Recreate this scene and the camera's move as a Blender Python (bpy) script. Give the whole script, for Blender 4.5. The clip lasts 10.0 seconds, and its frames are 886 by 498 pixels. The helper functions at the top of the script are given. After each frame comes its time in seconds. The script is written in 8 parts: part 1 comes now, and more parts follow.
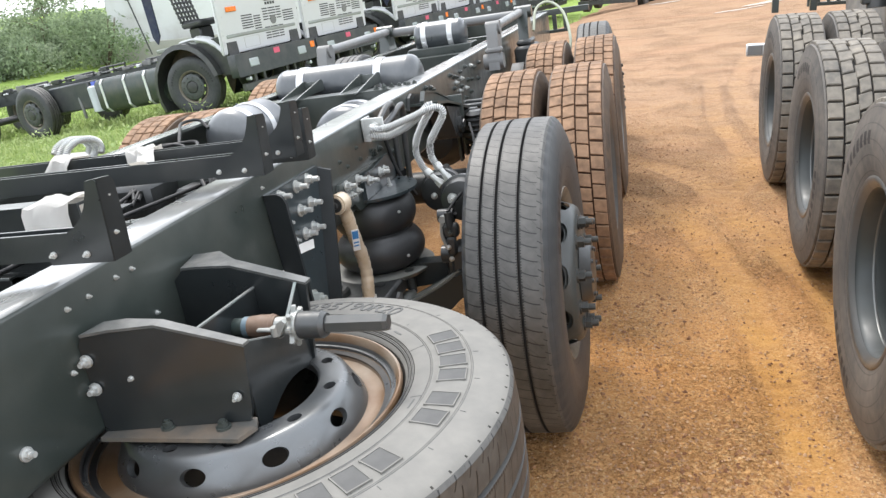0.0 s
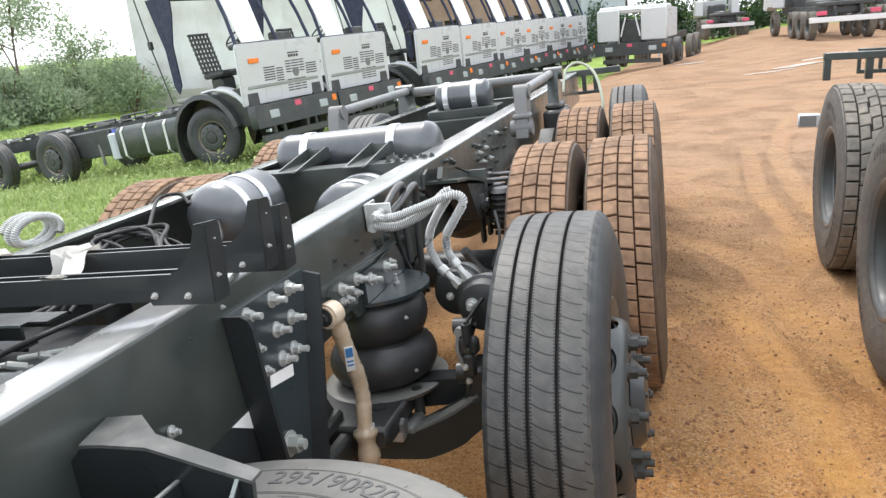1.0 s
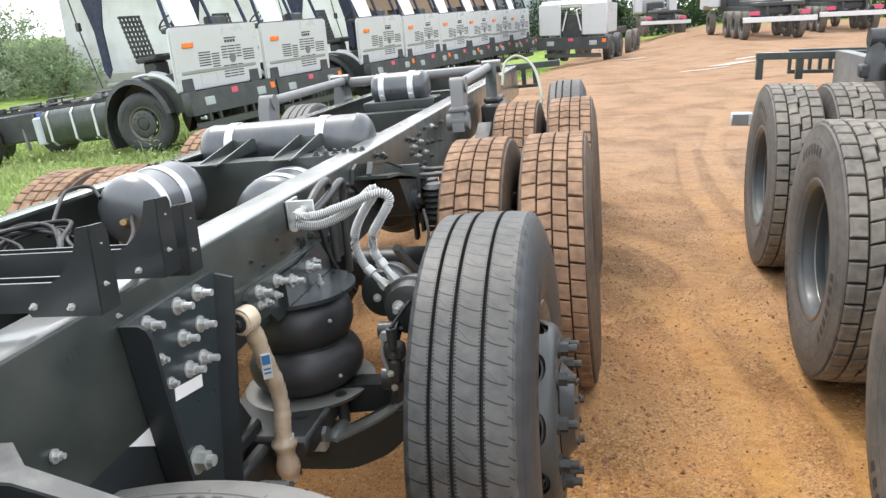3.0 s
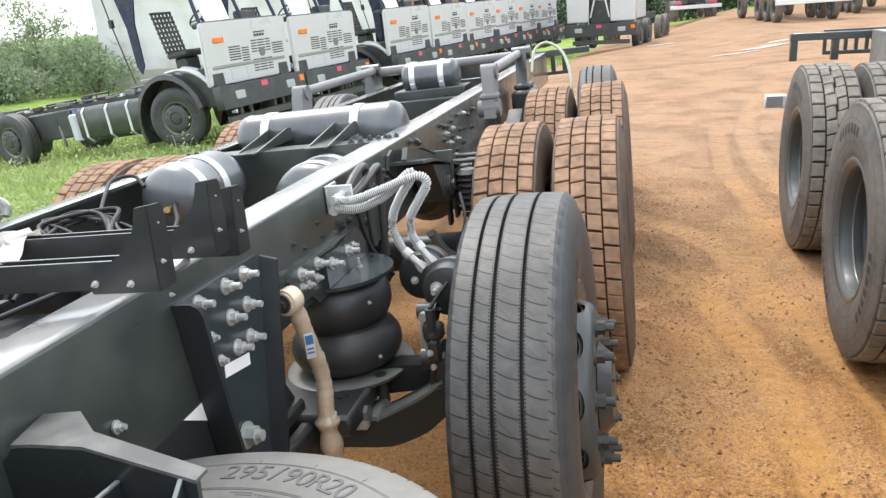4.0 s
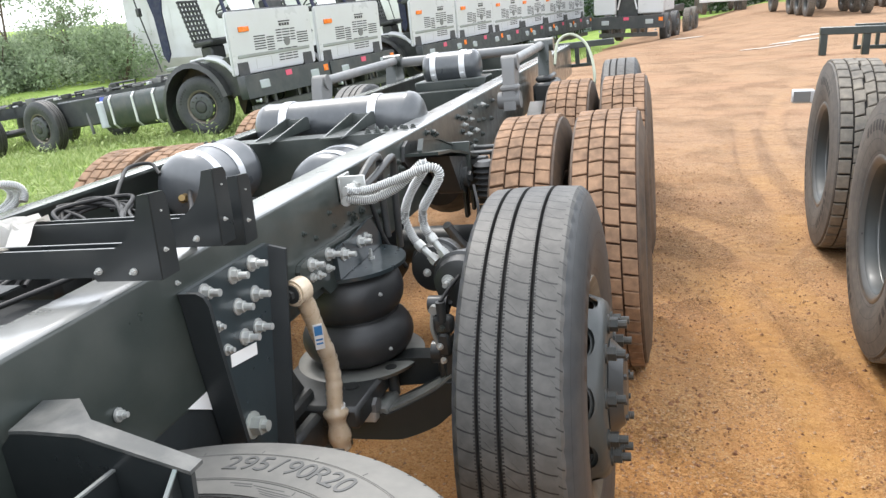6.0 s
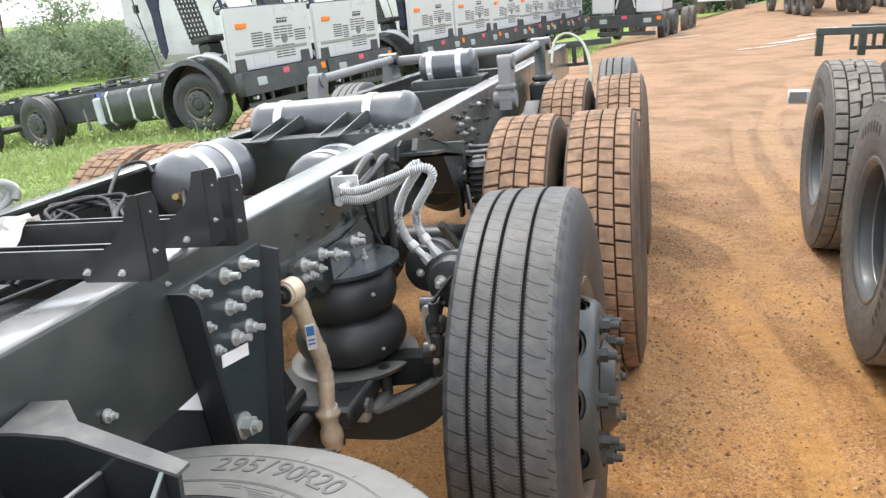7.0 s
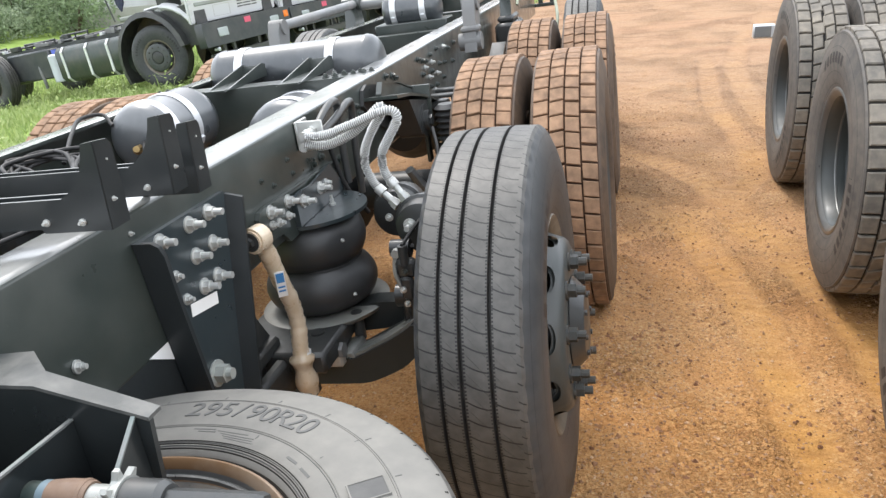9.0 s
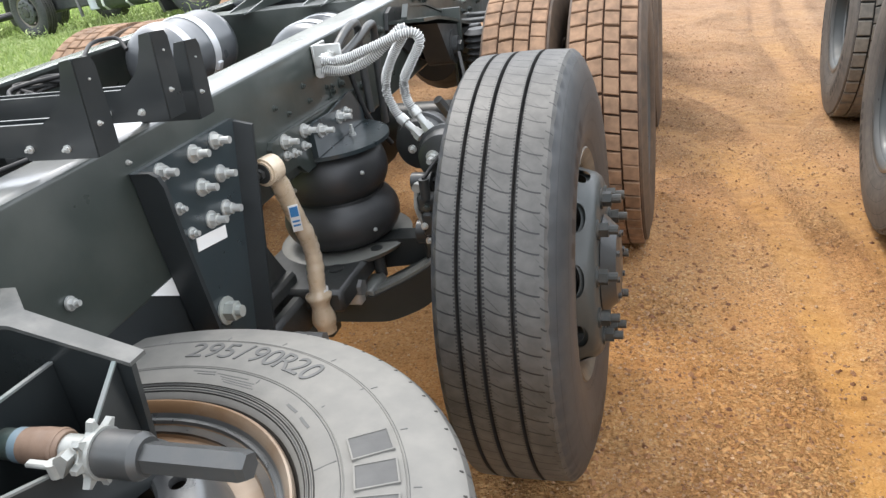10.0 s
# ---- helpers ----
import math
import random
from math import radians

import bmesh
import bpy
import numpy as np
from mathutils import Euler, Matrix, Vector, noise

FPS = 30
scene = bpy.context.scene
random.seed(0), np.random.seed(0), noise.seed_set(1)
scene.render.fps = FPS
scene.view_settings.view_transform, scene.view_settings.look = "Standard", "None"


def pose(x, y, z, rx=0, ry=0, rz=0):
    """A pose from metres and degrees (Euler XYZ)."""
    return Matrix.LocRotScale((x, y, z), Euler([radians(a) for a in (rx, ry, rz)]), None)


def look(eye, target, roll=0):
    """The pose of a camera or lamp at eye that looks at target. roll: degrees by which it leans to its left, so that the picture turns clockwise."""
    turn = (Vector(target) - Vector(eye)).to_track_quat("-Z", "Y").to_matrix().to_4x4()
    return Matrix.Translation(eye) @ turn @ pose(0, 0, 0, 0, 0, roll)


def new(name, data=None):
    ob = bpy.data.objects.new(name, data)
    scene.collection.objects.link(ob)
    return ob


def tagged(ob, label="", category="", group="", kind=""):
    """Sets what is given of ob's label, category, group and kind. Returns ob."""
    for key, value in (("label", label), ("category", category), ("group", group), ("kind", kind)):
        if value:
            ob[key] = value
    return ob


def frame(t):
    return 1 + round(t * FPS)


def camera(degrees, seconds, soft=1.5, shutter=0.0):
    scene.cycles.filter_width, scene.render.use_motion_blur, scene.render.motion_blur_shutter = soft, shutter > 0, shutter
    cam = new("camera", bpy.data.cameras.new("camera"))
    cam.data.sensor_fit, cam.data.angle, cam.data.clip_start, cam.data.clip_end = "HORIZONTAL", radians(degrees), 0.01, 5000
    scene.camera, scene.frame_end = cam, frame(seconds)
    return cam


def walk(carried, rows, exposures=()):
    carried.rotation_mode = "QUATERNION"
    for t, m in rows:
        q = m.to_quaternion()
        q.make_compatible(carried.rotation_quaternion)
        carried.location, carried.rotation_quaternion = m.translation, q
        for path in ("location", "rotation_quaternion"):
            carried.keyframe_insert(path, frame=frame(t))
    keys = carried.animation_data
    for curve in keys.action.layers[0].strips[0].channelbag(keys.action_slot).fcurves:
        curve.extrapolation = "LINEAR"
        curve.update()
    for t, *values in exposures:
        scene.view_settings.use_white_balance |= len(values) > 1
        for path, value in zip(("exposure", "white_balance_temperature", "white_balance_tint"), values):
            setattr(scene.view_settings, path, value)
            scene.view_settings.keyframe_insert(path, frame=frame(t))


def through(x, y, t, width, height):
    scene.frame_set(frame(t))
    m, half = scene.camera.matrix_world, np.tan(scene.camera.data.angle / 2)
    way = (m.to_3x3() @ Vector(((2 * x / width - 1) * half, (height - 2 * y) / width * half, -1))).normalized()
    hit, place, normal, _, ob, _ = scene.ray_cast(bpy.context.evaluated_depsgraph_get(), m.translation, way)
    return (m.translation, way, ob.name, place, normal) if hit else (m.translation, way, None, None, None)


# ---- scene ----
cam = camera(60.6, 10.0, soft=1.4, shutter=0.0)
PATH = [
    (0, (0.838, -2.231, 1.419), (0.399, -0.405, 0.729), -5.9),
    (0.5, (0.783, -1.932, 1.421), (0.344, -0.075, 0.82), -3.9),
    (1, (0.745, -1.761, 1.429), (0.26, 0.097, 0.869), -4.6),
    (1.5, (0.737, -1.67, 1.437), (0.172, 0.158, 0.854), -4.4),
    (2, (0.73, -1.635, 1.417), (0.238, 0.205, 0.808), -1.9),
    (2.5, (0.771, -1.643, 1.428), (0.45, 0.242, 0.841), -2.6),
    (4, (0.751, -1.707, 1.415), (0.34, 0.153, 0.804), -4.3),
    (4.5, (0.752, -1.702, 1.41), (0.313, 0.15, 0.796), -4.4),
    (5, (0.754, -1.695, 1.408), (0.299, 0.151, 0.789), -4.2),
    (5.5, (0.763, -1.687, 1.407), (0.294, 0.154, 0.784), -4.0),
    (7, (0.783, -1.677, 1.414), (0.321, 0.163, 0.781), -3.6),
    (7.5, (0.785, -1.673, 1.411), (0.318, 0.166, 0.779), -3.6),
    (8, (0.787, -1.674, 1.407), (0.335, 0.168, 0.771), -4.2),
    (8.5, (0.792, -1.672, 1.411), (0.391, 0.176, 0.759), -4.9),
    (9, (0.796, -1.682, 1.397), (0.403, 0.124, 0.635), -5.0),
    (9.5, (0.798, -1.718, 1.357), (0.408, 0.04, 0.488), -4.6),
    (10, (0.803, -1.583, 1.355), (0.32, 0.131, 0.444), -5.6),
]
EXPOSURE = [(0.0, 1.18), (0.5, 1.17), (1.0, 1.05), (1.5, 1.12), (2.0, 1.08), (2.5, 1.08), (4.0, 1.19), (8.5, 1.19), (9.5, 1.22), (10.0, 1.21)]
walk(cam, [(t, look(eye, target, roll)) for t, eye, target, roll in PATH], EXPOSURE)

# ---------- light: bright hazy day, thin cloud ----------
SUN_ELEV, SUN_AZ = 58.0, -35.0          # azimuth from +y towards +x
world = bpy.data.worlds.new("sky")
scene.world = world
world.use_nodes = True
wn = world.node_tree.nodes
wn.clear()
wl = world.node_tree.links
sky = wn.new("ShaderNodeTexSky")
sky.sky_type = "NISHITA"
sky.sun_disc = False
sky.sun_elevation = radians(SUN_ELEV)
sky.sun_rotation = radians(SUN_AZ)
sky.dust_density = 4.0
sky.air_density = 1.2
haze = wn.new("ShaderNodeMixRGB")
haze.blend_type = "MIX"
haze.inputs[0].default_value = 0.72
haze.inputs[2].default_value = (11.2, 11.7, 12.5, 1)
bg = wn.new("ShaderNodeBackground")
bg.inputs[1].default_value = 0.118
wo = wn.new("ShaderNodeOutputWorld")
wl.new(sky.outputs[0], haze.inputs[1])
wl.new(haze.outputs[0], bg.inputs[0])
wl.new(bg.outputs[0], wo.inputs[0])
sun_data = bpy.data.lights.new("sun", "SUN")
sun_data.energy = 1.0
sun_data.angle = radians(14)
sun_data.color = (1.0, 0.97, 0.93)
sun = new("sun", sun_data)
sa, se = radians(SUN_AZ), radians(SUN_ELEV)
sun.matrix_world = look((math.sin(sa) * math.cos(se) * 30, math.cos(sa) * math.cos(se) * 30, math.sin(se) * 30), (0, 0, 0))


# ---------- materials ----------
class Nodes:
    """A small builder of one Principled material."""

    def __init__(self, name, base, rough=0.5, metal=0.0, spec=0.5):
        self.mat = bpy.data.materials.new(name)
        self.mat.use_nodes = True
        self.n = self.mat.node_tree.nodes
        self.l = self.mat.node_tree.links
        self.p = self.n["Principled BSDF"]
        self.p.inputs["Base Color"].default_value = (*base, 1)
        self.p.inputs["Roughness"].default_value = rough
        self.p.inputs["Metallic"].default_value = metal
        self.p.inputs["Specular IOR Level"].default_value = spec
        self.p.inputs["Coat Roughness"].default_value = 0.1
        self.tc = self.n.new("ShaderNodeTexCoord")
        self.bump_at = None

    def noise(self, scale, detail=4.0, rough=0.55, coord="Object", stretch=None):
        tex = self.n.new("ShaderNodeTexNoise")
        tex.inputs["Scale"].default_value = scale
        tex.inputs["Detail"].default_value = detail
        tex.inputs["Roughness"].default_value = rough
        out = self.tc.outputs[coord]
        if stretch:
            mp = self.n.new("ShaderNodeMapping")
            mp.inputs["Scale"].default_value = stretch
            self.l.new(out, mp.inputs["Vector"])
            out = mp.outputs["Vector"]
        self.l.new(out, tex.inputs["Vector"])
        return tex.outputs["Fac"]

    def ramp(self, src, stops):
        r = self.n.new("ShaderNodeValToRGB")
        els = r.color_ramp.elements
        while len(els) < len(stops):
            els.new(0.5)
        for e, (pos, col) in zip(els, stops):
            e.position = pos
            e.color = (*col, 1) if len(col) == 3 else col
        self.l.new(src, r.inputs["Fac"])
        return r.outputs["Color"]

    def grey(self, src, lo, hi, a=0.0, b=1.0):
        m = self.n.new("ShaderNodeMapRange")
        m.inputs["From Min"].default_value, m.inputs["From Max"].default_value = lo, hi
        m.inputs["To Min"].default_value, m.inputs["To Max"].default_value = a, b
        self.l.new(src, m.inputs["Value"])
        return m.outputs["Result"]

    def math(self, op, a, b=0.0, c=None):
        m = self.n.new("ShaderNodeMath")
        m.operation = op
        for i, v in enumerate((a, b) if c is None else (a, b, c)):
            if isinstance(v, (int, float)):
                m.inputs[i].default_value = v
            else:
                self.l.new(v, m.inputs[i])
        return m.outputs[0]

    def mix(self, fac, a, b):
        m = self.n.new("ShaderNodeMixRGB")
        for i, v in enumerate((fac, a, b)):
            if isinstance(v, (int, float)):
                m.inputs[i].default_value = v
            elif isinstance(v, tuple):
                m.inputs[i].default_value = (*v, 1)
            else:
                self.l.new(v, m.inputs[i])
        return m.outputs[0]

    def base(self, src):
        self.l.new(src, self.p.inputs["Base Color"])
        return self

    def rough(self, src):
        self.l.new(src, self.p.inputs["Roughness"])
        return self

    def bump(self, src, strength=0.3, dist=0.01):
        b = self.n.new("ShaderNodeBump")
        b.inputs["Strength"].default_value = strength
        b.inputs["Distance"].default_value = dist
        self.l.new(src, b.inputs["Height"])
        if self.bump_at is not None:
            self.l.new(self.bump_at, b.inputs["Normal"])
        self.bump_at = b.outputs["Normal"]
        self.l.new(self.bump_at, self.p.inputs["Normal"])
        return self


def painted(name, col, rough=0.35, dust=0.25, dust_col=(0.16, 0.12, 0.09), spec=0.5, scale=6.0, metal=0.0, coat=0.0, ior=1.5, coat_rough=0.1):
    """Paint or bare metal with a film of dust, small scuffs and an uneven gloss."""
    k = Nodes(name, col, rough, metal, spec)
    k.p.inputs["Coat Weight"].default_value = coat
    k.p.inputs["Coat IOR"].default_value = ior
    k.p.inputs["Coat Roughness"].default_value = coat_rough
    big, fine = k.noise(scale, 5), k.noise(scale * 14, 3)
    film = k.math("MULTIPLY", k.grey(big, 0.42, 0.75), dust)
    scuff = k.grey(fine, 0.68, 0.76, 0, dust * 0.6)
    k.base(k.mix(k.math("MAXIMUM", film, scuff), col, dust_col))
    k.rough(k.grey(k.noise(scale * 2.3, 4), 0.3, 0.75, rough * 0.8, min(1, rough * 1.45)))
    k.bump(fine, 0.05, 0.002)
    return k.mat


BLACK = painted("black_chassis_paint", (0.028, 0.036, 0.032), 0.34, 0.32, (0.108, 0.112, 0.098), coat=0.6, coat_rough=0.16)
BEAM = painted("black_forging_paint", (0.019, 0.022, 0.022), 0.42, 0.15, (0.06, 0.06, 0.055), spec=0.4)
# Bright strip colour: sky glint along sheared plate edges, painted in.
EDGE_GLINT = painted("sky_glint_plate_edge", (0.20, 0.205, 0.20), 0.4, 0.4, (0.1, 0.19, 0.17), scale=30, metal=0.3)
# Grey for sky-facing tops of the forging; their brightness is in the colour.
SKYWARD_FACE = painted("skylit_grey_forged_face", (0.16, 0.165, 0.155), 0.42, 0.4, (0.09, 0.08, 0.065), scale=22, metal=0.15)
RATCHET = painted("dull_zinc_ratchet", (0.36, 0.37, 0.35), 0.36, 0.45, (0.18, 0.17, 0.15), scale=30, metal=0.35)
CARRIER = painted("black_carrier_paint", (0.013, 0.016, 0.017), 0.34, 0.18, (0.075, 0.075, 0.07), coat=0.45, coat_rough=0.14)
BLACK_PLATE = painted("blue_black_plate_paint", (0.026, 0.036, 0.040), 0.30, 0.12, (0.08, 0.085, 0.085), coat=0.6, coat_rough=0.16)
# Paler than the rail: sky sheen painted in together with the dust.
RAIL_TOP = painted("dusty_sky_sheen_flange", (0.14, 0.145, 0.138), 0.30, 0.75, (0.34, 0.34, 0.325), scale=5, coat=1.0, ior=1.75, coat_rough=0.15)
TANK = painted("dark_grey_tank_paint", (0.036, 0.042, 0.047), 0.32, 0.7, (0.19, 0.195, 0.198), scale=3.0, coat=0.7, coat_rough=0.26)
CAST = painted("rough_black_casting", (0.023, 0.025, 0.025), 0.40, 0.25, (0.10, 0.095, 0.085), coat=0.15)
DISC = painted("dusty_pressed_disc", (0.19, 0.19, 0.175), 0.36, 0.4, (0.26, 0.23, 0.19), scale=9, metal=0.2)
# Near-black for gusset flanges and low parts; shade put into the colour.
SHADED_BLACK = painted("shaded_black_paint", (0.018, 0.021, 0.022), 0.42, 0.1, (0.05, 0.05, 0.05), spec=0.35)
FOOT = painted("rust_dusted_foot_plate", (0.085, 0.085, 0.078), 0.5, 0.9, (0.21, 0.155, 0.11), scale=14)
PALE_FLANGE = painted("pale_grey_flange", (0.060, 0.064, 0.062), 0.38, 0.6, (0.17, 0.167, 0.155), scale=22, spec=0.5)
CAST_GREY = painted("grey_casting", (0.14, 0.142, 0.14), 0.5, 0.25, (0.2, 0.17, 0.14))
BELLOWS = painted("air_bag_rubber", (0.028, 0.029, 0.030), 0.46, 0.3, (0.09, 0.087, 0.082), coat=0.12, coat_rough=0.35)
HOSE = painted("black_hose_rubber", (0.013, 0.013, 0.013), 0.5, 0.12, (0.06, 0.055, 0.05), spec=0.35)
ZINC = painted("zinc_plated_steel", (0.55, 0.56, 0.54), 0.32, 0.35, (0.36, 0.34, 0.31), scale=30.0, metal=0.5)
STRAP = painted("galvanised_strap", (0.62, 0.63, 0.64), 0.35, 0.25, (0.4, 0.38, 0.35), scale=12.0, metal=0.35)
PLATE_STEEL = painted("worn_plate_steel", (0.46, 0.46, 0.44), 0.36, 0.3, (0.3, 0.28, 0.25), scale=8, metal=0.25)
BRASS = painted("brass_fitting", (0.26, 0.18, 0.075), 0.45, 0.4, scale=30, metal=0.7)
CLOTH = painted("white_wrapping", (0.72, 0.70, 0.66), 0.7, 0.25, (0.5, 0.46, 0.4), scale=14)
PAPER = painted("white_label", (0.78, 0.78, 0.76), 0.6, 0.1, (0.6, 0.6, 0.58), scale=20)
BLUE_PRINT = painted("blue_print", (0.05, 0.22, 0.5), 0.6, 0.05)
FILM = painted("brown_wrapping_film", (0.52, 0.41, 0.285), 0.28, 0.6, (0.70, 0.61, 0.48), scale=24, coat=0.5)
SPRING_HOSE = painted("grey_spring_guard", (0.66, 0.67, 0.65), 0.36, 0.2, (0.4, 0.39, 0.36), scale=20, metal=0.3)
HOSE_GREY = painted("grey_inner_hose", (0.24, 0.245, 0.24), 0.45, 0.2, (0.34, 0.33, 0.31), scale=20)
WHITE_CAB = painted("white_cab_paint", (0.48, 0.49, 0.495), 0.32, 0.25, (0.42, 0.40, 0.365), scale=2.0)
GREY_CAB = painted("grey_bumper_paint", (0.028, 0.033, 0.036), 0.4, 0.3, (0.12, 0.11, 0.1), scale=3)
NAVY = painted("navy_cover", (0.012, 0.018, 0.05), 0.6, 0.15)
AMBER = painted("amber_lens", (0.75, 0.18, 0.02), 0.25, 0.05)
RED = painted("red_label", (0.55, 0.07, 0.13), 0.4, 0.05)
LENS = painted("clear_lamp_lens", (0.34, 0.37, 0.38), 0.12, 0.1, coat=1.0)
CANISTER = painted("pale_canister", (0.45, 0.48, 0.52), 0.35, 0.2)
VENT = painted("dark_vent_slot", (0.035, 0.035, 0.035), 0.7, 0.1)
CAB_WALL = painted("cab_green_grey", (0.22, 0.24, 0.22), 0.5, 0.3, scale=3)
GLASSY = painted("protective_white_sheet", (0.70, 0.73, 0.73), 0.4, 0.2, (0.5, 0.52, 0.5), scale=3)
LINER = painted("mud_stained_liner", (0.045, 0.036, 0.030), 0.7, 0.6, (0.13, 0.085, 0.055), scale=3)
ADBLUE = painted("blue_plastic_cap", (0.10, 0.14, 0.5), 0.4, 0.1)
SHAFT = painted("dark_grey_steel", (0.075, 0.078, 0.078), 0.36, 0.25, (0.16, 0.14, 0.12), scale=20, metal=0.5)
RUSTY = painted("brown_bushing", (0.13, 0.082, 0.055), 0.6, 0.4, (0.25, 0.17, 0.12), scale=30)
RIM_BLACK = painted("black_rim_paint", (0.016, 0.017, 0.018), 0.33, 0.4, (0.16, 0.12, 0.08), scale=8)
RIM_STEEL = painted("silver_rim_steel", (0.17, 0.175, 0.172), 0.34, 0.35, (0.12, 0.10, 0.08), scale=7, metal=0.6)
SPARE_STEEL = painted("spare_silver_steel", (0.145, 0.152, 0.155), 0.30, 0.25, (0.11, 0.09, 0.07), scale=9, metal=0.7)
RUST_STEEL = painted("rusty_rim_gutter", (0.15, 0.085, 0.042), 0.42, 0.85, (0.32, 0.28, 0.23), scale=5, metal=0.25)
RIM_GREY = painted("grey_rim_paint", (0.041, 0.048, 0.047), 0.42, 0.3, (0.105, 0.095, 0.082), scale=6)
RIM_CREAM = painted("cream_rim_barrel", (0.17, 0.15, 0.12), 0.45, 0.5, (0.10, 0.075, 0.05), scale=9, metal=0.2)
WHEEL_NUT = painted("dull_wheel_nut", (0.034, 0.037, 0.035), 0.42, 0.35, (0.15, 0.12, 0.09), scale=30, metal=0.3)


def rubber(name, col, dust_col, amount, rough=0.62, sipes=0, marks=False, spec=0.35):
    """Tyre rubber whose dust lies in soft patches; sipes: fine cuts round the tread, coloured near-black; marks: dark
    moulded bars and fine rings on the sidewall.
    """
    k = Nodes(name, col, rough, 0.0, spec)
    big, mid, fine = k.noise(5, 5), k.noise(30, 4), k.noise(260, 2)
    lay = k.math("ADD", k.grey(big, 0.3, 0.7, 0, 0.7), k.grey(mid, 0.35, 0.7, 0, 0.5))
    lay = k.math("MULTIPLY", lay, amount)
    colour = k.mix(lay, col, dust_col)
    if sipes:
        sep = k.n.new("ShaderNodeSeparateXYZ")
        k.l.new(k.tc.outputs["Object"], sep.inputs[0])
        ang = k.math("ARCTAN2", sep.outputs["Z"], sep.outputs["Y"])
        along = k.math("MULTIPLY", ang, sipes / math.tau)
        rib = k.math("FRACT", k.math("DIVIDE", k.math("ADD", sep.outputs["X"], 0.112), 0.0495))
        rest = k.math("SUBTRACT", 1.0, rib)
        arc = k.math("MULTIPLY", k.math("SUBTRACT", k.math("MULTIPLY", rest, rest), k.math("MULTIPLY", rib, 0.12)), 0.42)
        slit = k.math("LESS_THAN", k.math("FRACT", k.math("ADD", along, arc)), 0.085)
        slant = k.math("FRACT", k.math("ADD", along, k.math("MULTIPLY", rib, -1.45)))
        thin = k.math("MULTIPLY", k.math("LESS_THAN", slant, 0.045), k.grey(k.noise(24, 2), 0.45, 0.6, 0.0, 0.55))
        r2 = k.math("ADD", k.math("POWER", sep.outputs["Y"], 2.0), k.math("POWER", sep.outputs["Z"], 2.0))
        crown = k.math("GREATER_THAN", r2, 0.247)
        # small notches along the groove edges
        tooth = k.math("LESS_THAN", k.math("FRACT", k.math("MULTIPLY", ang, sipes * 5 / math.tau)), 0.5)
        edges = 0.0
        for gx, reach in ((-0.062, 0.0075), (-0.020, 0.0085), (0.038, 0.0075)):
            edges = k.math("MAXIMUM", edges, k.math("LESS_THAN", k.math("ABSOLUTE", k.math("SUBTRACT", sep.outputs["X"], gx)), reach))
        notch = k.math("MULTIPLY", tooth, edges)
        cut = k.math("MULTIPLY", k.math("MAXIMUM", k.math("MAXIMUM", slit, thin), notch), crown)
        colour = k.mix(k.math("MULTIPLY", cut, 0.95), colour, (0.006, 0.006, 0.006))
        k.bump(k.math("SUBTRACT", 1.0, cut), 0.8, 0.003)
    if marks:
        sep = k.n.new("ShaderNodeSeparateXYZ")
        k.l.new(k.tc.outputs["Object"], sep.inputs[0])
        turn = k.math("DIVIDE", k.math("ARCTAN2", sep.outputs["Z"], sep.outputs["Y"]), math.tau)
        r = k.math("SQRT", k.math("ADD", k.math("POWER", sep.outputs["Y"], 2.0), k.math("POWER", sep.outputs["Z"], 2.0)))
        band = k.math("LESS_THAN", k.math("ABSOLUTE", k.math("SUBTRACT", r, 0.392)), 0.020)
        bars = k.math("LESS_THAN", k.math("FRACT", k.math("MULTIPLY", turn, 54.0)), 0.62)
        words_at = k.math("LESS_THAN", k.math("FRACT", k.math("ADD", k.math("MULTIPLY", turn, 3.0), 0.12)), 0.40)
        stamp = k.math("MULTIPLY", band, k.math("MULTIPLY", bars, words_at))
        ring = k.math("LESS_THAN", k.math("ABSOLUTE", k.math("SUBTRACT", k.math("FRACT", k.math("MULTIPLY", r, 22.0)), 0.5)), 0.035)
        stamp = k.math("MAXIMUM", stamp, k.math("MULTIPLY", ring, 0.5))
        colour = k.mix(k.math("MULTIPLY", stamp, 0.8), colour, (0.010, 0.010, 0.011))
        k.bump(stamp, 0.6, 0.002)
    k.base(colour)
    k.bump(fine, 0.12, 0.001)
    k.bump(mid, 0.15, 0.003)
    return k.mat


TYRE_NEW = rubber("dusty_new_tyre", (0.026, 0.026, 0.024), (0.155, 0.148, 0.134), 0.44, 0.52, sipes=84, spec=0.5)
TYRE_SIDE = rubber("tyre_sidewall", (0.028, 0.031, 0.034), (0.095, 0.094, 0.090), 0.35, 0.48, marks=True)
TYRE_SPARE = rubber("pale_dusty_sidewall", (0.137, 0.134, 0.124), (0.24, 0.23, 0.205), 0.5, 0.7)
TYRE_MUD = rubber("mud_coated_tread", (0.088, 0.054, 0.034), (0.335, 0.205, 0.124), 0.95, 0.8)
# Groove floors, coloured darker than the block tops.
TYRE_GROOVE = rubber("dark_muddy_tread_groove", (0.034, 0.019, 0.012), (0.10, 0.052, 0.030), 0.6, 0.85)
TYRE_WORN = rubber("worn_grey_tread", (0.085, 0.080, 0.072), (0.28, 0.245, 0.195), 0.75, 0.7)
TYRE_WORN_SIDE = rubber("worn_grey_sidewall", (0.065, 0.063, 0.060), (0.20, 0.17, 0.14), 0.6, 0.65, marks=True)
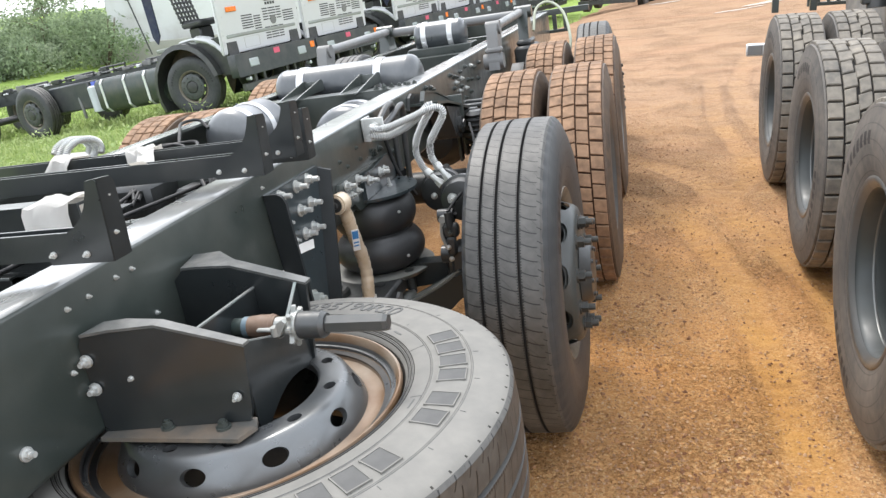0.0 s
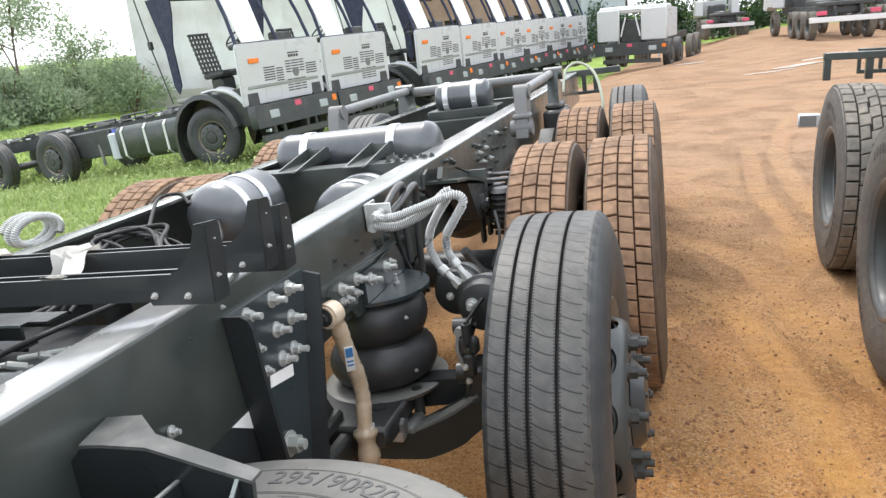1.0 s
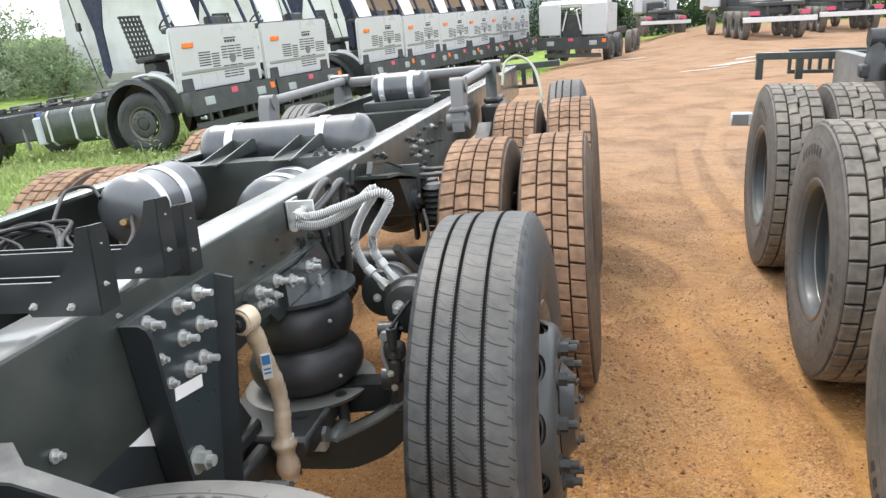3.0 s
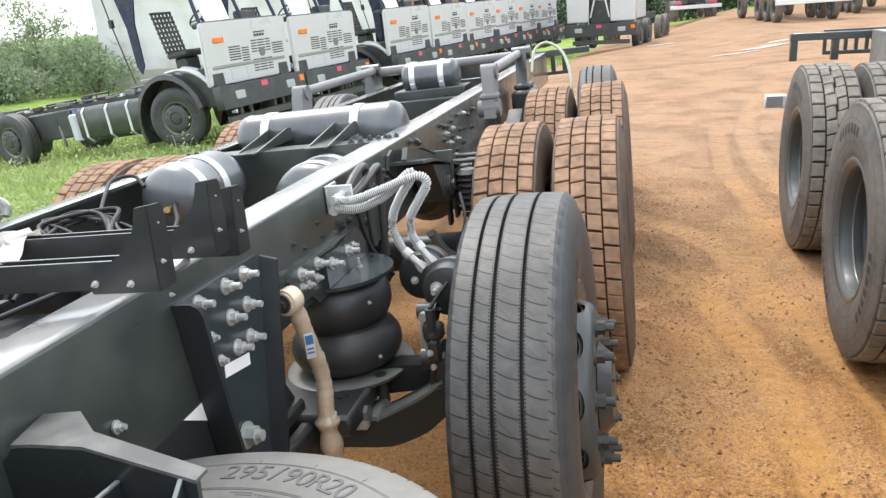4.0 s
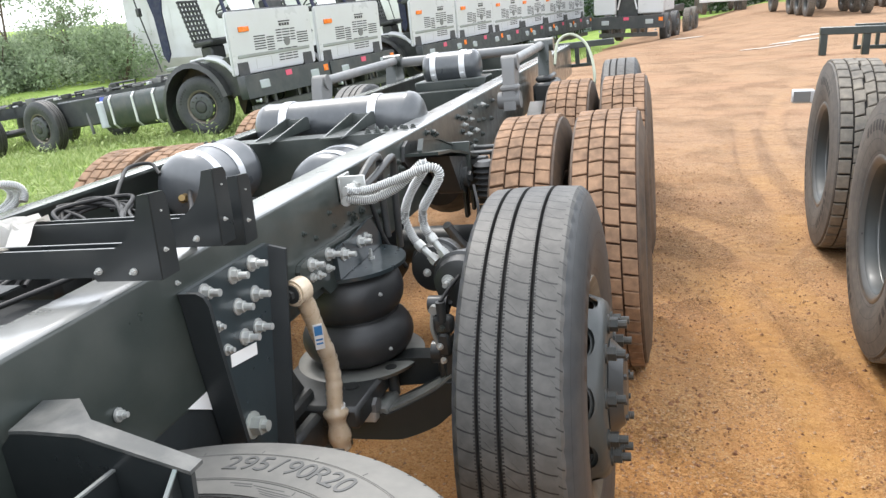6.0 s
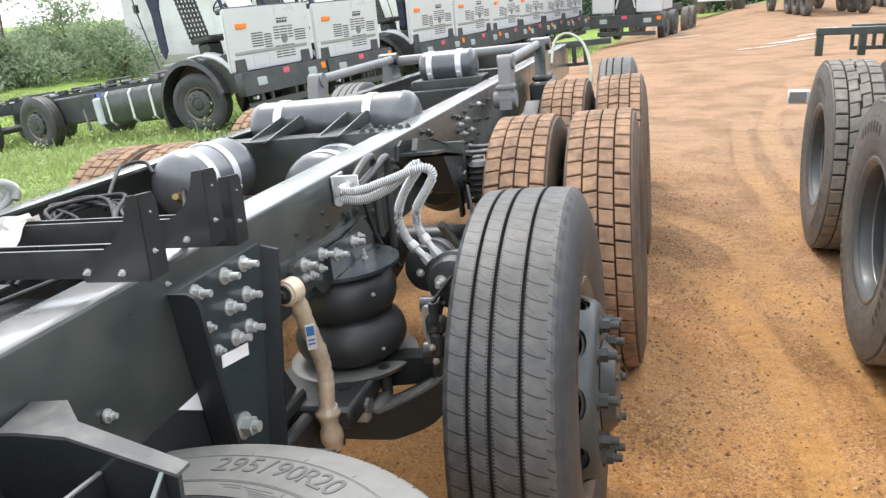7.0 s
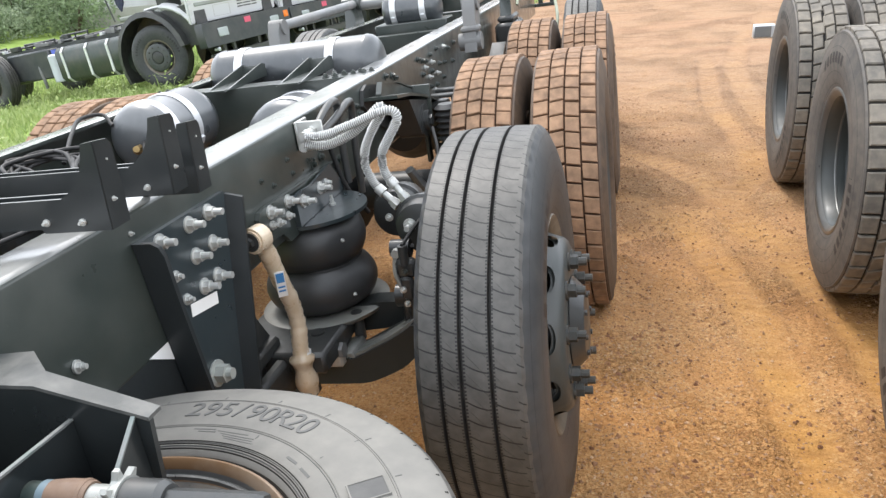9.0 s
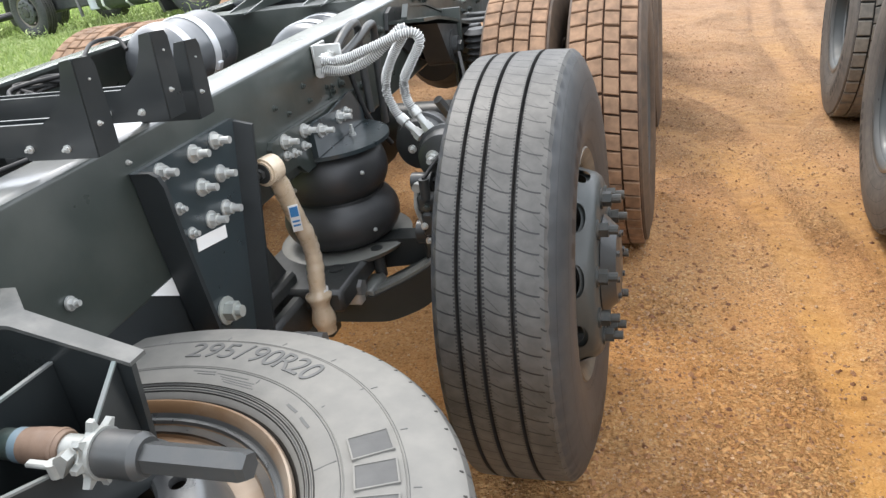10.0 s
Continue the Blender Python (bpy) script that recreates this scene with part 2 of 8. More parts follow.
# Groove tones, set darker than the ribs and blocks.
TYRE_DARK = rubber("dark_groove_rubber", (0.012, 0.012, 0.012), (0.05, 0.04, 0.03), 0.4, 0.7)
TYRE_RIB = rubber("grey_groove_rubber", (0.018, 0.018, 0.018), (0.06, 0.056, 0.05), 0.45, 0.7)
LETTER = rubber("dark_mark_field", (0.060, 0.060, 0.059), (0.12, 0.12, 0.115), 0.4, 0.6)
TYRE_MARK = rubber("grey_moulded_mark", (0.085, 0.085, 0.083), (0.15, 0.148, 0.14), 0.4, 0.65)


def earth_material():
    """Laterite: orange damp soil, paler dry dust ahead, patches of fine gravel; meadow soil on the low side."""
    k = Nodes("red_laterite_and_meadow_soil", (0.4, 0.2, 0.08), 0.95, 0, 0.06)
    pos = k.n.new("ShaderNodeNewGeometry").outputs["Position"]

    def mapped(stretch):
        mp = k.n.new("ShaderNodeMapping")
        mp.inputs["Scale"].default_value = stretch
        k.l.new(pos, mp.inputs["Vector"])
        return mp.outputs["Vector"]

    def at(scale, detail, rough=0.6, stretch=(1, 1, 1)):
        tex = k.n.new("ShaderNodeTexNoise")
        tex.inputs["Scale"].default_value, tex.inputs["Detail"].default_value, tex.inputs["Roughness"].default_value = scale, detail, rough
        k.l.new(mapped(stretch), tex.inputs["Vector"])
        return tex.outputs["Fac"]

    def grains(scale):
        tex = k.n.new("ShaderNodeTexVoronoi")
        tex.inputs["Scale"].default_value = scale
        k.l.new(mapped((1, 1, 1)), tex.inputs["Vector"])
        sep = k.n.new("ShaderNodeSeparateColor")
        k.l.new(tex.outputs["Color"], sep.inputs[0])
        return tex.outputs["Distance"], sep.outputs[0]

    sep = k.n.new("ShaderNodeSeparateXYZ")
    k.l.new(pos, sep.inputs[0])
    broad, mid, fine, grit = at(0.45, 5), at(2.4, 7, 0.65), at(16, 7, 0.65), at(70, 4, 0.6)
    streak = at(1.1, 6, 0.6, (2.6, 0.5, 1))
    soil = k.ramp(mid, [(0.28, (0.285, 0.118, 0.044)), (0.5, (0.37, 0.172, 0.070)), (0.72, (0.44, 0.235, 0.112))])
    soil = k.mix(k.grey(streak, 0.50, 0.66, 0, 0.75), soil, (0.43, 0.205, 0.060))
    soil = k.mix(k.grey(at(0.8, 5, 0.6, (1.8, 0.6, 1)), 0.53, 0.66, 0, 0.55), soil, (0.25, 0.115, 0.055))
    # wheels have pressed the loose grit flat and brought up finer yellow soil
    worn = k.n.new("ShaderNodeAttribute")
    worn.attribute_name = "wheel_track"
    pressed = k.math("MULTIPLY", worn.outputs["Fac"], k.grey(at(3.0, 5), 0.35, 0.60, 0.15, 0.75))
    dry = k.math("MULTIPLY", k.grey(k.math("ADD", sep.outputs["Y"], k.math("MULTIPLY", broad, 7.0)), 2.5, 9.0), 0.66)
    soil = k.mix(k.grey(broad, 0.55, 0.72, 0, 0.5), soil, (0.37, 0.25, 0.16))
    soil = k.mix(k.grey(fine, 0.56, 0.70, 0, 0.40), soil, (0.20, 0.085, 0.036))
    d1, c1 = grains(120)
    d2, c2 = grains(260)
    patch = k.grey(k.math("ADD", k.math("MULTIPLY", mid, 0.6), k.math("MULTIPLY", at(0.9, 4), 0.6)), 0.50, 0.72)
    tone = k.ramp(c1, [(0.0, (0.15, 0.068, 0.034)), (0.35, (0.36, 0.18, 0.085)), (0.8, (0.45, 0.27, 0.15)), (1.0, (0.60, 0.46, 0.34))])
    soil = k.mix(k.math("MULTIPLY", patch, 0.75), soil, tone)
    tone2 = k.ramp(c2, [(0.0, (0.18, 0.08, 0.04)), (0.2, (0.38, 0.19, 0.085)), (1.0, (0.50, 0.31, 0.18))])
    soil = k.mix(0.35, soil, tone2)
    # dark flecks: shadows of small clods put into the soil colour
    clod_shade = k.grey(at(34, 5, 0.7, (1, 0.8, 1)), 0.60, 0.70, 0, 0.4)
    soil = k.mix(clod_shade, soil, (0.14, 0.062, 0.032))
    soil = k.mix(k.grey(at(75, 4, 0.75), 0.52, 0.62, 0, 0.75), soil, (0.17, 0.075, 0.032))
    soil = k.mix(k.grey(at(90, 4, 0.75), 0.54, 0.66, 0, 0.4), soil, (0.50, 0.31, 0.16))
    soil = k.mix(pressed, soil, k.ramp(fine, [(0.3, (0.37, 0.185, 0.060)), (0.7, (0.46, 0.245, 0.085))]))
    # clods of damp darker soil lying on the trodden crust, and pale crumbs between them
    clod = at(58, 4, 0.6)
    strewn = k.math("MULTIPLY", k.grey(at(1.3, 4), 0.42, 0.62), k.math("SUBTRACT", 1.0, worn.outputs["Fac"]))
    soil = k.mix(k.math("MULTIPLY", k.grey(clod, 0.56, 0.63, 0, 0.7), strewn), soil, (0.17, 0.068, 0.028))
    soil = k.mix(k.grey(at(55, 3, 0.55), 0.60, 0.70, 0, 0.3), soil, (0.48, 0.27, 0.12))
    # shade of the track relief, painted on as a darker soil tone
    rut_shade = k.n.new("ShaderNodeAttribute")
    rut_shade.attribute_name = "track_shade"
    soil = k.mix(k.math("MULTIPLY", rut_shade.outputs["Fac"], 0.7), soil, (0.185, 0.082, 0.034))
    lift = k.n.new("ShaderNodeMixRGB")
    lift.blend_type = "MULTIPLY"
    lift.inputs[0].default_value = 1.0
    k.l.new(soil, lift.inputs[1])
    lift.inputs[2].default_value = (1.145, 1.14, 0.885, 1)
    soil = lift.outputs[0]
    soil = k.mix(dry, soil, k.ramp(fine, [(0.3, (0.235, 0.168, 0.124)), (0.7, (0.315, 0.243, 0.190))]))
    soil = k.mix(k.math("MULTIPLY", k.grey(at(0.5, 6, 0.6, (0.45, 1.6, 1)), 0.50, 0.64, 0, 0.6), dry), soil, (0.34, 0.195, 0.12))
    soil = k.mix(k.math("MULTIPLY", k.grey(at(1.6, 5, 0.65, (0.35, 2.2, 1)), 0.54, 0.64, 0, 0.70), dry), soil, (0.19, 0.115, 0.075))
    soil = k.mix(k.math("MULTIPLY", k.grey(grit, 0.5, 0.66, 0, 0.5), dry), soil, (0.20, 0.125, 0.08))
    soil = k.mix(k.math("MULTIPLY", rut_shade.outputs["Fac"], k.math("MULTIPLY", dry, 0.6)), soil, (0.20, 0.115, 0.07))
    # the meadow begins past a wandering line on the low side and beyond the yard
    edge = k.math("ADD", sep.outputs["X"], k.math("MULTIPLY", k.math("SUBTRACT", at(0.8, 5), 0.5), 1.6))
    west = k.math("LESS_THAN", edge, k.math("SUBTRACT", k.math("MULTIPLY", k.math("MAXIMUM", k.math("SUBTRACT", sep.outputs["Y"], 12.0), 0.0), 0.10), 1.45))
    north = k.math("GREATER_THAN", k.math("ADD", sep.outputs["Y"], k.math("MULTIPLY", at(0.25, 4), 6.0)), 52.0)
    lawn = k.math("MAXIMUM", west, north)
    green = k.ramp(at(2.5, 6), [(0.3, (0.15, 0.22, 0.05)), (0.5, (0.22, 0.31, 0.08)), (0.72, (0.31, 0.39, 0.12))])
    k.base(k.mix(lawn, soil, green))
    k.bump(mid, 0.4, 0.04)
    k.bump(fine, 0.8, 0.022)
    k.bump(k.math("MULTIPLY", d1, patch), 0.5, 0.006)
    k.bump(grit, 0.9, 0.007)
    k.bump(k.math("MULTIPLY", k.grey(clod, 0.44, 0.60), strewn), 0.9, 0.010)
    return k.mat


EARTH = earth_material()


def leafy(name, dark, light, through=0.45):
    """Leaves and blades: each its own tone, letting some light through."""
    k = Nodes(name, dark, 0.6, 0, 0.3)
    info = k.n.new("ShaderNodeNewGeometry")
    tone = k.mix(info.outputs["Random Per Island"], dark, light)
    k.base(tone)
    if through:
        thin = k.n.new("ShaderNodeBsdfTranslucent")
        k.l.new(tone, thin.inputs["Color"])
        both = k.n.new("ShaderNodeMixShader")
        both.inputs[0].default_value = through
        k.l.new(k.p.outputs[0], both.inputs[1])
        k.l.new(thin.outputs[0], both.inputs[2])
        k.l.new(both.outputs[0], k.n["Material Output"].inputs["Surface"])
    return k.mat


GRASS = leafy("meadow_grass", (0.20, 0.28, 0.085), (0.37, 0.43, 0.18), 0.4)
# Distance haze is put into the next two leaf colours as grey-green.
LEAF = leafy("hazed_tree_leaves", (0.16, 0.215, 0.125), (0.36, 0.44, 0.27))
LEAF_HAZED = leafy("haze_paled_tree_leaves", (0.23, 0.29, 0.19), (0.43, 0.50, 0.35))
LEAF_DARK = leafy("dark_tree_leaves", (0.04, 0.08, 0.035), (0.10, 0.16, 0.07))
BARK = painted("tree_bark", (0.12, 0.09, 0.065), 0.85, 0.3)
PEBBLE = leafy("laterite_pebbles", (0.20, 0.095, 0.045), (0.50, 0.32, 0.18), 0)
CLOD = leafy("damp_soil_clods", (0.13, 0.052, 0.022), (0.33, 0.165, 0.075), 0)
SHED = painted("weathered_white_sheeting", (0.60, 0.61, 0.60), 0.6, 0.75, (0.36, 0.34, 0.30), scale=0.5)
DUSTY_RAIL = painted("dusty_grey_rail_paint", (0.15, 0.155, 0.155), 0.4, 0.5, (0.27, 0.25, 0.225), scale=5)
BRICK = painted("brown_wall_render", (0.26, 0.17, 0.12), 0.8, 0.5, (0.36, 0.28, 0.22), scale=0.8)
CONCRETE = painted("stained_concrete", (0.38, 0.37, 0.34), 0.8, 0.5, (0.2, 0.19, 0.16), scale=0.8)
# Puddle colour kept pale to stand in for the reflected sky.
WET = painted("sky_paled_puddle", (0.50, 0.43, 0.36), 0.30, 0.7, (0.36, 0.26, 0.19), scale=3.0)


# ---------- mesh helpers ----------
def link(name, bm, mat, parent=None, label="", smooth=40):
    """One bmesh as one mesh object; flat where edges are sharper than the given angle."""
    me = bpy.data.meshes.new(name)
    bmesh.ops.recalc_face_normals(bm, faces=bm.faces)
    if smooth:
        for f in bm.faces:
            f.smooth = True
        lim = radians(smooth)
        for e in bm.edges:
            if len(e.link_faces) == 2 and e.calc_face_angle(0) > lim:
                e.smooth = False
    bm.to_mesh(me)
    bm.free()
    for m in mat if isinstance(mat, (list, tuple)) else (mat,):
        me.materials.append(m)
    ob = new(name, me)
    ob.parent = parent
    if label:
        ob["label"] = label
    return ob


part = link


def share(name, me, parent, m=None, label=""):
    ob = new(name, me)
    ob.parent = parent
    if m is not None:
        ob.matrix_basis = m
    if label:
        ob["label"] = label
    return ob


def root(name, m=None):
    ob = new(name)
    ob.empty_display_size = 0.2
    if m is not None:
        ob.matrix_basis = m
    return ob


def box(bm, lo, hi, bevel=0.0, m=None, mi=0):
    r = bmesh.ops.create_cube(bm, size=1)
    vs = r["verts"]
    s = [hi[i] - lo[i] for i in range(3)]
    c = [(hi[i] + lo[i]) / 2 for i in range(3)]
    for v in vs:
        v.co = Vector((v.co[i] * s[i] + c[i] for i in range(3)))
    fs = {f for v in vs for f in v.link_faces}
    for f in fs:
        f.material_index = mi
    if bevel:
        es = list({e for v in vs for e in v.link_edges})
        g = bmesh.ops.bevel(bm, geom=es, offset=bevel, segments=1, affect="EDGES", profile=0.5)
        vs = list({v for f in g["faces"] for v in f.verts} | {v for v in vs if v.is_valid})
        for v in vs:
            for f in v.link_faces:
                f.material_index = mi
    if m is not None:
        bmesh.ops.transform(bm, matrix=m, verts=vs)
    return vs


def rod(bm, a, b, r, seg=12, r2=None, mi=0, caps=True):
    a, b = Vector(a), Vector(b)
    d = b - a
    m = Matrix.Translation((a + b) / 2) @ d.to_track_quat("Z", "Y").to_matrix().to_4x4()
    g = bmesh.ops.create_cone(bm, cap_ends=caps, segments=seg, radius1=r, radius2=r if r2 is None else r2, depth=d.length, matrix=m)
    for v in g["verts"]:
        for f in v.link_faces:
            f.material_index = mi
    return g["verts"]


def smooth_line(pts, n=8):
    """Points of a Catmull-Rom curve through the given ones."""
    p = [Vector(q) for q in pts]
    p = [2 * p[0] - p[1]] + p + [2 * p[-1] - p[-2]]
    out = []
    for i in range(1, len(p) - 2):
        for k in range(n):
            t = k / n
            out.append(0.5 * (2 * p[i] + (p[i + 1] - p[i - 1]) * t + (2 * p[i - 1] - 5 * p[i] + 4 * p[i + 1] - p[i + 2]) * t * t
                              + (3 * p[i] - p[i - 1] - 3 * p[i + 1] + p[i + 2]) * t ** 3))
    out.append(p[-2])
    return out


def sweep(bm, line, radius, seg=8, flat=1.0, mi=0):
    """A tube along a line; radius: a number or one for each point."""
    rings, side = [], None
    for i, q in enumerate(line):
        d = (line[min(i + 1, len(line) - 1)] - line[max(i - 1, 0)]).normalized()
        if side is None:
            side = d.cross(Vector((0, 0, 1)))
            if side.length < 0.1:
                side = d.cross(Vector((1, 0, 0)))
        side = (side - d * side.dot(d)).normalized()
        up = side.cross(d)
        r = radius[i] if isinstance(radius, (list, tuple)) else radius
        rings.append([bm.verts.new(q + side * (math.cos(a) * r) + up * (math.sin(a) * r * flat)) for a in (math.tau * k / seg for k in range(seg))])
    for a, b in zip(rings, rings[1:]):
        for k in range(seg):
            bm.faces.new((a[k], a[(k + 1) % seg], b[(k + 1) % seg], b[k])).material_index = mi
    bm.faces.new(rings[0][::-1]).material_index = mi
    bm.faces.new(rings[-1]).material_index = mi


def lathe(bm, profile, seg=48, axis="x", closed=False, mi=0, mis=None, centre=(0, 0, 0)):
    """Turns (along, radius) points round an axis."""
    rings = []
    c = Vector(centre)
    for along, r in profile:
        ring = []
        for k in range(seg):
            a = math.tau * k / seg
            q = (along, r * math.cos(a), r * math.sin(a)) if axis == "x" else (r * math.cos(a), r * math.sin(a), along) if axis == "z" else (r * math.cos(a), along, r * math.sin(a))
            ring.append(bm.verts.new(c + Vector(q)))
        rings.append(ring)
    pairs = list(zip(rings, rings[1:])) + ([(rings[-1], rings[0])] if closed else [])
    for i, (a, b) in enumerate(pairs):
        for k in range(seg):
            f = bm.faces.new((a[k], a[(k + 1) % seg], b[(k + 1) % seg], b[k]))
            f.material_index = mis[i] if mis else mi
    return rings


def slab(bm, outline, a, b, plane="yz", holes=(), mi=0):
    """A flat outline given thickness from a to b along the third axis."""
    def at(u, v, w):
        return {"yz": (w, u, v), "xz": (u, w, v), "xy": (u, v, w)}[plane]
    lo = [bm.verts.new(at(u, v, a)) for u, v in outline]
    hi = [bm.verts.new(at(u, v, b)) for u, v in outline]
    n = len(outline)
    fs = [bm.faces.new(lo[::-1]), bm.faces.new(hi)]
    for i in range(n):
        fs.append(bm.faces.new((lo[i], lo[(i + 1) % n], hi[(i + 1) % n], hi[i])))
    for f in fs:
        f.material_index = mi
    return lo + hi


def bolt(bm, at, axis, r=0.014, head=0.014, stud=0.012, washer=True):
    """A hexagon nut on a washer, with the end of its bolt."""
    p, d = Vector(at), Vector(axis).normalized()
    q = p
    if washer:
        rod(bm, q, q + d * 0.004, r * 1.45, 14)
        q = q + d * 0.004
    rod(bm, q, q + d * head, r, 6)
    if stud:
        rod(bm, q + d * head, q + d * (head + stud), r * 0.6, 10)


def words(text, size, mat, name, parent, m, depth=0.0006, label=""):
    cu = bpy.data.curves.new(name, "FONT")
    cu.body, cu.size, cu.extrude, cu.align_x, cu.align_y = text, size, depth, "CENTER", "CENTER"
    tmp = bpy.data.objects.new(name, cu)
    scene.collection.objects.link(tmp)
    dg = bpy.context.evaluated_depsgraph_get()
    dg.update()
    me = bpy.data.meshes.new_from_object(tmp.evaluated_get(dg))
    scene.collection.objects.unlink(tmp)
    bpy.data.objects.remove(tmp)
    me.materials.clear()
    me.materials.append(mat)
    return share(name, me, parent, m, label)


# ---------- wheels ----------
R_TYRE, RIM_R = 0.505, 0.262


def tyre_body(bm, seg, width=0.262, tread=0.210, grooves=(), depth=0.013, mi_tread=0, mi_side=1, mi_groove=2, side=None, out=None, dark_beads=0):
    """Carcass round the x axis: beads, bulged sidewalls, rounded shoulders, a crown with grooves."""
    h, w = tread / 2, width / 2
    ho = h if out is None else out
    low = side or [(0.092, 0.262), (0.108, 0.272), (0.119, 0.300), (w - 0.004, 0.345), (w, 0.385), (w - 0.003, 0.425), (w - 0.012, 0.458), (h + 0.010, 0.485), (h + 0.003, 0.4955)]
    high = low[:-2] + [(ho + 0.010, 0.485), (ho + 0.003, 0.4955)]
    prof, mis = [(-x, r) for x, r in low], [mi_side] * (len(low) - 1)
    crown = [(-h + 0.004, R_TYRE - 0.0035)]
    mis.append(mi_tread)
    marks = []
    for g, gw in grooves:
        marks += [(g - gw / 2, 0), (g - gw / 2 + 0.002, -depth), (g + gw / 2 - 0.002, -depth), (g + gw / 2, 0)]
    for x, dz in marks:
        crown.append((x, R_TYRE - 0.0035 * (x / h) ** 2 + dz))
    for i, (x, dz) in enumerate(marks):
        mis.append([mi_tread, mi_groove, mi_groove, mi_groove][i % 4])
    crown.append((ho - 0.004, R_TYRE - 0.0035))
    mis.append(mi_tread)
    prof += crown + [(x, r) for x, r in reversed(high)]
    mis += [mi_tread] + [mi_side] * (len(low) - 1 - 2 * (dark_beads > 0)) + [dark_beads] * 3 * (dark_beads > 0)
    mis = (mis + [mi_side] * 40)[:len(prof) - 1]
    lathe(bm, prof, seg, mis=mis)
    # inner skin
    lathe(bm, [low[0], (-low[0][0], low[0][1])], seg, mi=mi_side)
    bmesh.ops.remove_doubles(bm, verts=bm.verts[:], dist=1e-5)


def curved_block(bm, x0, x1, a0, a1, r0, r1, skew=0.0, ch=0.004, mi=0):
    """One tread block: a patch of the crown with chamfered top edges; skew shifts its ends along the turn."""
    def pt(x, a, r):
        return bm.verts.new((x, r * math.cos(a), r * math.sin(a)))
    s0, s1 = skew * 0.5, -skew * 0.5
    lo = [pt(x0, a0 + s0, r0), pt(x1, a0 + s1, r0), pt(x1, a1 + s1, r0), pt(x0, a1 + s0, r0)]
    ca = ch / r1
    hi = [pt(x0 + ch, a0 + s0 + ca, r1), pt(x1 - ch, a0 + s1 + ca, r1), pt(x1 - ch, a1 + s1 - ca, r1), pt(x0 + ch, a1 + s0 - ca, r1)]
    md = [pt(v.co.x, a, r1 - ch * 0.8) for v, a in zip(lo, (a0 + s0, a0 + s1, a1 + s1, a1 + s0))]
    bm.faces.new(hi).material_index = mi
    for A, B in ((lo, md), (md, hi)):
        for i in range(4):
            bm.faces.new((A[i], A[(i + 1) % 4], B[(i + 1) % 4], B[i])).material_index = mi
    return lo


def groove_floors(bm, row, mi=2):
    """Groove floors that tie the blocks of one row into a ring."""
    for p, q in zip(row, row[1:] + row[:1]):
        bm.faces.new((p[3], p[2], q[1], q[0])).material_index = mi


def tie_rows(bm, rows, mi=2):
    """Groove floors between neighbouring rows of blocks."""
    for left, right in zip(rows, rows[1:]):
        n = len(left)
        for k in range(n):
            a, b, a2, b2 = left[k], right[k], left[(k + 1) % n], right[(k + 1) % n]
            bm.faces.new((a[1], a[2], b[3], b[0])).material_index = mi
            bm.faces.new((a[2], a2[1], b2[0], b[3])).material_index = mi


def steer_tyre(seg=162):
    bm = bmesh.new()
    tyre_body(bm, seg, grooves=((-0.062, 0.0080), (-0.020, 0.0085), (0.038, 0.0080)), depth=0.013, out=0.098)
    # small shoulder cuts along both edges of the crown
    for v in bm.verts:
        r = math.hypot(v.co.y, v.co.z)
        if 0.494 < r < 0.4965 and round(math.atan2(v.co.z, v.co.y) / math.tau * seg) % 3 == 0:
            v.co.y *= 1 - 0.006 / r
            v.co.z *= 1 - 0.006 / r
            v.co.x *= 0.965
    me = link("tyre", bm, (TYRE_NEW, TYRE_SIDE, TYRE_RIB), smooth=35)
    return me


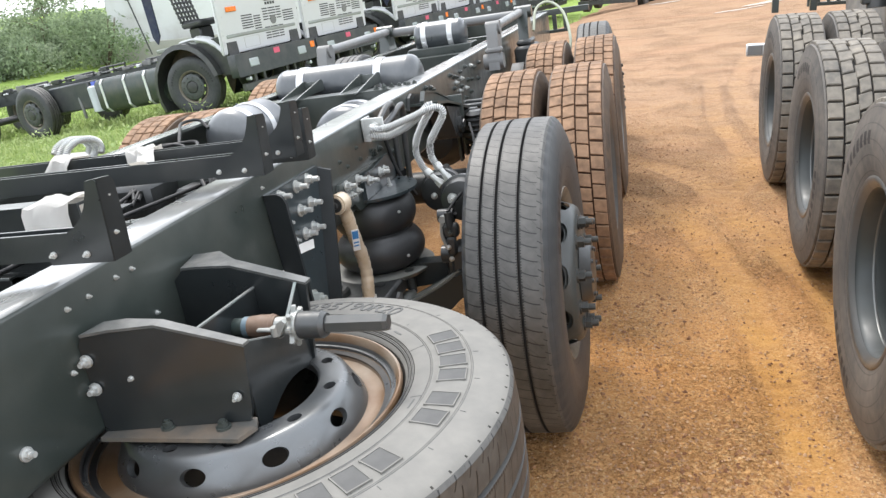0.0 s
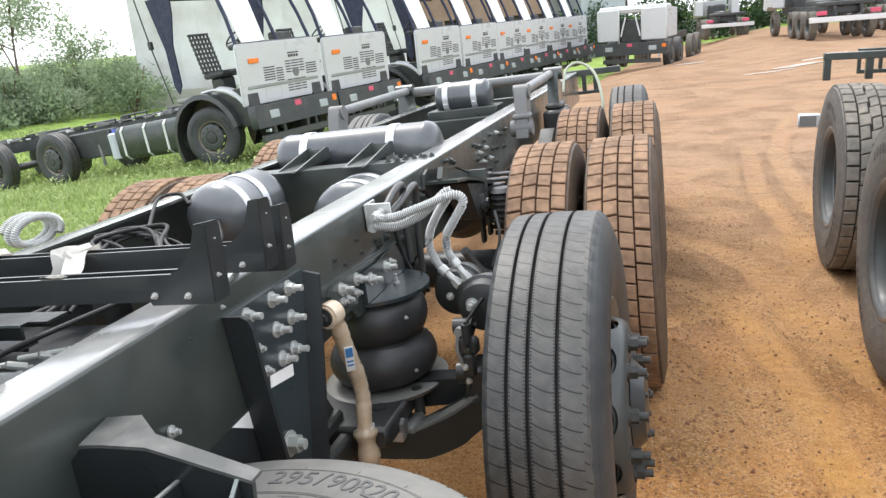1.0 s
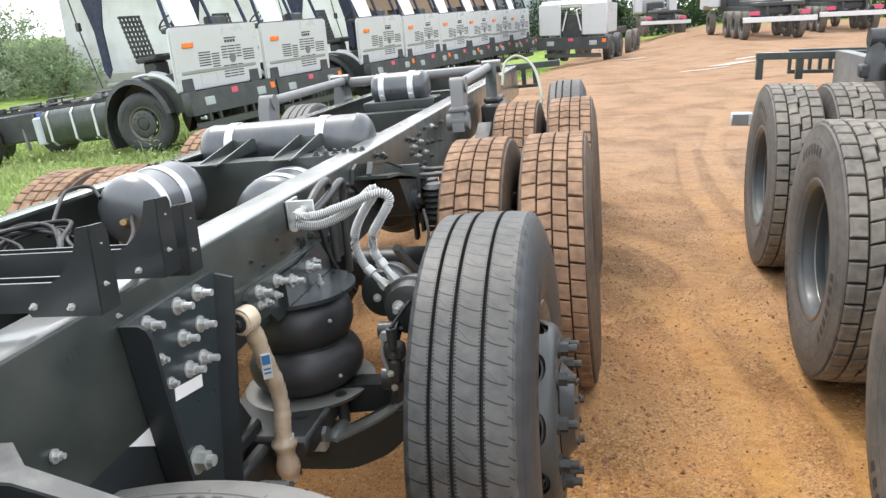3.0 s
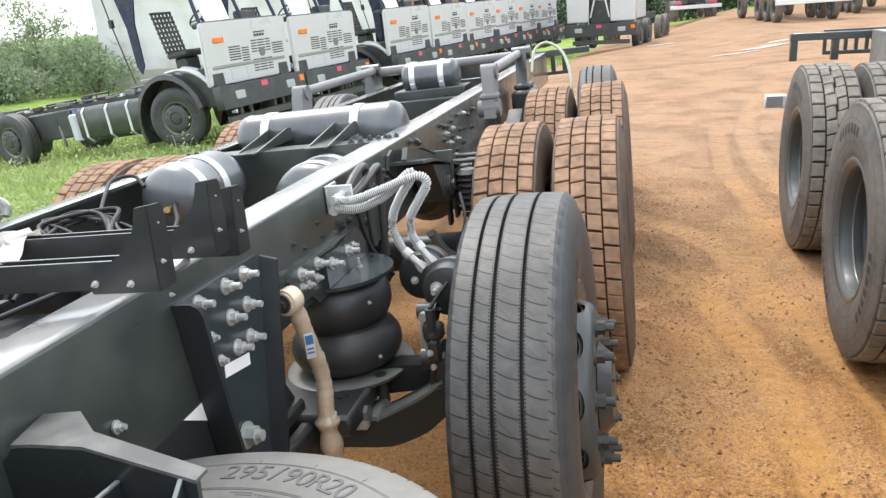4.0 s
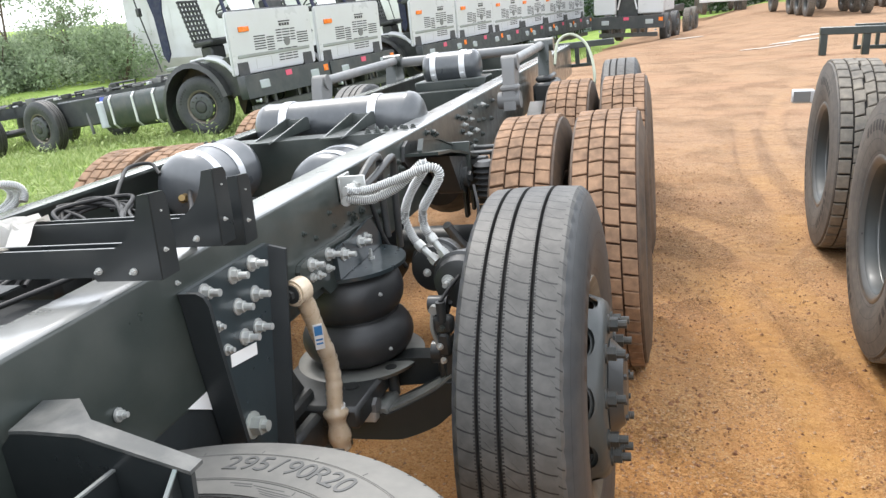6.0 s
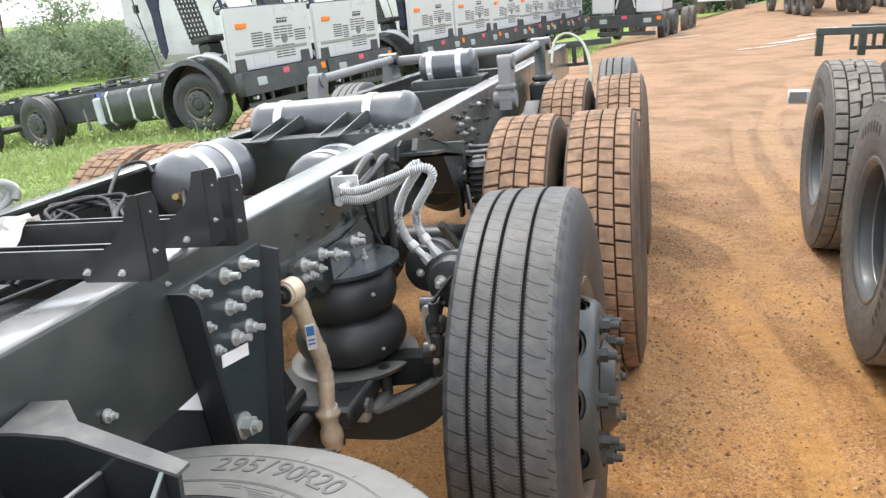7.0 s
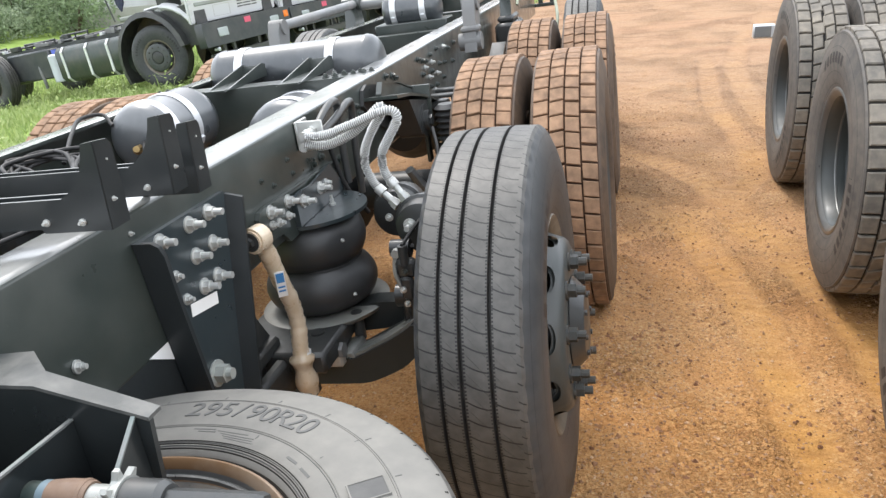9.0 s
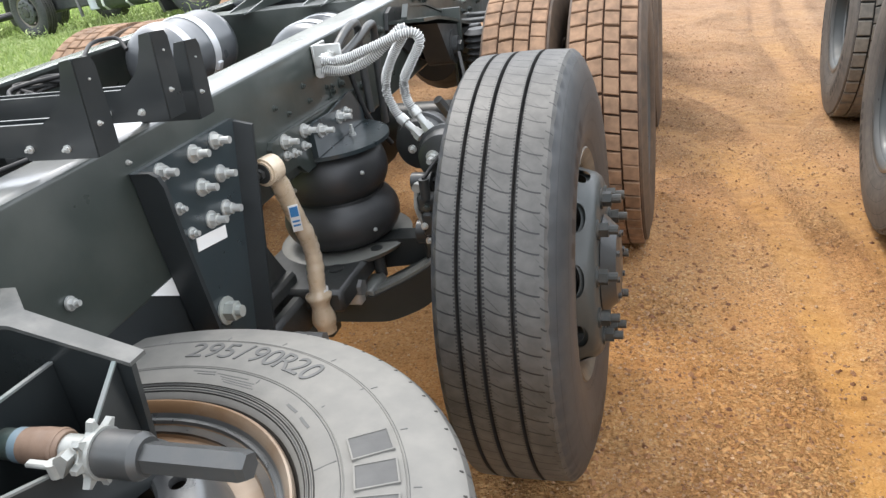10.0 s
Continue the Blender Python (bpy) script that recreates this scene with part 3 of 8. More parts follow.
def drive_tyre(pattern, tread_mat, groove_mat, side_mat, seg=72):
    """A deep-lugged tyre: rows of separate blocks on a lower crown."""
    bm = bmesh.new()
    tyre_body(bm, seg, grooves=(), mi_tread=2)
    for v in bm.verts:
        r = math.hypot(v.co.y, v.co.z)
        if r > 0.486:
            k = 0.489 / r
            v.co.y *= k
            v.co.z *= k
    rnd = random.Random(4)
    rr = R_TYRE
    if pattern == "square":
        n = 54
        rows = ((-0.105, -0.0555, 0.0), (-0.0495, -0.003, 0.25), (0.003, 0.0495, 0.45), (0.0555, 0.105, 0.1))
        tied = []
        for x0, x1, off in rows:
            ring = []
            for k in range(n):
                a = math.tau * (k + off * 0.5) / n
                w = math.tau / n
                j = rnd.uniform(-0.04, 0.04) * w
                ring.append(curved_block(bm, x0, x1, a + w * 0.060 + j, a + w * 0.940 + j, 0.483, rr - 0.001 - 0.003 * abs((x0 + x1) / 0.235), skew=w * 0.12 * (1 if x0 < 0 else -1), ch=0.0026))
            groove_floors(bm, ring)
            tied.append(ring)
        tie_rows(bm, tied)
    else:
        n = 42
        w = math.tau / n
        rings = [[], [], [], []]
        z = w * 0.22
        for k in range(n):
            a = w * k
            jog = 0.004 * (1 if k % 2 else -1)
            rings[0].append(curved_block(bm, -0.106, -0.054, a + w * 0.07, a + w * 0.93, 0.482, rr - 0.002))
            rings[1].append(curved_block(bm, 0.054, 0.106, a + w * 0.57, a + w * 1.43, 0.482, rr - 0.002))
            rings[2].append(curved_block(bm, -0.047, -0.004 + jog, a + w * 0.05, a + w * 0.95, 0.484, rr, skew=z))
            rings[3].append(curved_block(bm, 0.002 + jog, 0.047, a + w * 0.35, a + w * 1.25, 0.484, rr, skew=z * 0.7))
        for ring in rings:
            groove_floors(bm, ring)
        tie_rows(bm, [rings[0], rings[2], rings[3], rings[1]])
    return link("tyre", bm, (tread_mat, side_mat, groove_mat), smooth=35)


def rim_mesh(name, mat, dish, holes=10, seg=60, centre=0.110, flat=0.198, drop=0.100, barrel=None):
    """Rim barrel with rolled edges, and a disc whose cone carries oval hand holes; dish: the flat face's place along the axle."""
    bm = bmesh.new()
    lathe(bm, [(-0.100, 0.252), (-0.108, 0.268), (-0.114, 0.276), (-0.110, 0.280), (-0.096, 0.272), (-0.085, 0.256), (-0.03, 0.246), (0.06, 0.246), (0.092, 0.256), (0.096, 0.272),
               (0.110, 0.280), (0.114, 0.276), (0.108, 0.268), (0.100, 0.252), (0.085, 0.240), (0.03, 0.234), (-0.06, 0.234), (-0.100, 0.252)], seg, mi=1 if barrel else 0)
    s = 1 if dish > 0 else -1
    path = [(dish - s * 0.118, 0.238), (dish - s * drop, 0.2335), (dish - s * 0.016, 0.2190), (dish - s * 0.006, 0.211), (dish, flat), (dish, centre), (dish - 0.006, centre - 0.004)]
    per = 8
    n = holes * per
    (xa, ra), (xb, rb) = path[1], path[2]
    for th in (0.0, -0.010):
        rows = []
        for x, r in path:
            r = r + (0.0 if th == 0 else -0.008)
            rows.append([bm.verts.new((x + th * (1 if s > 0 else 1), r * math.cos(math.tau * k / n), r * math.sin(math.tau * k / n))) for k in range(n)])
        for i in range(len(rows) - 1):
            if i == 1:
                continue
            for k in range(n):
                bm.faces.new((rows[i][k], rows[i][(k + 1) % n], rows[i + 1][(k + 1) % n], rows[i + 1][k]))
        for h in range(holes):
            ks = [(h * per + i) % n for i in range(per + 1)]
            loop = [rows[1][k] for k in ks] + [rows[2][k] for k in reversed(ks)]
            ac = math.tau * (h + 0.5) / holes
            ring = []
            m = len(loop)
            for q in range(m):
                # place on the unrolled cone, then on an ellipse round the middle of the sector
                top = q <= per
                u = (q / per if top else (m - 1 - q) / per) * 2 - 1
                v = 1 if top else -1
                ang = v * (math.pi / 2 - u * (math.pi / 2 - 0.16))
                t = 0.5 - 0.42 * math.sin(ang)
                aa = ac + math.cos(ang) * 0.52 * math.pi / holes
                x, r = xa + (xb - xa) * t, ra + (rb - ra) * t + (0.0 if th == 0 else -0.008)
                ring.append(bm.verts.new((x + th, r * math.cos(aa), r * math.sin(aa))))
            for q in range(m):
                bm.faces.new((loop[q], loop[(q + 1) % m], ring[(q + 1) % m], ring[q]))
    return link(name, bm, (mat, barrel) if barrel else mat, smooth=35)


def hub_mesh(out=0.1, r=0.10):
    bm = bmesh.new()
    lathe(bm, [(-0.05, 0.0), (-0.05, 0.165), (0.0, 0.165), (0.006, 0.105), (out * 0.45, r * 0.96), (out * 0.8, r * 0.80), (out, r * 0.72), (out + 0.004, r * 0.55), (out + 0.004, 0.0)], 36)
    for k in range(8):
        a = math.tau * k / 8
        bolt(bm, (out, r * 0.62 * math.cos(a), r * 0.62 * math.sin(a)), (1, 0, 0), 0.008, 0.008, 0.0, False)
    return link("hub", bm, CAST, smooth=35)


def nut_mesh(length=0.055):
    """A wheel nut: flanged collar, hexagon, threaded stud end."""
    bm = bmesh.new()
    rod(bm, (0, 0, 0), (0.007, 0, 0), 0.0235, 16)
    rod(bm, (0.007, 0, 0), (0.026, 0, 0), 0.0180, 6)
    rod(bm, (0.026, 0, 0), (length, 0, 0), 0.0105, 10)
    return link("wheel_nut", bm, WHEEL_NUT, smooth=30)


def keep(ob):
    """Takes a built object out of the scene and gives back its mesh, to be shared."""
    me = ob.data
    bpy.data.objects.remove(ob)
    return me


M_STEER = keep(steer_tyre())
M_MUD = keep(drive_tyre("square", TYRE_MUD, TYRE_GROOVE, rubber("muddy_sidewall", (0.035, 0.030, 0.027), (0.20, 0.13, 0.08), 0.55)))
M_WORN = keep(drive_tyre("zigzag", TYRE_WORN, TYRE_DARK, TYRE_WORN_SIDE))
M_RIM_OUT = keep(rim_mesh("rim", RIM_GREY, 0.148, drop=0.056, barrel=RIM_CREAM))
M_RIM_DEEP = keep(rim_mesh("rim", RIM_STEEL, -0.095))
M_RIM_DEEP_GREY = keep(rim_mesh("rim", RIM_GREY, -0.095))
M_RIM_IN = keep(rim_mesh("rim", RIM_BLACK, 0.10))
M_HUB = keep(hub_mesh(0.055, 0.125))
M_NUT = keep(nut_mesh(0.046))
M_NUT_FAR = keep(nut_mesh(0.045))


def wheel(parent, m, tyre, rim, hub=None, face=0.118, nuts=10, turn=0.0, name="wheel", label="", nut=None):
    """A wheel as a part: the rim, with its tyre, hub and nuts under it."""
    w = share(name, rim, parent, m @ Matrix.Rotation(turn, 4, "X"), label)
    share("tyre", tyre, w, None)
    if hub is not None:
        share("hub", hub, w, Matrix.Translation((face - 0.02, 0, 0)))
    for k in range(nuts):
        a = math.tau * (k + 0.5) / nuts
        share("wheel_nut", nut or M_NUT, w, Matrix.Translation((face, 0.1675 * math.cos(a), 0.1675 * math.sin(a))) @ Matrix.Rotation(a, 4, "X"))
    return w


# ---------- ground ----------
ROW = Vector((-6.665, 12.25, 0.0))              # front axle of the first parked truck
HEAD = Vector((0.966, -0.259, 0.0))            # the way the parked row faces
ROW_Z = -0.78


def ground_height(x, y):
    """The yard is level by the lane, falls away to the low side and, slowly, ahead; the parked row stands lower still."""
    z = 0.0
    if x < 0.55:
        z -= 0.062 * (0.55 - max(x, -2.2))
    if x < -2.2:
        z -= 0.125 * (-2.2 - max(x, -6.6))
    if x < -6.6:
        z -= 0.085 * (-6.6 - max(x, -13.0))
    if x < -13.0:
        z -= 0.01 * (-13.0 - max(x, -60.0))
    if y > 7.0:
        t = min(1.0, max(0.0, (x + 6.0) / 6.0))
        z -= (0.002 + 0.017 * t) * (min(y, 45.0) - 7.0)
        t = min(1.0, max(0.0, (x - 1.8) / 5.0))
        z += 0.0165 * t * t * (3 - 2 * t) * (min(y, 45.0) - 7.0)
    d = (Vector((x, y, 0.0)) - ROW).dot(HEAD)
    w = min(1.0, max(0.0, (5.5 - d) / 4.0)) * min(1.0, max(0.0, (y - 7.5) / 3.0))
    w = w * w * (3 - 2 * w)
    return z * (1 - w) + (ROW_Z + 0.108 * max(-7.0, min(0.0, d))) * w


# wheel tracks pressed into the lane: a long one that bends in from the lane, and the swings of a turning wheel
TRACKS = (
    (0.105, ((1.55, -2.5), (1.66, -0.4), (1.74, 0.82), (1.65, 1.44), (1.50, 1.95), (1.42, 2.55), (1.20, 3.02), (0.95, 3.3))),
    (0.085, ((1.34, -1.5), (1.40, 0.2), (1.36, 1.2), (1.22, 1.95), (1.02, 2.30), (0.80, 2.45))),
    (0.080, ((0.85, 1.75), (1.10, 1.92), (1.42, 2.15), (1.66, 2.60), (1.75, 3.2), (1.72, 4.6), (1.9, 6.5))),
    (0.100, ((2.05, 3.4), (2.0, 4.6), (2.1, 6.0), (2.5, 8.0), (3.3, 10.5))),
)


def track_at(x, y):
    """How far a place lies inside a wheel track (0 to 1), its offset across and its way along."""
    best = (0.0, 0.0, 0.0)
    if not (0.5 < x < 3.6 and -2.6 < y < 11):
        return best
    for w, line in TRACKS:
        run = 0.0
        for (ax, ay), (bx, by) in zip(line, line[1:]):
            dx, dy = bx - ax, by - ay
            ln = math.hypot(dx, dy)
            t = min(1.0, max(0.0, ((x - ax) * dx + (y - ay) * dy) / (ln * ln)))
            d = math.hypot(x - ax - t * dx, y - ay - t * dy)
            v = math.exp(-(d / w) ** 4)
            if v > best[0]:
                best = (v, d / w, run + t * ln)
            run += ln
    return best


def ground_relief(x, y):
    """Small unevenness of the trodden lane: ruts, scuffs, clods."""
    v = Vector((x, y, 0.0))
    z = 0.020 * noise.noise(v * 0.9) + 0.010 * noise.noise(v * 2.7) + 0.0045 * noise.noise(v * 8.0)
    for c, w, d in ((1.05, 0.16, 0.020), (1.36, 0.13, 0.016), (1.22, 0.05, -0.010)):
        dx = x - c - 0.05 * y * (1 if c > 1.2 else 0.6) - 0.05 * math.sin(y * 0.7)
        z -= d * math.exp(-(dx / w) ** 2) * (0.6 + 0.4 * noise.noise(v * 1.7))
        z += 0.0050 * math.exp(-(dx / w) ** 2) * math.sin(y * 58.0 + 30 * abs(dx)) * (0.5 + 0.5 * noise.noise(v * 0.8))
    t, off, way = track_at(x, y)
    loose = 1.0
    if t > 0.02:
        keep_up = 0.55 + 0.45 * noise.noise(v * 1.3)
        z -= 0.015 * t * keep_up
        z += 0.0080 * t * keep_up * math.sin(way * 95.0 + 2.2 * off)
        z += 0.012 * math.exp(-((off - 1.25) / 0.25) ** 2) * keep_up
        loose = 1.0 - 0.7 * t
    g = noise.noise(v * 24.0)
    h = noise.noise(v * 11.0 + Vector((3.1, 0.0, 0.0)))
    z += loose * (0.018 * max(0.0, g - 0.12) + 0.012 * max(0.0, h - 0.1))
    return z


def ground_mesh():
    def steps(lo, hi, near_lo, near_hi, fine):
        xs, x, s = [], near_lo, fine
        while x < near_hi:
            xs.append(x)
            x += fine
        up, s = x, fine
        while up < hi:
            xs.append(up)
            s *= 1.13
            up += s
        xs.append(hi)
        dn, s = near_lo, fine
        low = []
        while dn > lo:
            s *= 1.13
            dn -= s
            low.append(max(dn, lo))
        return low[::-1] + xs
    xs = steps(-420, 420, -0.9, 2.3, 0.022)
    ys = steps(-60, 620, -2.6, 6.0, 0.026)
    verts, faces = [], []
    for y in ys:
        for x in xs:
            near = math.exp(-((x - 0.8) / 14) ** 2 - ((y - 1) / 22) ** 2)
            verts.append((x, y, ground_height(x, y) + ground_relief(x, y) * near))
    n = len(xs)
    for j in range(len(ys) - 1):
        for i in range(n - 1):
            a = j * n + i
            faces.append((a, a + 1, a + n + 1, a + n))
    me = bpy.data.meshes.new("ground")
    me.from_pydata(verts, [], faces)
    me.polygons.foreach_set("use_smooth", [True] * len(faces))
    wear = me.attributes.new("wheel_track", "FLOAT", "POINT")
    wear.data.foreach_set("value", [track_at(p[0], p[1])[0] for p in verts])
    # darker bands between the lug prints and along the track edges: relief shade put into colour
    soil = []
    for p in verts:
        t, off, way = track_at(p[0], p[1])
        v = 0.0
        if t > 0.02:
            v = max(0.0, math.sin(way * 95.0 + 2.2 * off + 2.6)) * t + 0.8 * math.exp(-((off - 1.2) / 0.2) ** 2)
            v *= max(0.0, 0.35 + 1.1 * noise.noise(Vector((p[0] * 2.1, p[1] * 2.1, 4.0))))
        soil.append(min(1.0, v))
    # stored for the material as the tracks' painted shade
    thrown = me.attributes.new("track_shade", "FLOAT", "POINT")
    thrown.data.foreach_set("value", soil)
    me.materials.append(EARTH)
    return tagged(new("ground", me), "red laterite yard with wheel ruts, grassy on its low side", "ground", kind="structure")


ground = ground_mesh()


def surface(x, y):
    near = math.exp(-((x - 0.8) / 14) ** 2 - ((y - 1) / 22) ** 2)
    return ground_height(x, y) + ground_relief(x, y) * near


# ---------- the near chassis ----------
chassis = tagged(root("truck_chassis", pose(0.021, 0, -0.049, -0.66, -3.36, -2.3)),
                 "new black bare truck chassis with air suspension standing on red earth", "truck chassis")
WEB, LWEB, TOP, BOT = 0.065, -0.800, 1.043, 0.768
REAR, FRONT = -3.1, 5.6
HUB_Z = 0.492


def rail(name, web, side):
    """A C-section side member with rounded flange edges; side: +1 when the web faces +x."""
    bm = bmesh.new()
    t, fl, r = 0.009, 0.090, 0.013
    out = []
    for a in (0, 30, 60, 90):
        out.append((web - side * (r - r * math.cos(radians(a))), TOP - r + r * math.sin(radians(a))))
    out += [(web - side * fl, TOP), (web - side * fl, TOP - t), (web - side * (t + r), TOP - t), (web - side * t, TOP - t - r),
            (web - side * t, BOT + t + r), (web - side * (t + r), BOT + t), (web - side * fl, BOT + t), (web - side * fl, BOT)]
    for a in (90, 60, 30, 0):
        out.append((web - side * (r - r * math.cos(radians(a))), BOT + r - r * math.sin(radians(a))))
    slab(bm, out, REAR, FRONT, "xz")
    bmesh.ops.recalc_face_normals(bm, faces=bm.faces[:])
    # upward faces and bend take the paler colour that holds the sky sheen
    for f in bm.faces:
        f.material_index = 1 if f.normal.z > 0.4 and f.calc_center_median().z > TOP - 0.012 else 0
    return part(name, bm, (BLACK, RAIL_TOP), chassis, "glossy black steel side rail, dusty top paled for sky sheen")


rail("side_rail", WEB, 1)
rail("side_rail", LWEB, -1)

# drive, tag and steering axles with their wheels
AXLES = (0.0, 1.262, 2.606, 3.83)
CX = -0.3775
for s in (1, -1):
    turn180 = Matrix.Rotation(0 if s > 0 else math.pi, 4, "Z")
    for i, y in enumerate(AXLES):
        if i in (0, 3):
            at = Matrix.Translation((CX + s * (0.605 - CX), y, HUB_Z + (0.014 if i == 0 else 0.0))) @ turn180
            if i == 0:
                at = at @ Matrix.Diagonal((1.0, 0.965, 0.965, 1.0))
            wheel(chassis, at, M_STEER, M_RIM_OUT, M_HUB, 0.146, 10, 0.05 * i, label="grey steel wheel with a new ribbed tyre")
        else:
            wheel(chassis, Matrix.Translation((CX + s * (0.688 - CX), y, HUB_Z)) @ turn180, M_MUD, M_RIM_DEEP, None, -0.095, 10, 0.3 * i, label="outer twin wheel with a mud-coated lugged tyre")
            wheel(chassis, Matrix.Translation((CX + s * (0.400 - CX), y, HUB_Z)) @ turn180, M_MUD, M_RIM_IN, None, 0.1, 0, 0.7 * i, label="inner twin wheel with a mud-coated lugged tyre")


# ---------- chassis ironwork near the rear of the side rail ----------
def gusset_plate():
    bm = bmesh.new()
    out = [(-0.594, 0.972), (-0.590, 0.985), (-0.290, 0.982), (-0.268, 0.972), (-0.395, 0.50), (-0.545, 0.50), (-0.562, 0.68), (-0.585, 0.92)]
    slab(bm, out, WEB + 0.001, WEB + 0.013, "yz")
    # outward flange along the front edge, and a tapering one along the rear edge
    # both coloured darker than the plate: shade of faces turned from the light
    for pts in ([(-0.284, 0.976), (-0.412, 0.50)],):
        (y0, z0), (y1, z1) = pts
        vs = [bm.verts.new(q) for q in ((WEB + 0.013, y0 - 0.004, z0), (WEB + 0.048, y0 + 0.004, z0 - 0.012), (WEB + 0.048, y1 + 0.004, z1), (WEB + 0.013, y1 - 0.004, z1),
                                        (WEB + 0.013, y0 + 0.006, z0), (WEB + 0.048, y0 + 0.012, z0 - 0.012), (WEB + 0.048, y1 + 0.012, z1), (WEB + 0.013, y1 + 0.006, z1))]
        for f in ((0, 1, 2, 3), (7, 6, 5, 4), (0, 4, 5, 1), (1, 5, 6, 2), (2, 6, 7, 3), (3, 7, 4, 0)):
            bm.faces.new([vs[i] for i in f]).material_index = 1
    edge = [(-0.600, 0.9855, 0.008), (-0.599, 0.985, 0.030), (-0.5975, 0.977, 0.042), (-0.594, 0.958, 0.047), (-0.590, 0.890, 0.047), (-0.580, 0.796, 0.047), (-0.567, 0.680, 0.047), (-0.548, 0.50, 0.047)]
    a = [(bm.verts.new((WEB + 0.002, y, z)), bm.verts.new((WEB + 0.010 + w, y, z)), bm.verts.new((WEB + 0.010 + w, y + 0.010, z)), bm.verts.new((WEB + 0.002, y + 0.010, z))) for y, z, w in edge]
    for p, q in zip(a, a[1:]):
        for i in range(4):
            bm.faces.new((p[i], p[(i + 1) % 4], q[(i + 1) % 4], q[i])).material_index = 1
    bm.faces.new(a[0])
    bm.faces.new(a[-1][::-1])
    return part("gusset_plate", bm, (BLACK_PLATE, SHADED_BLACK), chassis, "blue-black flanged gusset plate with zinc nuts")


gusset = gusset_plate()
bm = bmesh.new()
bolt(bm, (0, 0, 0), (1, 0, 0), 0.0120, 0.013, 0.019)
ob = link("bolt", bm, ZINC, smooth=30)
M_BOLT = keep(ob)
bm = bmesh.new()
bolt(bm, (0, 0, 0), (1, 0, 0), 0.008, 0.007, 0.007)
M_BOLT_SMALL = keep(link("bolt", bm, ZINC, smooth=30))
bm = bmesh.new()
bolt(bm, (0, 0, 0), (1, 0, 0), 0.0055, 0.005, 0.005)
M_BOLT_TINY = keep(link("bolt", bm, ZINC, smooth=30))
bm = bmesh.new()
bolt(bm, (0, 0, 0), (1, 0, 0), 0.009, 0.008, 0.004)
M_BOLT_BLACK = keep(link("bolt", bm, BLACK, smooth=30))
bm = bmesh.new()
bolt(bm, (0, 0, 0), (1, 0, 0), 0.0195, 0.021, 0.012)
M_BOLT_BIG = keep(link("bolt", bm, painted("dull_zinc_nut", (0.40, 0.42, 0.39), 0.40, 0.3, (0.30, 0.29, 0.26), scale=20, metal=0.3), smooth=30))


def put(me, x, y, z, parent, spin=0.0, name="bolt", rz=0.0):
    return share(name, me, parent, Matrix.Translation((x, y, z)) @ Matrix.Rotation(rz, 4, "Z") @ Matrix.Rotation(spin, 4, "X"))


for i, (y, z) in enumerate(((-0.365, 0.962), (-0.438, 0.962), (-0.5386, 0.9645), (-0.374, 0.899), (-0.442, 0.898), (-0.387, 0.832), (-0.441, 0.8325))):
    put(M_BOLT, WEB + 0.012, y, z, gusset, 0.4 * i)
for i, (y, z) in enumerate(((-0.520, 0.889), (-0.506, 0.835))):
    put(M_BOLT_SMALL, WEB + 0.012, y, z, gusset, 0.4 * i)
put(M_BOLT_BIG, WEB + 0.014, -0.478, 0.655, gusset, 0.3)

bm = bmesh.new()
box(bm, (0, -0.048, -0.0125), (0.0012, 0.048, 0.0125))
share("white_patch", keep(link("white_patch", bm, PAPER)), chassis, Matrix.Translation((WEB + 0.0135, -0.455, 0.8005)) @ Matrix.Rotation(radians(-9.5), 4, "X"), "white paper sticker")
# white triangle painted for the bright gap between rail and gusset flange
bm = bmesh.new()
slab(bm, [(-0.639, 0.781), (-0.573, 0.7825), (-0.566, 0.739)], WEB + 0.0005, WEB + 0.0015)
part("white_patch", bm, PAPER, chassis, "white triangle standing in for a bright gap")

bm = bmesh.new()
slab(bm, [(-1.00, 0.790), (-0.40, 0.790), (-0.40, 0.56), (-0.56, 0.63), (-0.72, 0.71), (-0.90, 0.752), (-1.00, 0.760)], WEB - 0.012, WEB - 0.0015)
part("fish_plate", bm, SHADED_BLACK, chassis, "black reinforcing plate under the rail")
# studs and small bolts along the web
put(M_BOLT_SMALL, WEB, -0.800, 0.8615, chassis, 0.2, rz=0.15)
put(M_BOLT_SMALL, WEB, -1.444, 0.8345, chassis, 0.5)
for y, z in ((-0.590, 1.003), (-0.0975, 0.944), (-0.041, 0.916), (0.073, 0.9135), (0.055, 0.954), (0.178, 0.917), (0.208, 0.911), (-1.283, 0.997), (-1.231, 0.997), (-1.157, 1.001), (-1.112, 0.9995), (-1.312, 0.897), (-1.079, 0.897), (-1.249, 0.800)):
    share("bolt", M_BOLT_BLACK if y > -0.5 else M_BOLT_TINY, chassis, Matrix.Translation((WEB, y, z)) @ Matrix.Scale(0.6, 4))
for y, z in ((0.20, 0.90), (0.26, 0.905), (0.40, 0.86), (0.52, 0.94), (0.60, 0.975), (0.63, 0.945), (0.72, 1.005), (0.76, 0.975), (0.95, 1.01), (1.02, 1.0), (1.06, 0.985),
             (1.40, 1.0), (1.46, 0.985), (1.52, 0.975), (1.60, 0.99), (1.72, 1.0), (1.45, 0.93), (1.60, 0.92), (1.75, 0.93), (1.85, 0.92), (1.55, 0.86), (1.66, 0.85), (1.80, 0.86), (1.95, 0.97), (2.02, 0.90), (2.08, 0.98)):
    put(M_BOLT_BLACK, WEB, y, z, chassis, y * 7)
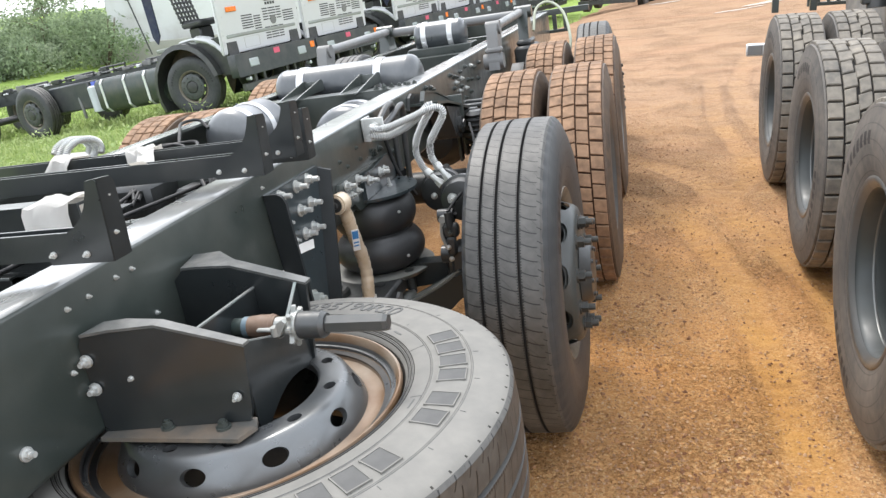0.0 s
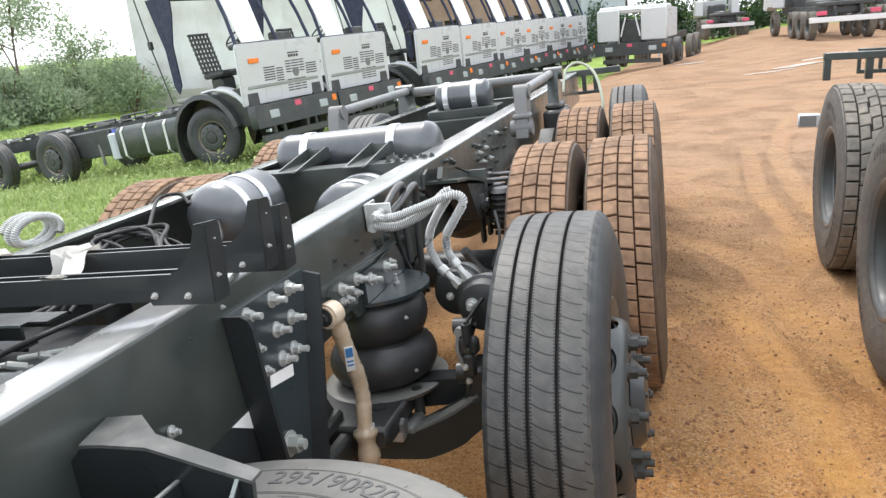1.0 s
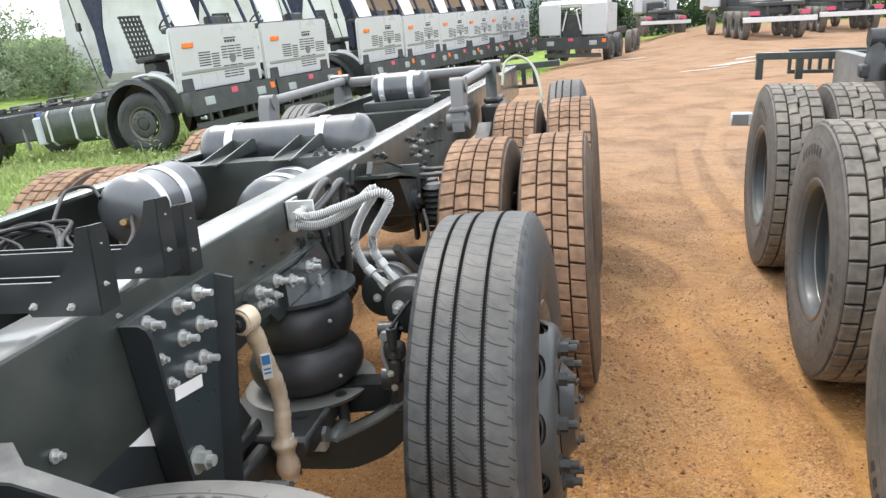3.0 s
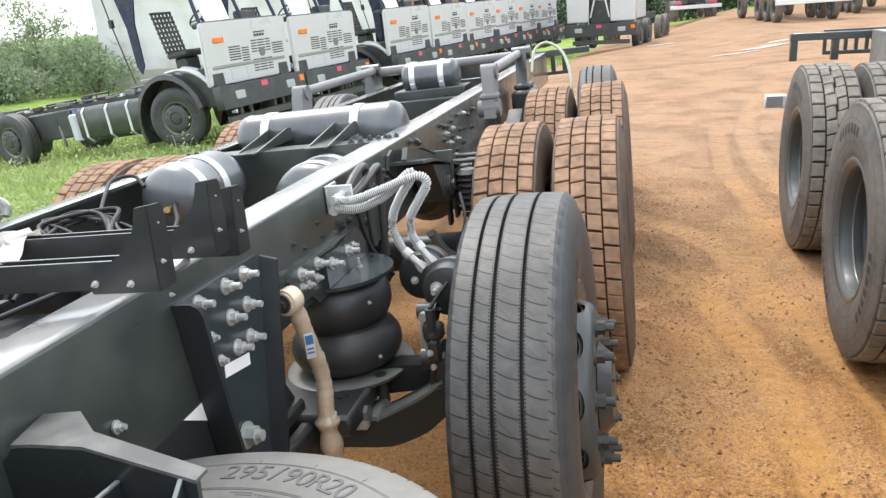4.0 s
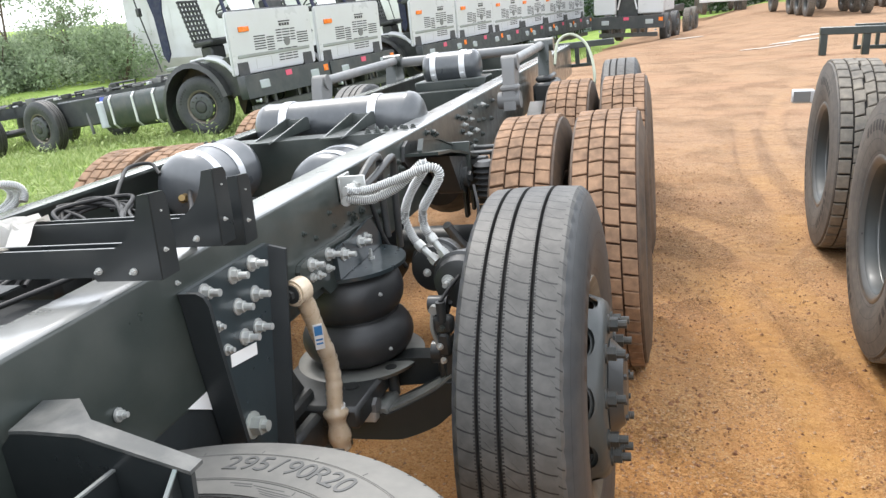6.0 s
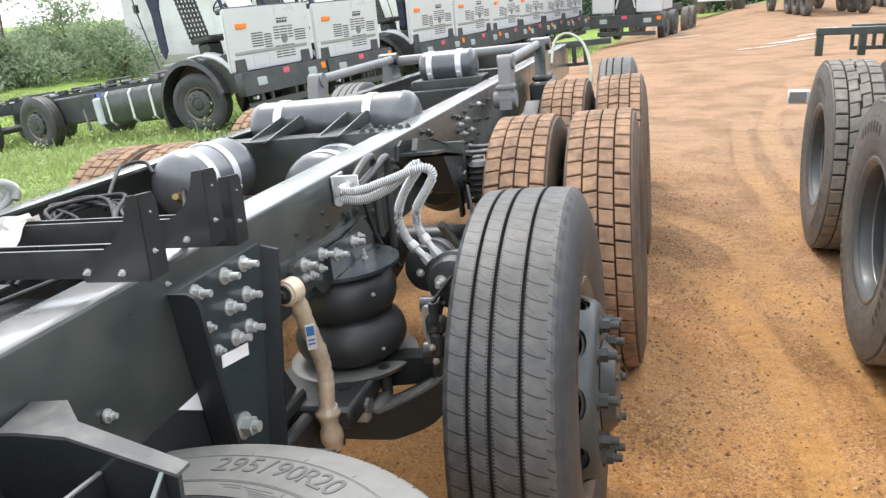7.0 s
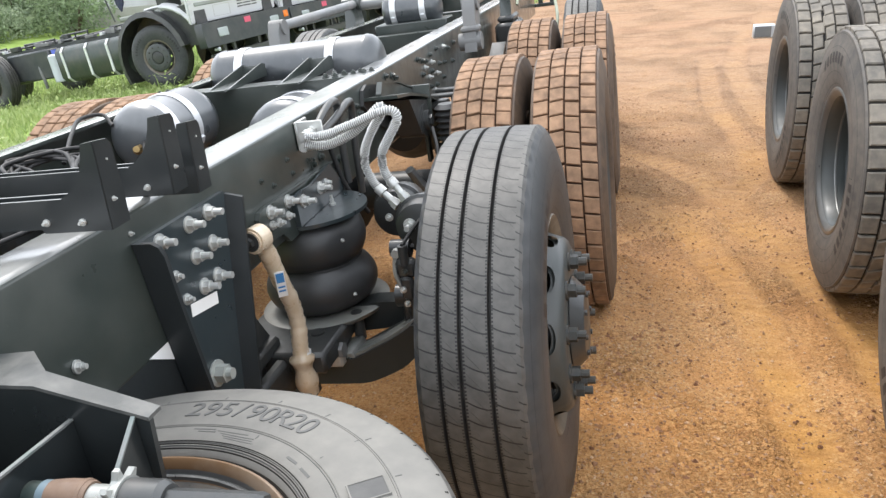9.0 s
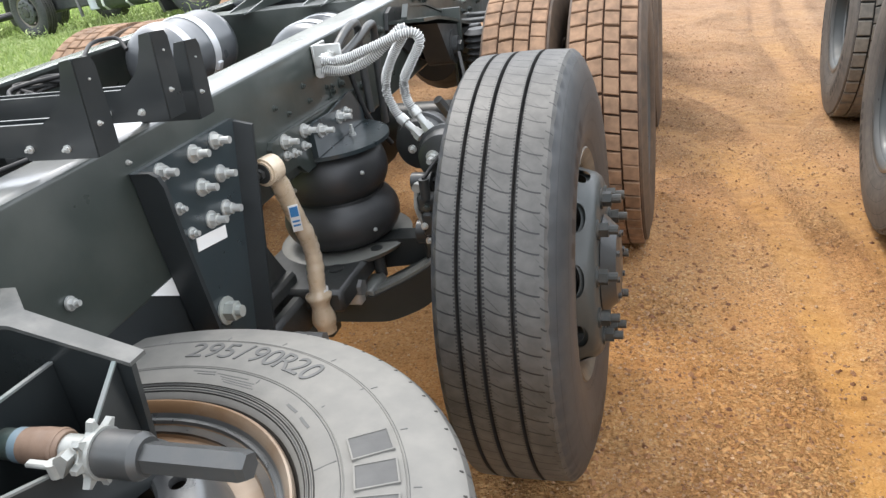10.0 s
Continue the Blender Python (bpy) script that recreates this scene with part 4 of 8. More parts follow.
for y, z in ((1.50, 0.95), (1.62, 0.955), (1.56, 0.90), (1.70, 0.895), (1.64, 0.83), (1.86, 0.99)):
    put(M_BOLT_SMALL, WEB, y, z, chassis, y * 9)


def horn(f, top=1.204, bot=1.074, dx=0.0, beam=True):
    """Upright bracket at a cross beam's end: a curved gusset facing rearward, folded round to a narrow side wing. f: its rear face along the rail."""
    bm = bmesh.new()
    k = (top - bot) / 0.130
    curve = ((0.175, 1.202), (0.169, 1.183), (0.160, 1.163), (0.148, 1.147), (0.132, 1.134), (0.115, 1.125), (0.097, 1.118), (0.083, 1.113), (0.073, 1.109), (0.068, 1.103))
    out = [(0.185 + dx, bot), (0.194 + dx, top - 0.004), (0.190 + dx, top)] + [(x + dx, bot + (z - 1.074) * k) for x, z in curve] + [(0.066 + dx, bot + 0.006), (0.070 + dx, bot)]
    slab(bm, out, f, f + 0.006, "xz")
    wing = [(f + 0.002, bot), (f + 0.002, top), (f + 0.034, top - 0.003), (f + 0.040, top - 0.012), (f + 0.044, bot + 0.05), (f + 0.044, bot)]
    vs = slab(bm, wing, 0.179 + dx, 0.186 + dx, "yz")
    for v in vs:
        v.co.x += 0.009 * (v.co.z - bot) / (top - bot)
    bmesh.ops.bevel(bm, geom=[e for e in bm.edges if len(e.link_faces) == 2 and e.calc_face_angle(0) > 0.9], offset=0.0012, segments=1, affect="EDGES")
    h = part("mounting_bracket", bm, CARRIER, chassis, "black upright mounting bracket with a curved gusset")
    for x, z in ((0.079 + dx, bot + 0.017), (0.141 + dx, bot + 0.015)):
        share("bolt", M_BOLT_TINY, h, Matrix.Translation((x, f, z)) @ Matrix.Rotation(-math.pi / 2, 4, "Z") @ Matrix.Scale(0.7, 4))
    for y, z in ((f + 0.018, bot + 0.042), (f + 0.022, top - 0.030)):
        share("bolt", M_BOLT_TINY, h, Matrix.Translation((0.188 + dx, y, z)) @ Matrix.Scale(0.5, 4))
    if beam:
        b = bmesh.new()
        lo, hi = f + 0.007, f + 0.047
        slab(b, [(lo, 1.078), (hi, 1.078), (hi, 1.121), (hi - 0.005, 1.121), (hi - 0.005, 1.084), (lo + 0.005, 1.084), (lo + 0.005, 1.123), (lo, 1.123)], -0.745, 0.130 + dx, "yz")
        bmesh.ops.bevel(b, geom=[e for e in b.edges if len(e.link_faces) == 2 and e.calc_face_angle(0) > 0.9 and e.calc_length() > 0.3], offset=0.0012, segments=2, affect="EDGES")
        bar = part("cross_beam", b, CARRIER, chassis, "black channel cross beam lying over the frame")
        for x in (LWEB + 0.060,):
            b = bmesh.new()
            box(b, (x - 0.012, lo + 0.020, TOP), (x + 0.012, hi - 0.004, 1.081), 0.003)
            part("beam_pad", b, HOSE, bar, "black rubber packing under the beam")
    return h


horn(-1.285)
horn(-0.775)
horn(-0.610)
horn(-0.505, 1.171, 1.043, -0.022, beam=False)

# one more beam between the brackets, and crumpled white packing over the beams
b = bmesh.new()
slab(b, [(-1.010, 1.052), (-0.960, 1.052), (-0.960, 1.058), (-1.004, 1.058), (-1.004, 1.100), (-0.960, 1.100), (-0.960, 1.106), (-1.010, 1.106)], LWEB + 0.02, -0.10, "yz")
part("cross_beam", b, CARRIER, chassis, "black channel cross beam")
for cx, y0, y1, w, zt, slant, s in ((-0.475, -0.606, -0.562, 0.075, 1.124, 0.02, 3), (-0.242, -0.606, -0.562, 0.052, 1.124, 0.02, 5), (-0.165, -1.012, -0.958, 0.115, 1.107, 0.02, 8)):
    bm = bmesh.new()
    rnd = random.Random(s)
    nu = 9
    g = []
    prof = [(y0 - 0.020, zt - 0.050), (y0 - 0.010, zt - 0.020), (y0 - 0.006, zt), (y0 + 0.004, zt + 0.006), ((y0 + y1) / 2, zt + 0.009), (y1, zt + 0.006), (y1 + 0.008, zt - 0.02), (y1 + 0.016, zt - 0.06)]
    for i in range(nu):
        row = []
        for y, z in prof:
            row.append(bm.verts.new((cx + (i / (nu - 1) - 0.5) * w + 0.008 * math.sin(2.1 * len(row) + s) + slant * (y - y0) / 0.05, y + 0.004 * math.sin(0.9 * i + s), z + 0.005 * math.sin(1.3 * i + 0.8 * len(row) + s) + rnd.uniform(-0.001, 0.001))))
        g.append(row)
    for a, b in zip(g, g[1:]):
        for i in range(len(prof) - 1):
            bm.faces.new((a[i], a[i + 1], b[i + 1], b[i]))
    r = bmesh.ops.solidify(bm, geom=bm.faces[:], thickness=0.004)
    part("cloth_wrap", bm, CLOTH, chassis, "crumpled white packing wrapped over a beam")
bm = bmesh.new()
strip = []
for i in range(13):
    u = i / 12
    sag = 0.030 * math.sin(math.pi * u) ** 1.5
    strip.append([bm.verts.new((-0.228 + 0.100 * u + 0.016 * (j - 1.5) + 0.002 * math.sin(1.3 * i + j), -0.585 - 0.185 * u, 1.130 - sag + 0.002 * math.sin(0.9 * i + 1.5 * j))) for j in range(4)])
for a, b in zip(strip, strip[1:]):
    for j in range(3):
        bm.faces.new((a[j], a[j + 1], b[j + 1], b[j]))
bmesh.ops.solidify(bm, geom=bm.faces[:], thickness=0.003)
part("cloth_wrap", bm, CLOTH, chassis, "white packing strip draped from beam to beam")

# cross members inside the frame, low and dark
for y, z0, z1 in ((-1.75, 0.84, 1.0), (-0.85, 0.80, 0.97), (-0.15, 0.80, 0.98), (0.86, 0.84, 1.040), (1.72, 0.83, 0.99), (2.62, 0.83, 1.0), (3.9, 0.83, 1.0), (5.4, 0.80, 1.03)):
    bm = bmesh.new()
    t = 0.007
    slab(bm, [(y - 0.05, z0), (y + 0.05, z0), (y + 0.05, z0 + t), (y - 0.05 + t, z0 + t), (y - 0.05 + t, z1 - t), (y + 0.05, z1 - t), (y + 0.05, z1), (y - 0.05, z1)], LWEB + 0.010, WEB - 0.010, "yz")
    cmember = part("cross_member", bm, BLACK, chassis, "black pressed-steel cross member")
    for k in range(4):
        for xx in (LWEB + 0.05, WEB - 0.05):
            share("bolt", M_BOLT_BLACK, cmember, Matrix.Translation((xx - 0.03 + 0.02 * k, y - 0.01 + 0.02 * (k % 2), z1)) @ Matrix.Rotation(-math.pi / 2, 4, "Y"))


def tank(p, q, r, straps, cap=0.05, label="dark grey steel air tank with pale straps", feet=True):
    """A cylinder with domed ends, a weld bead and tensioned straps."""
    p, q = Vector(p), Vector(q)
    L = (q - p).length
    bm = bmesh.new()
    prof = [(0, 0.0)] + [(cap * (1 - math.cos(radians(a))), r * math.sin(radians(a)) ** 0.8) for a in (15, 30, 45, 60, 75, 90)]
    prof += [(cap + 0.006, r + 0.002), (cap + 0.014, r)]
    prof = prof + [(L - x, rr) for x, rr in reversed(prof)]
    lathe(bm, prof, 40)
    m = Matrix.Translation(p) @ (q - p).to_track_quat("X", "Z").to_matrix().to_4x4()
    bmesh.ops.transform(bm, matrix=m, verts=bm.verts)
    t = part("air_tank", bm, TANK, chassis, label, smooth=50)
    for s in straps:
        b = bmesh.new()
        lathe(b, [(s - 0.018, r + 0.0015), (s - 0.016, r + 0.004), (s + 0.016, r + 0.004), (s + 0.018, r + 0.0015)], 40)
        box(b, (s - 0.012, -0.014, r), (s + 0.012, 0.014, r + 0.012), 0.002, Matrix.Rotation(radians(115), 4, "X"))
        rod(b, m.inverted() @ (m @ Vector((s, r * 0.75, -r * 0.8))), (s, r * 0.75, -r * 1.25), 0.006, 8)
        bmesh.ops.transform(b, matrix=m, verts=b.verts)
        part("strap", b, STRAP, t, "galvanised tank strap")
    return t, m


tank((-0.570, 0.34, 0.974), (-0.570, 0.72, 0.974), 0.110, (0.085, 0.205), 0.06)
tank((-0.195, 0.55, 0.875), (-0.195, 0.99, 0.875), 0.140, (0.10, 0.21), 0.06)
tank((-0.735, 1.20, 1.040), (-0.010, 1.20, 1.040), 0.100, (0.15, 0.535), 0.050, "long dark grey air tank lying across the frame")
tank((-0.520, 2.90, 1.112), (-0.160, 2.90, 1.112), 0.092, (0.08, 0.26), 0.035, "short dark grey air tank with two pale straps")

# brass drain fitting and thin air pipes at the near tank
bm = bmesh.new()
rod(bm, (-0.55, 0.350, 0.955), (-0.55, 0.315, 0.955), 0.014, 6)
rod(bm, (-0.55, 0.315, 0.955), (-0.53, 0.290, 0.965), 0.010, 10)
part("tank_valve", bm, BRASS, chassis, "brass tank fitting")


def hose(name, pts, r, mat, label="", seg=9, n=8):
    bm = bmesh.new()
    sweep(bm, smooth_line(pts, n), r, seg)
    return part(name, bm, mat, chassis, label, smooth=60)


rnd = random.Random(12)
for i in range(6):
    def near(x, y, z, k=1.0):
        return (x + k * rnd.uniform(-0.03, 0.03), y + k * rnd.uniform(-0.05, 0.05), z + k * rnd.uniform(-0.020, 0.012))
    hose("air_hose", [near(-0.45, -0.42, 0.955), near(-0.53, -0.20, 1.005), near(-0.615, -0.06, 1.034), near(-0.52, -0.03, 1.038), near(-0.38, -0.13, 1.020), near(-0.262, -0.27, 0.985), (-0.21, -0.38, 0.92)], rnd.uniform(0.0048, 0.0078), HOSE, "black air hose")
hose("air_hose", [(-0.56, 0.02, 1.00), (-0.66, 0.20, 1.045), (-0.735, 0.34, 1.062), (-0.70, 0.40, 1.06), (-0.64, 0.36, 1.03)], 0.006, HOSE, "black air hose")
hose("air_hose", [(-0.545, 0.36, 0.975), (-0.50, 0.29, 0.965), (-0.44, 0.20, 0.95), (-0.40, 0.10, 0.93)], 0.007, HOSE, "black air hose")
hose("air_hose", [(-0.75, 1.10, 0.92), (-0.40, 1.06, 0.955), (-0.05, 1.04, 0.92)], 0.005, HOSE, "thin black air pipe")

# valve blocks, gearbox-like lumps and rods low between the rails
for lo, hi in (((-0.62, -0.35, 0.86), (-0.44, -0.10, 0.985)), ((-0.40, -0.30, 0.84), (-0.20, -0.06, 0.95)), ((-0.66, -0.88, 0.82), (-0.40, -0.68, 0.95)), ((-0.34, -0.90, 0.80), (-0.12, -0.66, 0.93)), ((-0.55, -1.45, 0.82), (-0.25, -1.20, 0.94))):
    bm = bmesh.new()
    box(bm, lo, hi, 0.015)
    c = ((lo[0] + hi[0]) / 2, (lo[1] + hi[1]) / 2)
    rod(bm, (c[0], c[1], hi[2]), (c[0], c[1], hi[2] + 0.025), 0.035, 14)
    rod(bm, (lo[0], c[1], hi[2] - 0.04), (lo[0] - 0.05, c[1], hi[2] - 0.04), 0.015, 10)
    part("valve_block", bm, CAST, chassis, "black cast brake valve")

for k in range(3):
    x0 = -0.68 + 0.17 * k
    hose("air_hose", [(x0, -1.7, 0.93), (x0 + 0.02, -1.2, 0.955 + 0.01 * (k % 3)), (x0 - 0.01, -0.7, 0.965), (x0 + 0.03, -0.2, 0.95)], 0.006, HOSE, "thin black pipe along the frame")
# added dark sheet that stands for the shade between the rails, and stepped plates with bright edges lying over it
bm = bmesh.new()
box(bm, (LWEB + 0.012, -1.36, 0.880), (WEB - 0.012, -0.36, 0.888), 0.002)
part("dark_backing_sheet", bm, SHADED_BLACK, chassis, "added dark sheet hiding the ground between the side rails")
for x0, x1, y0, y1, z in ((-0.62, -0.385, -0.575, -0.495, 0.972), (-0.64, -0.345, -0.690, -0.625, 0.958), (-0.60, -0.365, -0.800, -0.735, 0.946), (-0.66, -0.30, -0.985, -0.900, 0.950), (-0.60, -0.33, -1.140, -1.060, 0.944)):
    bm = bmesh.new()
    slab(bm, [(x0, y0), (x1 - 0.05, y0), (x1 - 0.05, y0 + 0.02), (x1, y0 + 0.02), (x1, y1), (x0, y1)], z - 0.005, z, "xy")
    box(bm, (x0, y0, z - 0.060), (x1 - 0.05, y0 + 0.005, z - 0.005), 0.001)
    step = part("step_plate", bm, BEAM, chassis, "black stepped plate, edges brightened for sky glint")
    # strip along the edge, its sky glint put into the colour
    bm = bmesh.new()
    box(bm, (x0, y0 - 0.003, z - 0.005), (x1 - 0.05, y0, z + 0.002), 0.001)
    part("plate_edge", bm, EDGE_GLINT, step, "bright strip for sky glint on the edge")
bm = bmesh.new()
slab(bm, [(-0.235, -0.575), (-0.175, -0.575), (-0.150, -0.530), (-0.210, -0.525)], 0.920, 0.955, "xy")
bmesh.ops.bevel(bm, geom=bm.edges[:], offset=0.004, segments=1, affect="EDGES")
part("dusty_valve", bm, RUSTY, chassis, "small brown-dusted valve box inside the frame")
# thin folded sheet brackets and clips on the inner side of the near rail
for x, y, z, w, l, tilt in ((-0.075, -0.70, 0.985, 0.10, 0.075, 0.10), (-0.115, -0.83, 0.965, 0.13, 0.060, -0.06), (-0.34, -0.90, 1.000, 0.16, 0.090, 0.05), (-0.46, -1.02, 0.985, 0.12, 0.110, -0.04)):
    bm = bmesh.new()
    box(bm, (-w / 2, -l / 2, 0), (w / 2, l / 2, 0.004), 0.001)
    box(bm, (-w / 2, -l / 2 - 0.004, -0.05), (w / 2, -l / 2, 0.004), 0.001)
    box(bm, (w / 2, -l / 2, -0.03), (w / 2 + 0.004, l / 2, 0.004), 0.001)
    bmesh.ops.transform(bm, matrix=Matrix.Translation((x, y, z)) @ Matrix.Rotation(tilt, 4, "Y") @ Matrix.Rotation(tilt * 2, 4, "Z"), verts=bm.verts)
    part("sheet_bracket", bm, BEAM, chassis, "dull black folded sheet bracket")
for x, y in ((-0.14, -0.78), (-0.17, -0.82), (-0.10, -0.76)):
    bm = bmesh.new()
    rod(bm, (x, y, 0.965), (x, y, 0.990), 0.010, 6)
    rod(bm, (x, y, 0.990), (x - 0.02, y - 0.02, 1.002), 0.007, 8)
    rod(bm, (x - 0.02, y - 0.02, 1.002), (x - 0.055, y - 0.03, 1.000), 0.005, 8)
    part("pipe_fitting", bm, RATCHET, chassis, "small zinc pipe fitting")
# coiled spring hose beyond the far rail
COIL = [(-0.915 - 0.012 * k / 4, 0.012 + 0.082 * math.cos(k * 0.52 - 0.6) + 0.004 * k / 4, 1.050 + 0.040 * math.sin(k * 0.52 - 0.6)) for k in range(32)]

# ---------- air spring, damper, axle ends ----------
def bellows(cx, cy, z0, z1, r):
    bm = bmesh.new()
    h = z1 - z0
    prof = [(z0, r * 0.72)]
    for k in range(2):
        a0 = z0 + h * (0.02 + 0.49 * k)
        for i in range(9):
            t = i / 8
            prof.append((a0 + h * 0.47 * t, r * (0.78 + (0.29 if k == 0 else 0.21) * math.sin(math.pi * t) ** 0.6)))
    prof.append((z1, r * 0.72))
    lathe(bm, prof, 48, "z", centre=(cx, cy, 0))
    b = part("air_spring", bm, BELLOWS, chassis, "black rubber double-bellows air spring", smooth=60)
    g = bmesh.new()
    lathe(g, [(z0 + h * 0.495, r * 0.82), (z0 + h * 0.50, r * 0.845), (z0 + h * 0.515, r * 0.82)], 48, "z", centre=(cx, cy, 0))
    part("girdle_hoop", g, HOSE, b)
    d = bmesh.new()
    lathe(d, [(z1, 0.0), (z1, r * 1.09), (z1 + 0.010, r * 1.09), (z1 + 0.011, 0.0)], 48, "z", centre=(cx - 0.002, cy + 0.012, 0))
    part("top_plate", d, BLACK_PLATE, b, "round steel top plate")
    d = bmesh.new()
    lathe(d, [(z0 - 0.028, 0.0), (z0 - 0.028, r * 1.0), (z0 - 0.012, r * 1.20), (z0 + 0.000, r * 1.235), (z0 + 0.004, r * 1.16), (z0, r * 0.7)], 48, "z", centre=(cx, cy, 0))
    part("bottom_plate", d, DISC, b, "dished grey steel bottom plate")
    for an, zz, q in ((-0.62, 0.80, 0.985), (-0.62, 0.22, 1.055), (-1.9, 0.72, 0.985)):
        share("moulded_stud", M_BOLT_TINY, b, Matrix.Translation((cx + r * q * math.cos(an), cy + r * q * math.sin(an), z0 + h * zz)) @ Matrix.Rotation(an, 4, "Z") @ Matrix.Scale(0.7, 4))
    share("bolt", M_BOLT_SMALL, b, Matrix.Translation((cx + 0.062, cy + 0.026, z1 + 0.010)) @ Matrix.Rotation(-math.pi / 2, 4, "Y") @ Matrix.Diagonal((1.6, 0.8, 0.8, 1)))
    return b


bellows(0.050, 0.150, 0.515, 0.778, 0.146)
bellows(LWEB - 0.04, 0.150, 0.515, 0.778, 0.146)

bm = bmesh.new()
slab(bm, [(-0.172, 0.872), (-0.160, 0.886), (-0.128, 0.8895), (0.030, 0.884), (0.33, 0.872), (0.33, 0.772), (-0.036, 0.768), (-0.070, 0.800), (-0.165, 0.806)], WEB + 0.001, WEB + 0.013)
bmesh.ops.bevel(bm, geom=[e for e in bm.edges if e.calc_face_angle(0) > 0.9], offset=0.0016, segments=1, affect="EDGES")
brk = part("spring_bracket", bm, BLACK, chassis, "black bolted bracket above the air spring")
bm = bmesh.new()
slab(bm, [(0.004, 0.790), (0.004, 0.866), (0.020, 0.874), (0.114, 0.869), (0.236, 0.885), (0.251, 0.884), (0.262, 0.876), (0.338, 0.790)], WEB + 0.020, WEB + 0.028)
slab(bm, [(WEB + 0.013, 0.872), (WEB + 0.020, 0.872), (WEB + 0.020, 0.790), (WEB + 0.013, 0.790)], 0.004, 0.012, "xz")
bmesh.ops.bevel(bm, geom=[e for e in bm.edges if e.calc_face_angle(0) > 0.9], offset=0.0016, segments=1, affect="EDGES")
gp = part("gusset", bm, BLACK_PLATE, brk, "black triangular gusset standing on the top plate")
for y, z, me in ((-0.113, 0.872, M_BOLT), (-0.0143, 0.8655, M_BOLT), (-0.1177, 0.8405, M_BOLT_SMALL), (-0.080, 0.8335, M_BOLT_SMALL), (-0.028, 0.833, M_BOLT_SMALL)):
    put(me, WEB + 0.013, y, z, brk, y * 11)
for y, z, me in ((0.0512, 0.8467, M_BOLT), (0.1646, 0.8454, M_BOLT), (0.2109, 0.8462, M_BOLT_SMALL)):
    put(me, WEB + 0.028, y - 0.01, z, gp, y * 11)


# damper wrapped in brown film
line = smooth_line([(0.108, -0.250, 0.862), (0.107, -0.222, 0.818), (0.106, -0.190, 0.7355), (0.106, -0.159, 0.657), (0.106, -0.152, 0.595), (0.106, -0.165, 0.544), (0.106, -0.172, 0.487), (0.106, -0.169, 0.412)], 7)
bm = bmesh.new()
rnd = random.Random(5)
sweep(bm, line, [0.0200 + rnd.uniform(-0.0012, 0.0016) + (0.007 if i < 4 else 0) + (0.007 + 0.004 * math.sin(i) if i > len(line) - 12 else 0) for i in range(len(line))], 10)
damper = part("damper", bm, FILM, chassis, "link arm wrapped in crinkled brown film", smooth=70)
EYE, EYE_AX = Vector((0.104, -0.256, 0.856)), Vector((-0.16, -0.95, 0.02)).normalized()
bm = bmesh.new()
rod(bm, EYE - EYE_AX * 0.032, EYE + EYE_AX * 0.014, 0.0300, 20)
bmesh.ops.bevel(bm, geom=[e for e in bm.edges if len(e.link_faces) == 2 and e.calc_face_angle(0) > 1.0], offset=0.005, segments=2, affect="EDGES")
part("damper_eye", bm, FILM, damper, smooth=50)
bm = bmesh.new()
rod(bm, EYE + EYE_AX * 0.012, EYE + EYE_AX * 0.0165, 0.0215, 18)
rod(bm, EYE + EYE_AX * 0.0165, EYE + EYE_AX * 0.026, 0.0120, 6)
rod(bm, EYE + EYE_AX * 0.026, EYE + EYE_AX * 0.036, 0.0060, 10)
part("eye_bolt", bm, CAST, damper, "dark bolt in the eye")
bm = bmesh.new()
sweep(bm, [Vector(q) for q in ((0.106, -0.1625, 0.529), (0.106, -0.1685, 0.508), (0.106, -0.1715, 0.492))], 0.0222, 12)
part("tape_band", bm, PAPER, damper, "white tape round the wrapped link")
bm = bmesh.new()
box(bm, (-0.011, -0.0008, -0.038), (0.011, 0.0008, 0.038))
lab = share("white_patch", keep(link("white_patch", bm, PAPER)), damper, Matrix.Translation((0.1165, -0.2075, 0.727)) @ Matrix.Rotation(0.55, 4, "Z") @ Matrix.Rotation(radians(20), 4, "X"), "white sticker with blue print")
bm = bmesh.new()
for z0, z1, x0, x1 in ((0.006, 0.034, -0.009, 0.009), (-0.010, -0.005, -0.008, 0.008), (-0.022, -0.017, -0.008, 0.008)):
    box(bm, (x0, -0.0016, z0), (x1, -0.0008, z1))
share("printed_bar", keep(link("printed_bar", bm, BLUE_PRINT)), lab)

